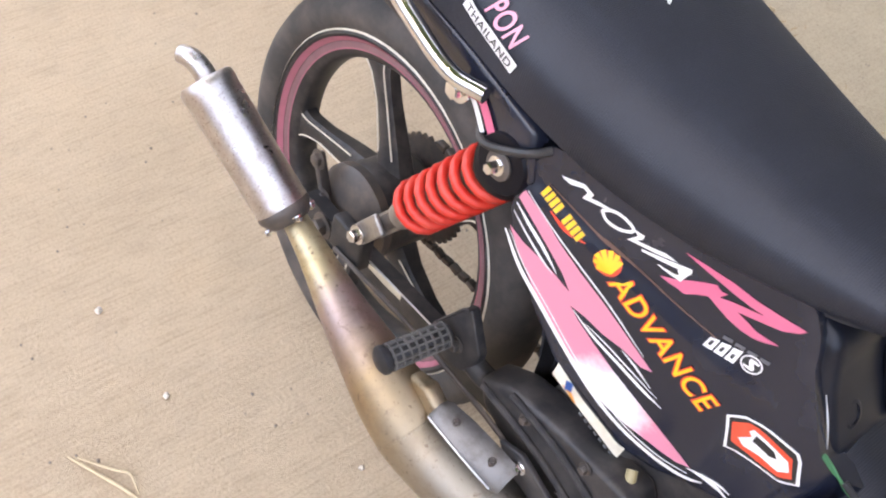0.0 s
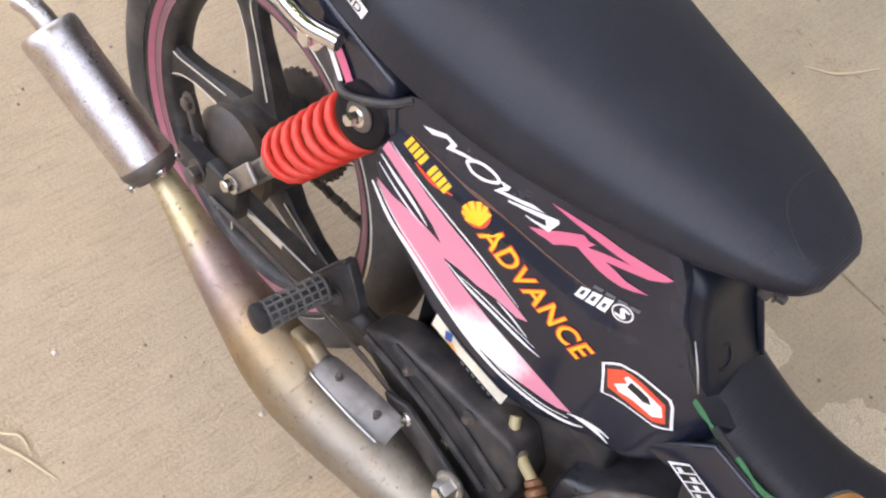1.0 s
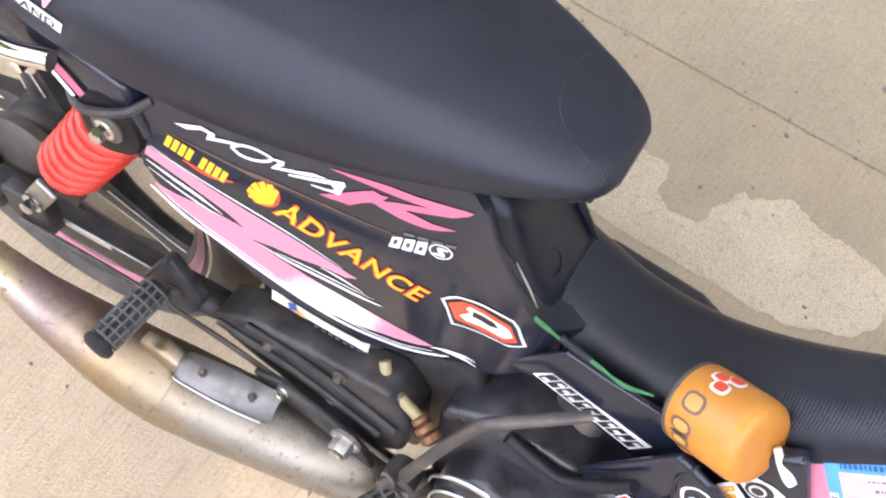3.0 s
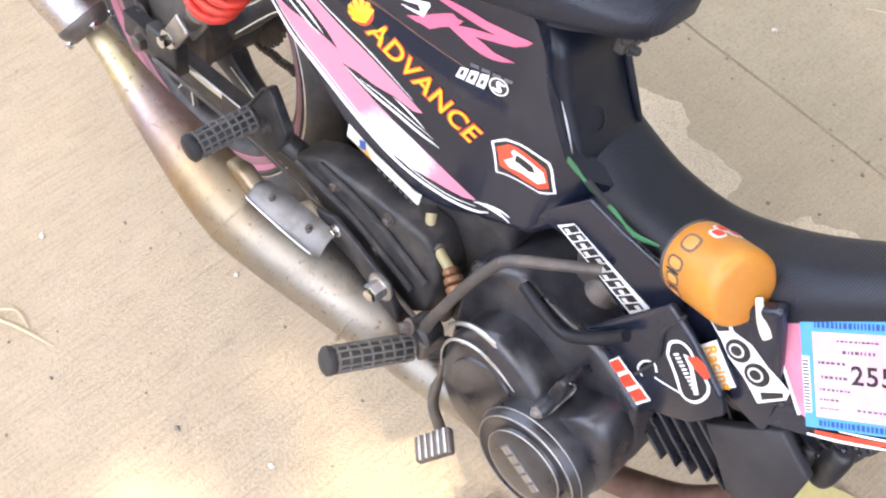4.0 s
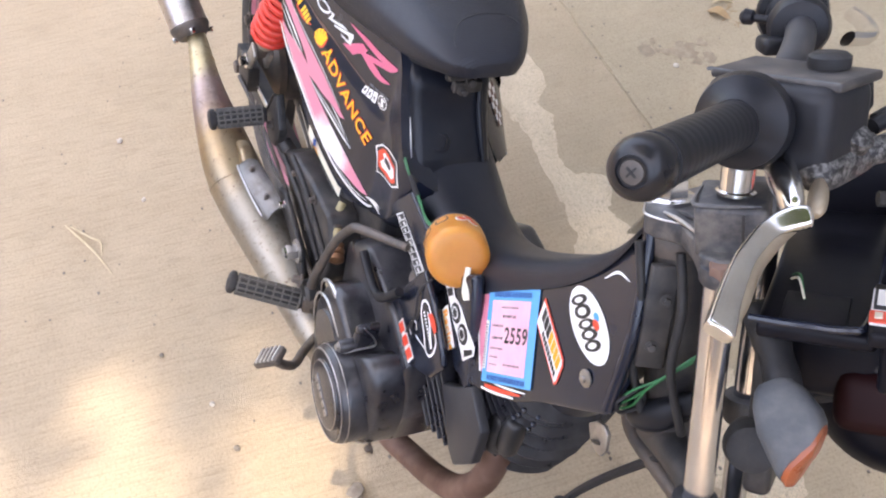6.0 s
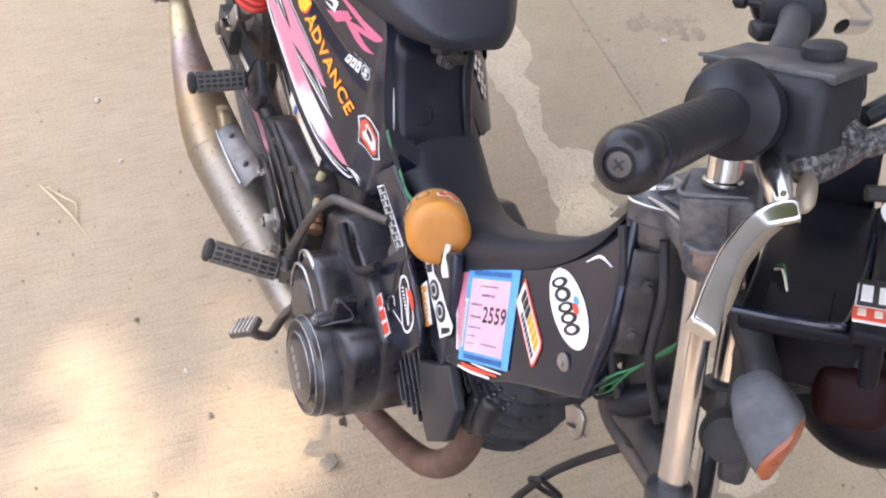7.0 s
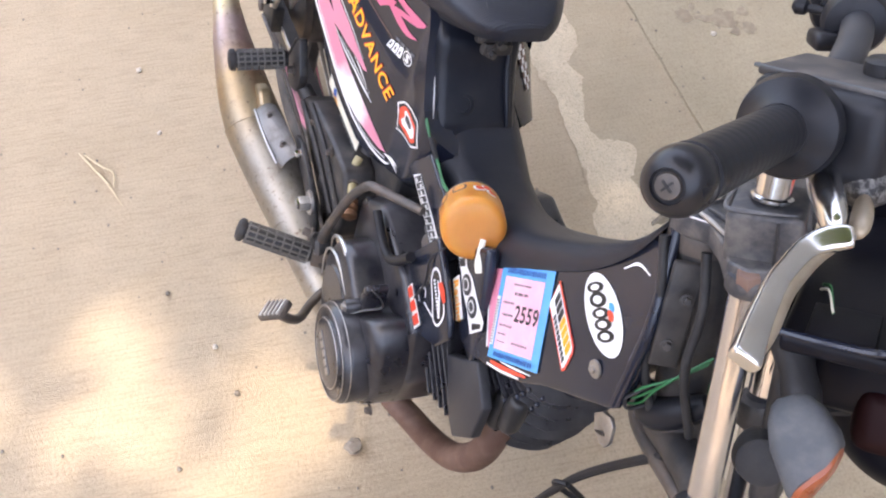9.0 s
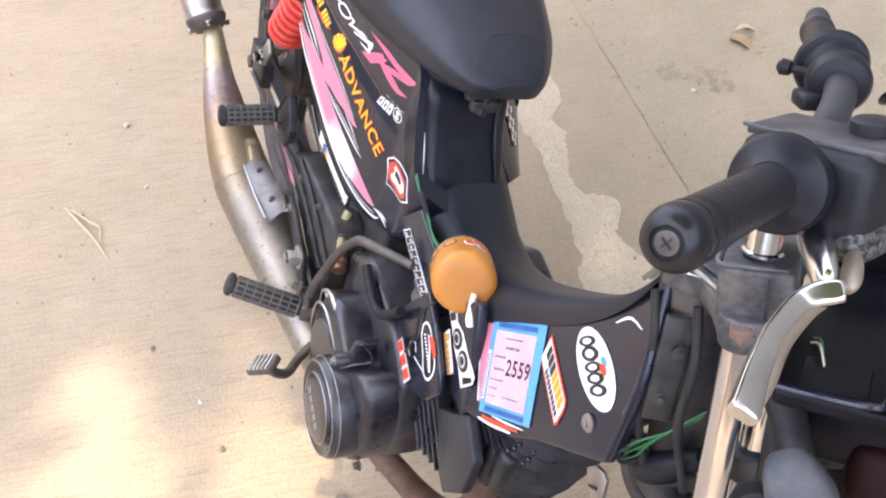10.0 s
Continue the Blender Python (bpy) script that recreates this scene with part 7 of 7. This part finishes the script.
stick = part("cowl_sticker", tilted((0.030, 0.052, 0.001), (0.137, -0.068, -0.0185), (1, 0.06, 0), (0, 0, 1), 0), WHITE, cowl, "white-edged dark and red sticker with bars")
part("dark_field", tilted((0.029, 0.031, 0.001), (0.137, -0.058, -0.0178), (1, 0.06, 0), (0, 0, 1), 0), BLACKV, stick)
part("red_field", tilted((0.029, 0.016, 0.001), (0.137, -0.0845, -0.0178), (1, 0.06, 0), (0, 0, 1), 0), REDV, stick)
for k in range(3):
    part("white_bar", tilted((0.0065, 0.022, 0.001), (0.1275 + 0.010 * k, -0.058, -0.0170), (1, 0.06, 0), (0, 0, 1), 0), WHITE, stick)
    part("pale_bar", tilted((0.0045, 0.008, 0.001), (0.1275 + 0.009 * k, -0.0845, -0.0170), (1, 0.06, 0), (0, 0, 1), 0), CREAM, stick)
part("sticker_bed", tilted((0.040, 0.075, 0.010), (0.142, -0.066, -0.0245), (1, 0.06, 0), (0, 0, 1), 0.003), COWLD, cowl)
dial = part("round_sticker", lathe([(0.056, -0.006), (0.058, 0.0), (0.052, 0.001), (0.0505, 0.0012), (0.001, 0.0012)], (0.178, 0.088, -0.018), (0.05, 0, 1), 48), WHITE, cowl, "round red sticker with a white border")
part("red_disc", lathe([(0.0505, 0.0), (0.0500, 0.0016), (0.001, 0.0016)], (0.178, 0.088, -0.0172), (0.05, 0, 1), 48), REDV, dial)
for k in range(24):
    a = 2 * math.pi * k / 24
    part("white_tick", tilted((0.007, 0.0011, 0.0008), (0.178 + 0.046 * math.cos(a), 0.088 + 0.046 * math.sin(a), -0.0148 - 0.0023 * math.cos(a)), (math.cos(a), math.sin(a), 0), (0, 0, 1), 0), WHITE, dial)
part("dial_bowl", lathe([(0.058, 0.0), (0.060, -0.006), (0.057, -0.05), (0.045, -0.075), (0.01, -0.08)], (0.178, 0.088, -0.019), (0.05, 0, 1), 40), COWLD, cowl)
for s in (-1, 1):
    part("lamp_wire", tube([(0.066, -0.006 + 0.004 * s, -0.034), (0.073, -0.022 + 0.003 * s, -0.027), (0.080, -0.044, -0.032)], 0.0009, 6), CREAM if s < 0 else GREENW, steering)
part("red_shade", tilted((0.05, 0.07, 0.045), (0.125, 0.00, -0.118), (1, 0.1, 0), (0, 0.3, 1), 0.012), REDLENS, steering, "dark red lamp shade")
part("cowl_lower", lathe([(0.02, -0.045), (0.055, -0.040), (0.068, -0.02), (0.071, 0.0), (0.066, 0.020), (0.050, 0.036), (0.02, 0.045)], (0.140, 0.100, -0.165), (0.35, -0.2, 0.9), 40), COWLD, steering, "black rounded cowl bowl")
part("cowl_post", tilted((0.02, 0.035, 0.14), (0.060, -0.030, -0.12), (1, 0, 0), (0.1, 0.1, 1), 0.006), FRAMEB, steering)
# turn signal: grey shell on a rubber stalk, orange lens on its far end
SO, SX = Vector((0.088, -0.088, -0.107)), Vector((0.55, -0.42, -0.72)).normalized()
SY = (Vector((1, 0, 0.1)) - SX * SX.dot(Vector((1, 0, 0.1)))).normalized()
SZ = SX.cross(SY)


def signal_ring(t, a, b):
    out = []
    for q in np.linspace(0, 6.2832, 28, endpoint=False):
        c, s_ = math.cos(q), math.sin(q)
        out.append(SO + SX * (t - max(0.0, t + 0.008) / 0.02 * 0.55 * a * c) + SY * (a * math.copysign(abs(c) ** 0.62, c)) + SZ * (b * math.copysign(abs(s_) ** 0.62, s_)))
    return out


sig = part("turn_signal", grid([signal_ring(t, a, b) for t, a, b in ((-0.036, 0.008, 0.007), (-0.033, 0.0125, 0.010), (-0.024, 0.0175, 0.0145), (-0.008, 0.0215, 0.018), (0.010, 0.0210, 0.0185), (0.013, 0.0200, 0.0176))], close_v=True, cap=True), SIGNAL, steering, "grey dusty turn signal")
part("lens", grid([signal_ring(t, a, b) for t, a, b in ((0.0125, 0.0197, 0.0173), (0.0165, 0.0188, 0.0164), (0.0190, 0.0150, 0.0130), (0.0200, 0.009, 0.0075))], close_v=True, cap=True), LENS, sig, "orange ribbed lens")
part("signal_screw", bolt(SO - SX * 0.016 + SY * 0.012 - SZ * 0.0195, SO - SX * 0.016 + SY * 0.012 - SZ * 0.03 - SO, 0.0025, 0.002), STEEL, sig)
part("signal_stalk", tube([(0.050, -0.024, -0.056), (0.060, -0.042, -0.064), (0.068, -0.056, -0.073), (0.074, -0.066, -0.082), (0.080, -0.075, -0.090)], [0.0130, 0.0135, 0.0115, 0.0125, 0.0100], 18), RUBBER, steering, "black rubber signal stalk")
part("stalk_bolt", bolt((0.082, -0.030, -0.058), (0.2, -0.3, 0.9), 0.007, 0.005), STEEL, steering)
part("horn", lathe([(0.012, 0), (0.018, 0.004), (0.020, 0.016), (0.017, 0.026), (0.008, 0.028)], (0.052, -0.038, -0.150), (0.2, -0.9, 0.2), 24), RUBBER, steering, "black horn")

# front wheel and mudguard
WZ, WX = -0.616, 0.025
front_wheel = wheel("front_wheel", pose(WX, YC, WZ) @ Matrix.Diagonal((1.07, 0.62, 1.07, 1)), steering, "black five-spoke front wheel")
for s in (-1, 1):
    part("rim_lip", tube([(0.2275 * math.cos(a), 0.034 * s, 0.2275 * math.sin(a)) for a in np.linspace(0, 6.2832, 73)], 0.0034, 8, 1), BAREALU, front_wheel, "bright worn rim lip")


def guard_grid(a0, a1, n, prof, grow=0.0):
    """A band of the mudguard between two angles; its tail end narrows to a round tip."""
    rows = []
    for a in np.linspace(radians(a0), radians(a1), n):
        k = max(0.0, (math.degrees(a) - 138) / 24)
        wid = 0.051 * max(0.12, math.sqrt(max(0.0, 1 - k ** 2.6)))
        dip = 0.016 * k ** 3
        rows.append([(WX + (r + grow - dip) * math.cos(a), YC + y * wid, WZ + (r + grow - dip) * math.sin(a)) for r, y in prof])
    return grid(rows)


GUARD = ((0.294, -1.0), (0.306, -0.985), (0.315, -0.84), (0.322, -0.45), (0.325, 0), (0.322, 0.45), (0.315, 0.84), (0.306, 0.985), (0.294, 1.0))
guard = part("front_mudguard", guard_grid(15, 161.5, 60, GUARD), GUARDM, steering, "dusty black front mudguard")
side = part("guard_side", guard_grid(58, 106, 24, ((0.235, -1.08), (0.262, -1.10), (0.292, -1.08), *GUARD[1:4], (0.3255, -0.1)), 0.0022), GLOSS, guard, "glossy black mudguard side plate")
part("side_crease", tube([(WX + 0.312 * math.cos(a), YC - 0.0485 - 0.002 * math.sin(9 * a), WZ + 0.312 * math.sin(a)) for a in np.linspace(radians(60), radians(105), 12)], [0.0008, *[0.0018] * 10, 0.0008], 8, 2), GLOSS, side)
part("guard_bracket", tube([(0.026, -0.092, -0.196), (-0.012, -0.088, -0.212), (-0.046, -0.080, -0.250), (-0.062, -0.076, -0.31), (-0.062, -0.074, -0.40)], [0.006, 0.006, 0.0085, 0.0085, 0.008], 12), RUBBER, guard, "black rubber-covered cable stay")

# cables
def cable(name, pts, r, mat=RUBBER, label=""):
    return part(name, tube(pts, r, 8, 6), mat, bike, label)


brake_line = cable("brake_hose", [(1.060, -0.040, 0.655), (1.035, -0.045, 0.604), (1.002, -0.045, 0.522), (0.982, -0.045, 0.457), (0.964, -0.045, 0.36), (0.972, -0.040, 0.28), (1.0, -0.03, 0.22)], 0.0042, RUBBER, "black brake hose")
part("cable_clip", tube([(0.990, -0.050, 0.474), (0.980, -0.054, 0.462), (0.976, -0.044, 0.444), (0.990, -0.030, 0.440), (1.002, -0.030, 0.456), (0.990, -0.050, 0.474)], 0.0028, 8), RUBBER, brake_line)
for k in range(3):
    o = 0.010 * (k - 1)
    cable("green_wire", [(1.000, -0.078, 0.652), (1.008, -0.080 - o * 0.2, 0.660 + o * 0.6), (1.016, -0.078 - o * 0.4, 0.678 + o * 1.1), (1.022, -0.070 + o * 0.4, 0.702 + o * 0.4), (1.025, -0.048, 0.728 - o * 0.4)], 0.0010, GREENW, "green insulated wire")
part("wire_tie", tube([(1.013, -0.090, 0.672), (1.017, -0.084, 0.662), (1.018, -0.066, 0.668), (1.014, -0.072, 0.684), (1.013, -0.090, 0.672)], 0.0016, 8), RUBBER, bike, "black cable tie round the wires")
cable("control_cable", [(1.06, 0.0, 0.91), (1.10, 0.03, 0.87), (1.10, 0.02, 0.78), (1.06, 0.0, 0.70)], 0.0045)
cable("control_cable", [(1.03, 0.06, 0.90), (1.09, 0.09, 0.88), (1.11, 0.08, 0.78), (1.05, 0.03, 0.68)], 0.0045)
cable("brake_hose", [(1.05, -0.01, 0.905), (1.09, 0.06, 0.925), (1.13, 0.10, 0.90), (1.14, 0.10, 0.80)], 0.005)
part("head_gusset", tube([(0.979, -0.035, 0.628), (0.999, -0.035, 0.598), (1.08, -0.051, 0.625)], [0.006, 0.0075, 0.0075], 10), STEEL, bike, "dusty brown frame gusset")
part("wire_boot", tube([(1.000, -0.050, 0.665), (1.014, -0.058, 0.650), (1.030, -0.056, 0.668), (1.044, -0.045, 0.700)], [0.008, 0.012, 0.013, 0.008], 14), COWLB, bike, "dark rubber wire boot")
lug = part("frame_lug", plate([(0.980, 0.590), (0.986, 0.602), (0.996, 0.608), (1.004, 0.605), (1.010, 0.589), (1.008, 0.580), (1.001, 0.576), (0.990, 0.579)], -0.066, -0.062, 0.001), DULLALU, bike, "grey steel lug with a slot")
part("lug_hole", tube([(0.993, -0.0662, 0.5815), (0.997, -0.0664, 0.5855), (1.001, -0.0662, 0.5895)], [0.0024, 0.0030, 0.0024], 10, 2, 0.4), BLACKV, lug)
part("side_stand", tube([(0.50, 0.10, 0.28), (0.54, 0.16, 0.20), (0.58, 0.24, 0.07)], [0.010, 0.010, 0.010], 10), FRAMEB, bike)
part("stand_foot", block((0.05, 0.03, 0.008), Matrix.Translation((0.582, 0.245, 0.072)), 0.002), FRAMEB, bike)


# ---------------------------------------------------------------- loose things on the ground
def stone(name, at, r, mat, label, seed):
    bm = bmesh.new()
    bmesh.ops.create_icosphere(bm, subdivisions=2, radius=r)
    for v in bm.verts:
        v.co += v.co.normalized() * r * 0.45 * noise.noise(v.co * (1.3 / r) + Vector((seed, 0, 0)))
        v.co.z *= 0.7
    low = min(v.co.z for v in bm.verts)
    bm.transform(Matrix.Translation((at[0], at[1], -low - r * 0.06)))
    ob = part(name, bm, mat, None, "", True, 35)
    return tagged(ob, label, "stone", "stones on the concrete")


stone("stone", (0.669, -0.077), 0.013, STONE, "grey lump of gravel lying on the concrete", 1)
for k, (x, y, r) in enumerate(((-0.078, -0.263, 0.0045), (0.300, -0.301, 0.0045), (0.429, -0.243, 0.0045), (0.523, -0.225, 0.005), (-0.267, -0.278, 0.006), (0.90, -0.06, 0.005), (0.18, -0.10, 0.004), (0.62, -0.33, 0.004), (0.02, 0.86, 0.006), (0.82, 0.80, 0.006), (0.47, 0.79, 0.005))):
    stone("pebble", (x, y), r, PALESTONE if k % 2 == 0 else STONE, "pale pebble on the concrete" if k % 2 == 0 else "brown pebble on the concrete", k + 3)

rng = random.Random(4)
bm = bmesh.new()
for _ in range(1000):
    x, y = rng.uniform(-1.3, 1.7), rng.uniform(-1.2, 1.7)
    if y > 0.45 and rng.random() < 0.4:
        y = joint_y(x) + rng.gauss(0, 0.04)
    r = rng.choice((0.0008, 0.0010, 0.0012, 0.0016, 0.0022, 0.0028))
    g = bmesh.ops.create_icosphere(bm, subdivisions=1, radius=r, matrix=Matrix.Translation((x, y, r * 0.55)) @ Matrix.Diagonal((rng.uniform(0.8, 1.6), 1, 0.8, 1)))
tagged(part("grit", bm, STONE, None, "", False), "scattered grit and sand grains on the concrete", "grit", kind="stuff")


def straw(pts, r, label):
    ob = part("straw", tube([(x, y, z + r) for x, y, z in pts], [r * 0.6, *[r] * (len(pts) - 2), r * 0.4], 6, 5), STRAW, None)
    return tagged(ob, label, "straw", "straws on the concrete")


straw([(-0.075, -0.415, 0), (-0.03, -0.395, 0.004), (0.02, -0.372, 0.003), (0.082, -0.351, 0)], 0.0022, "pale dry plant stem on the concrete")
straw([(-0.065, -0.405, 0.003), (-0.02, -0.375, 0.006), (0.0, -0.358, 0.004), (0.032, -0.361, 0.001)], 0.0020, "pale forked dry plant stem on the concrete")
straw([(0.762, -0.172, 0), (0.791, -0.133, 0.001), (0.826, -0.092, 0)], 0.0027, "pale straight dry stem on the concrete")
straw([(0.28, 0.98, 0), (0.33, 1.01, 0.003), (0.37, 1.08, 0)], 0.002, "thin dry twig on the concrete")
straw([(0.55, 0.93, 0), (0.62, 0.97, 0.003), (0.66, 1.06, 0)], 0.002, "thin dry twig on the concrete")


def fallen_leaf(at, along, width, mat, label):
    """A curled dry leaf from tip to stem."""
    a, d = Vector((*at, 0)), Vector((*along, 0))
    s = Vector((-d.y, d.x, 0)).normalized()
    rows = []
    for t in np.linspace(0, 1, 9):
        w = width * math.sin(math.pi * min(0.985, t ** 0.75 + 0.015)) * (1 + 0.15 * math.sin(9 * t))
        rows.append([a + d * t + s * (w * k) + Vector((0, 0, 0.002 + 0.010 * abs(k) * math.sin(math.pi * t) + 0.004 * math.sin(5 * t))) for k in (-1, -0.5, 0, 0.5, 1)])
    return tagged(part("dry_leaf", grid(rows), mat, None), label, "leaf")


fallen_leaf((0.925, 0.185), (0.10, 0.072), 0.030, DRYLEAF, "yellowed dry leaf lying on the concrete")
fallen_leaf((-0.115, 1.020), (0.055, 0.03), 0.014, BROWNLEAF, "curled brown leaf beside the joint line")
fallen_leaf((-0.135, 1.045), (0.02, 0.05), 0.008, STRAW, "small pale dry leaf scrap")
bm = flat_blob([(-0.04, 0.845), (-0.015, 0.86), (0.012, 0.895), (0.004, 0.93), (-0.022, 0.925), (-0.05, 0.90), (-0.045, 0.87)], 0.0020, 0.022, 5.0)
for x, y, r, seed in ((-0.055, 0.83, 0.014, 2.0), (0.028, 0.94, 0.012, 3.0), (-0.02, 0.95, 0.010, 7.0), (0.03, 0.905, 0.009, 11.0), (-0.075, 0.855, 0.008, 13.0)):
    add_to(bm, flat_blob([(x + r * math.cos(q) * 1.5, y + r * math.sin(q)) for q in np.linspace(0, 5.3, 6)], 0.0020, 0.012, seed))
tagged(part("stain", bm, STAIN, None), "dark ragged stain on the concrete", "stain", kind="structure")
rng = random.Random(9)
bm = bmesh.new()
for _ in range(110):
    x = rng.choice((-0.42, -0.12, 0.28, 0.55)) + rng.gauss(0, 0.05)
    y = 1.05 - 0.10 * x + rng.gauss(0, 0.016)
    q, ln = rng.uniform(0, 3.14), rng.uniform(0.004, 0.016)
    add_to(bm, tube([(x, y, 0.002), (x + ln * math.cos(q), y + ln * math.sin(q), 0.003 + 0.1 * ln)], rng.uniform(0.0004, 0.0010), 4, 2))
tagged(part("litter", bm, BROWNLEAF, None), "dry leaf litter scattered along a crack", "litter", kind="stuff")

# ---------------------------------------------------------------- the tree overhead that shades the place
tree = new("tree")
tree.location = (2.6, -3.0, 0)
tagged(tree, "broad leafy tree whose crown shades the parked motorcycle", "tree")
part("trunk", tube([(0, 0, -0.1), (0.03, 0.05, 0.8), (-0.05, 0.15, 2.0), (-0.10, 0.35, 3.4)], [0.24, 0.19, 0.16, 0.13], 14), BARK, tree)
for pts in ([(-0.10, 0.35, 3.3), (-0.3, 0.8, 5.0), (-0.6, 1.3, 6.6), (-0.9, 1.7, 7.8)], [(-0.08, 0.33, 3.2), (-0.9, 0.3, 5.0), (-2.4, 0.6, 6.6), (-4.2, 1.0, 7.6)], [(-0.10, 0.35, 3.4), (0.3, 1.2, 5.0), (0.3, 2.6, 6.8), (0.1, 4.6, 7.8)]):
    part("limb", tube(pts, [0.09, 0.07, 0.045, 0.02], 10), BARK, tree)
rng = np.random.RandomState(11)
GAPS = [(0.638, -0.28, 0.045), (0.775, -0.26, 0.040), (0.847, -0.33, 0.034), (0.507, -0.377, 0.034), (0.687, -0.363, 0.034), (0.546, -0.185, 0.040), (0.552, -0.085, 0.032), (0.607, -0.150, 0.036), (0.302, -0.152, 0.034), (0.425, -0.149, 0.026), (0.56, -0.44, 0.030), (0.43, -0.406, 0.026), (0.690, -0.190, 0.028), (0.600, -0.085, 0.030)]
for _ in range(16):
    GAPS.append((0.30 + 0.55 * rng.rand(), -0.62 + 0.52 * rng.rand(), 0.004 + 0.014 * rng.rand()))
verts, faces = [], []
for _ in range(N_LEAF):
    r, q = 4.3 * math.sqrt(rng.rand()), 6.2832 * rng.rand()
    x, y, z = 0.45 + r * math.cos(q), -0.05 + r * math.sin(q), 7.4 + 1.3 * rng.rand() + 0.3 * math.sin(3 * q)
    gx, gy = x + SUN_DX * z, y + SUN_DY * z
    if any((gx - a) ** 2 + (gy - b) ** 2 < (g + 0.045) ** 2 for a, b, g in GAPS):
        continue
    a, tilt = 6.2832 * rng.rand(), 0.5 * (rng.rand() - 0.5)
    ln, wd = 0.085 + 0.06 * rng.rand(), 0.032 + 0.02 * rng.rand()
    d, s = Vector((math.cos(a), math.sin(a), tilt)), Vector((-math.sin(a), math.cos(a), 0.6 * (rng.rand() - 0.5)))
    c = Vector((x - 2.6, y + 3.0, z))
    n = len(verts)
    verts += [c - d * ln, c - d * ln * 0.2 + s * wd, c + d * ln, c - d * ln * 0.2 - s * wd]
    faces += [(n, n + 1, n + 2), (n, n + 2, n + 3)]
me = bpy.data.meshes.new("crown")
me.from_pydata([tuple(v) for v in verts], [], faces)
me.materials.append(LEAFM)
crown = new("crown", me)
crown.parent = tree


# ---------------------------------------------------------------- walls added out of view to block sky light and darken reflections
for name, size, at in (("wall_north", (24.0, 0.2, 4.0), (0.6, 2.6, 2.0)), ("wall_south", (24.0, 0.2, 2.8), (0.6, -5.6, 1.4)), ("wall_west", (0.2, 8.0, 1.8), (-12.0, -1.5, 0.9)), ("wall_east", (0.2, 8.0, 2.8), (7.6, -1.5, 1.4))):
    tagged(part(name, block(size, Matrix.Translation(at), 0.01), ADDEDWALL, None), "added unseen wall that blocks sky light and darkens reflections", "wall", kind="structure")
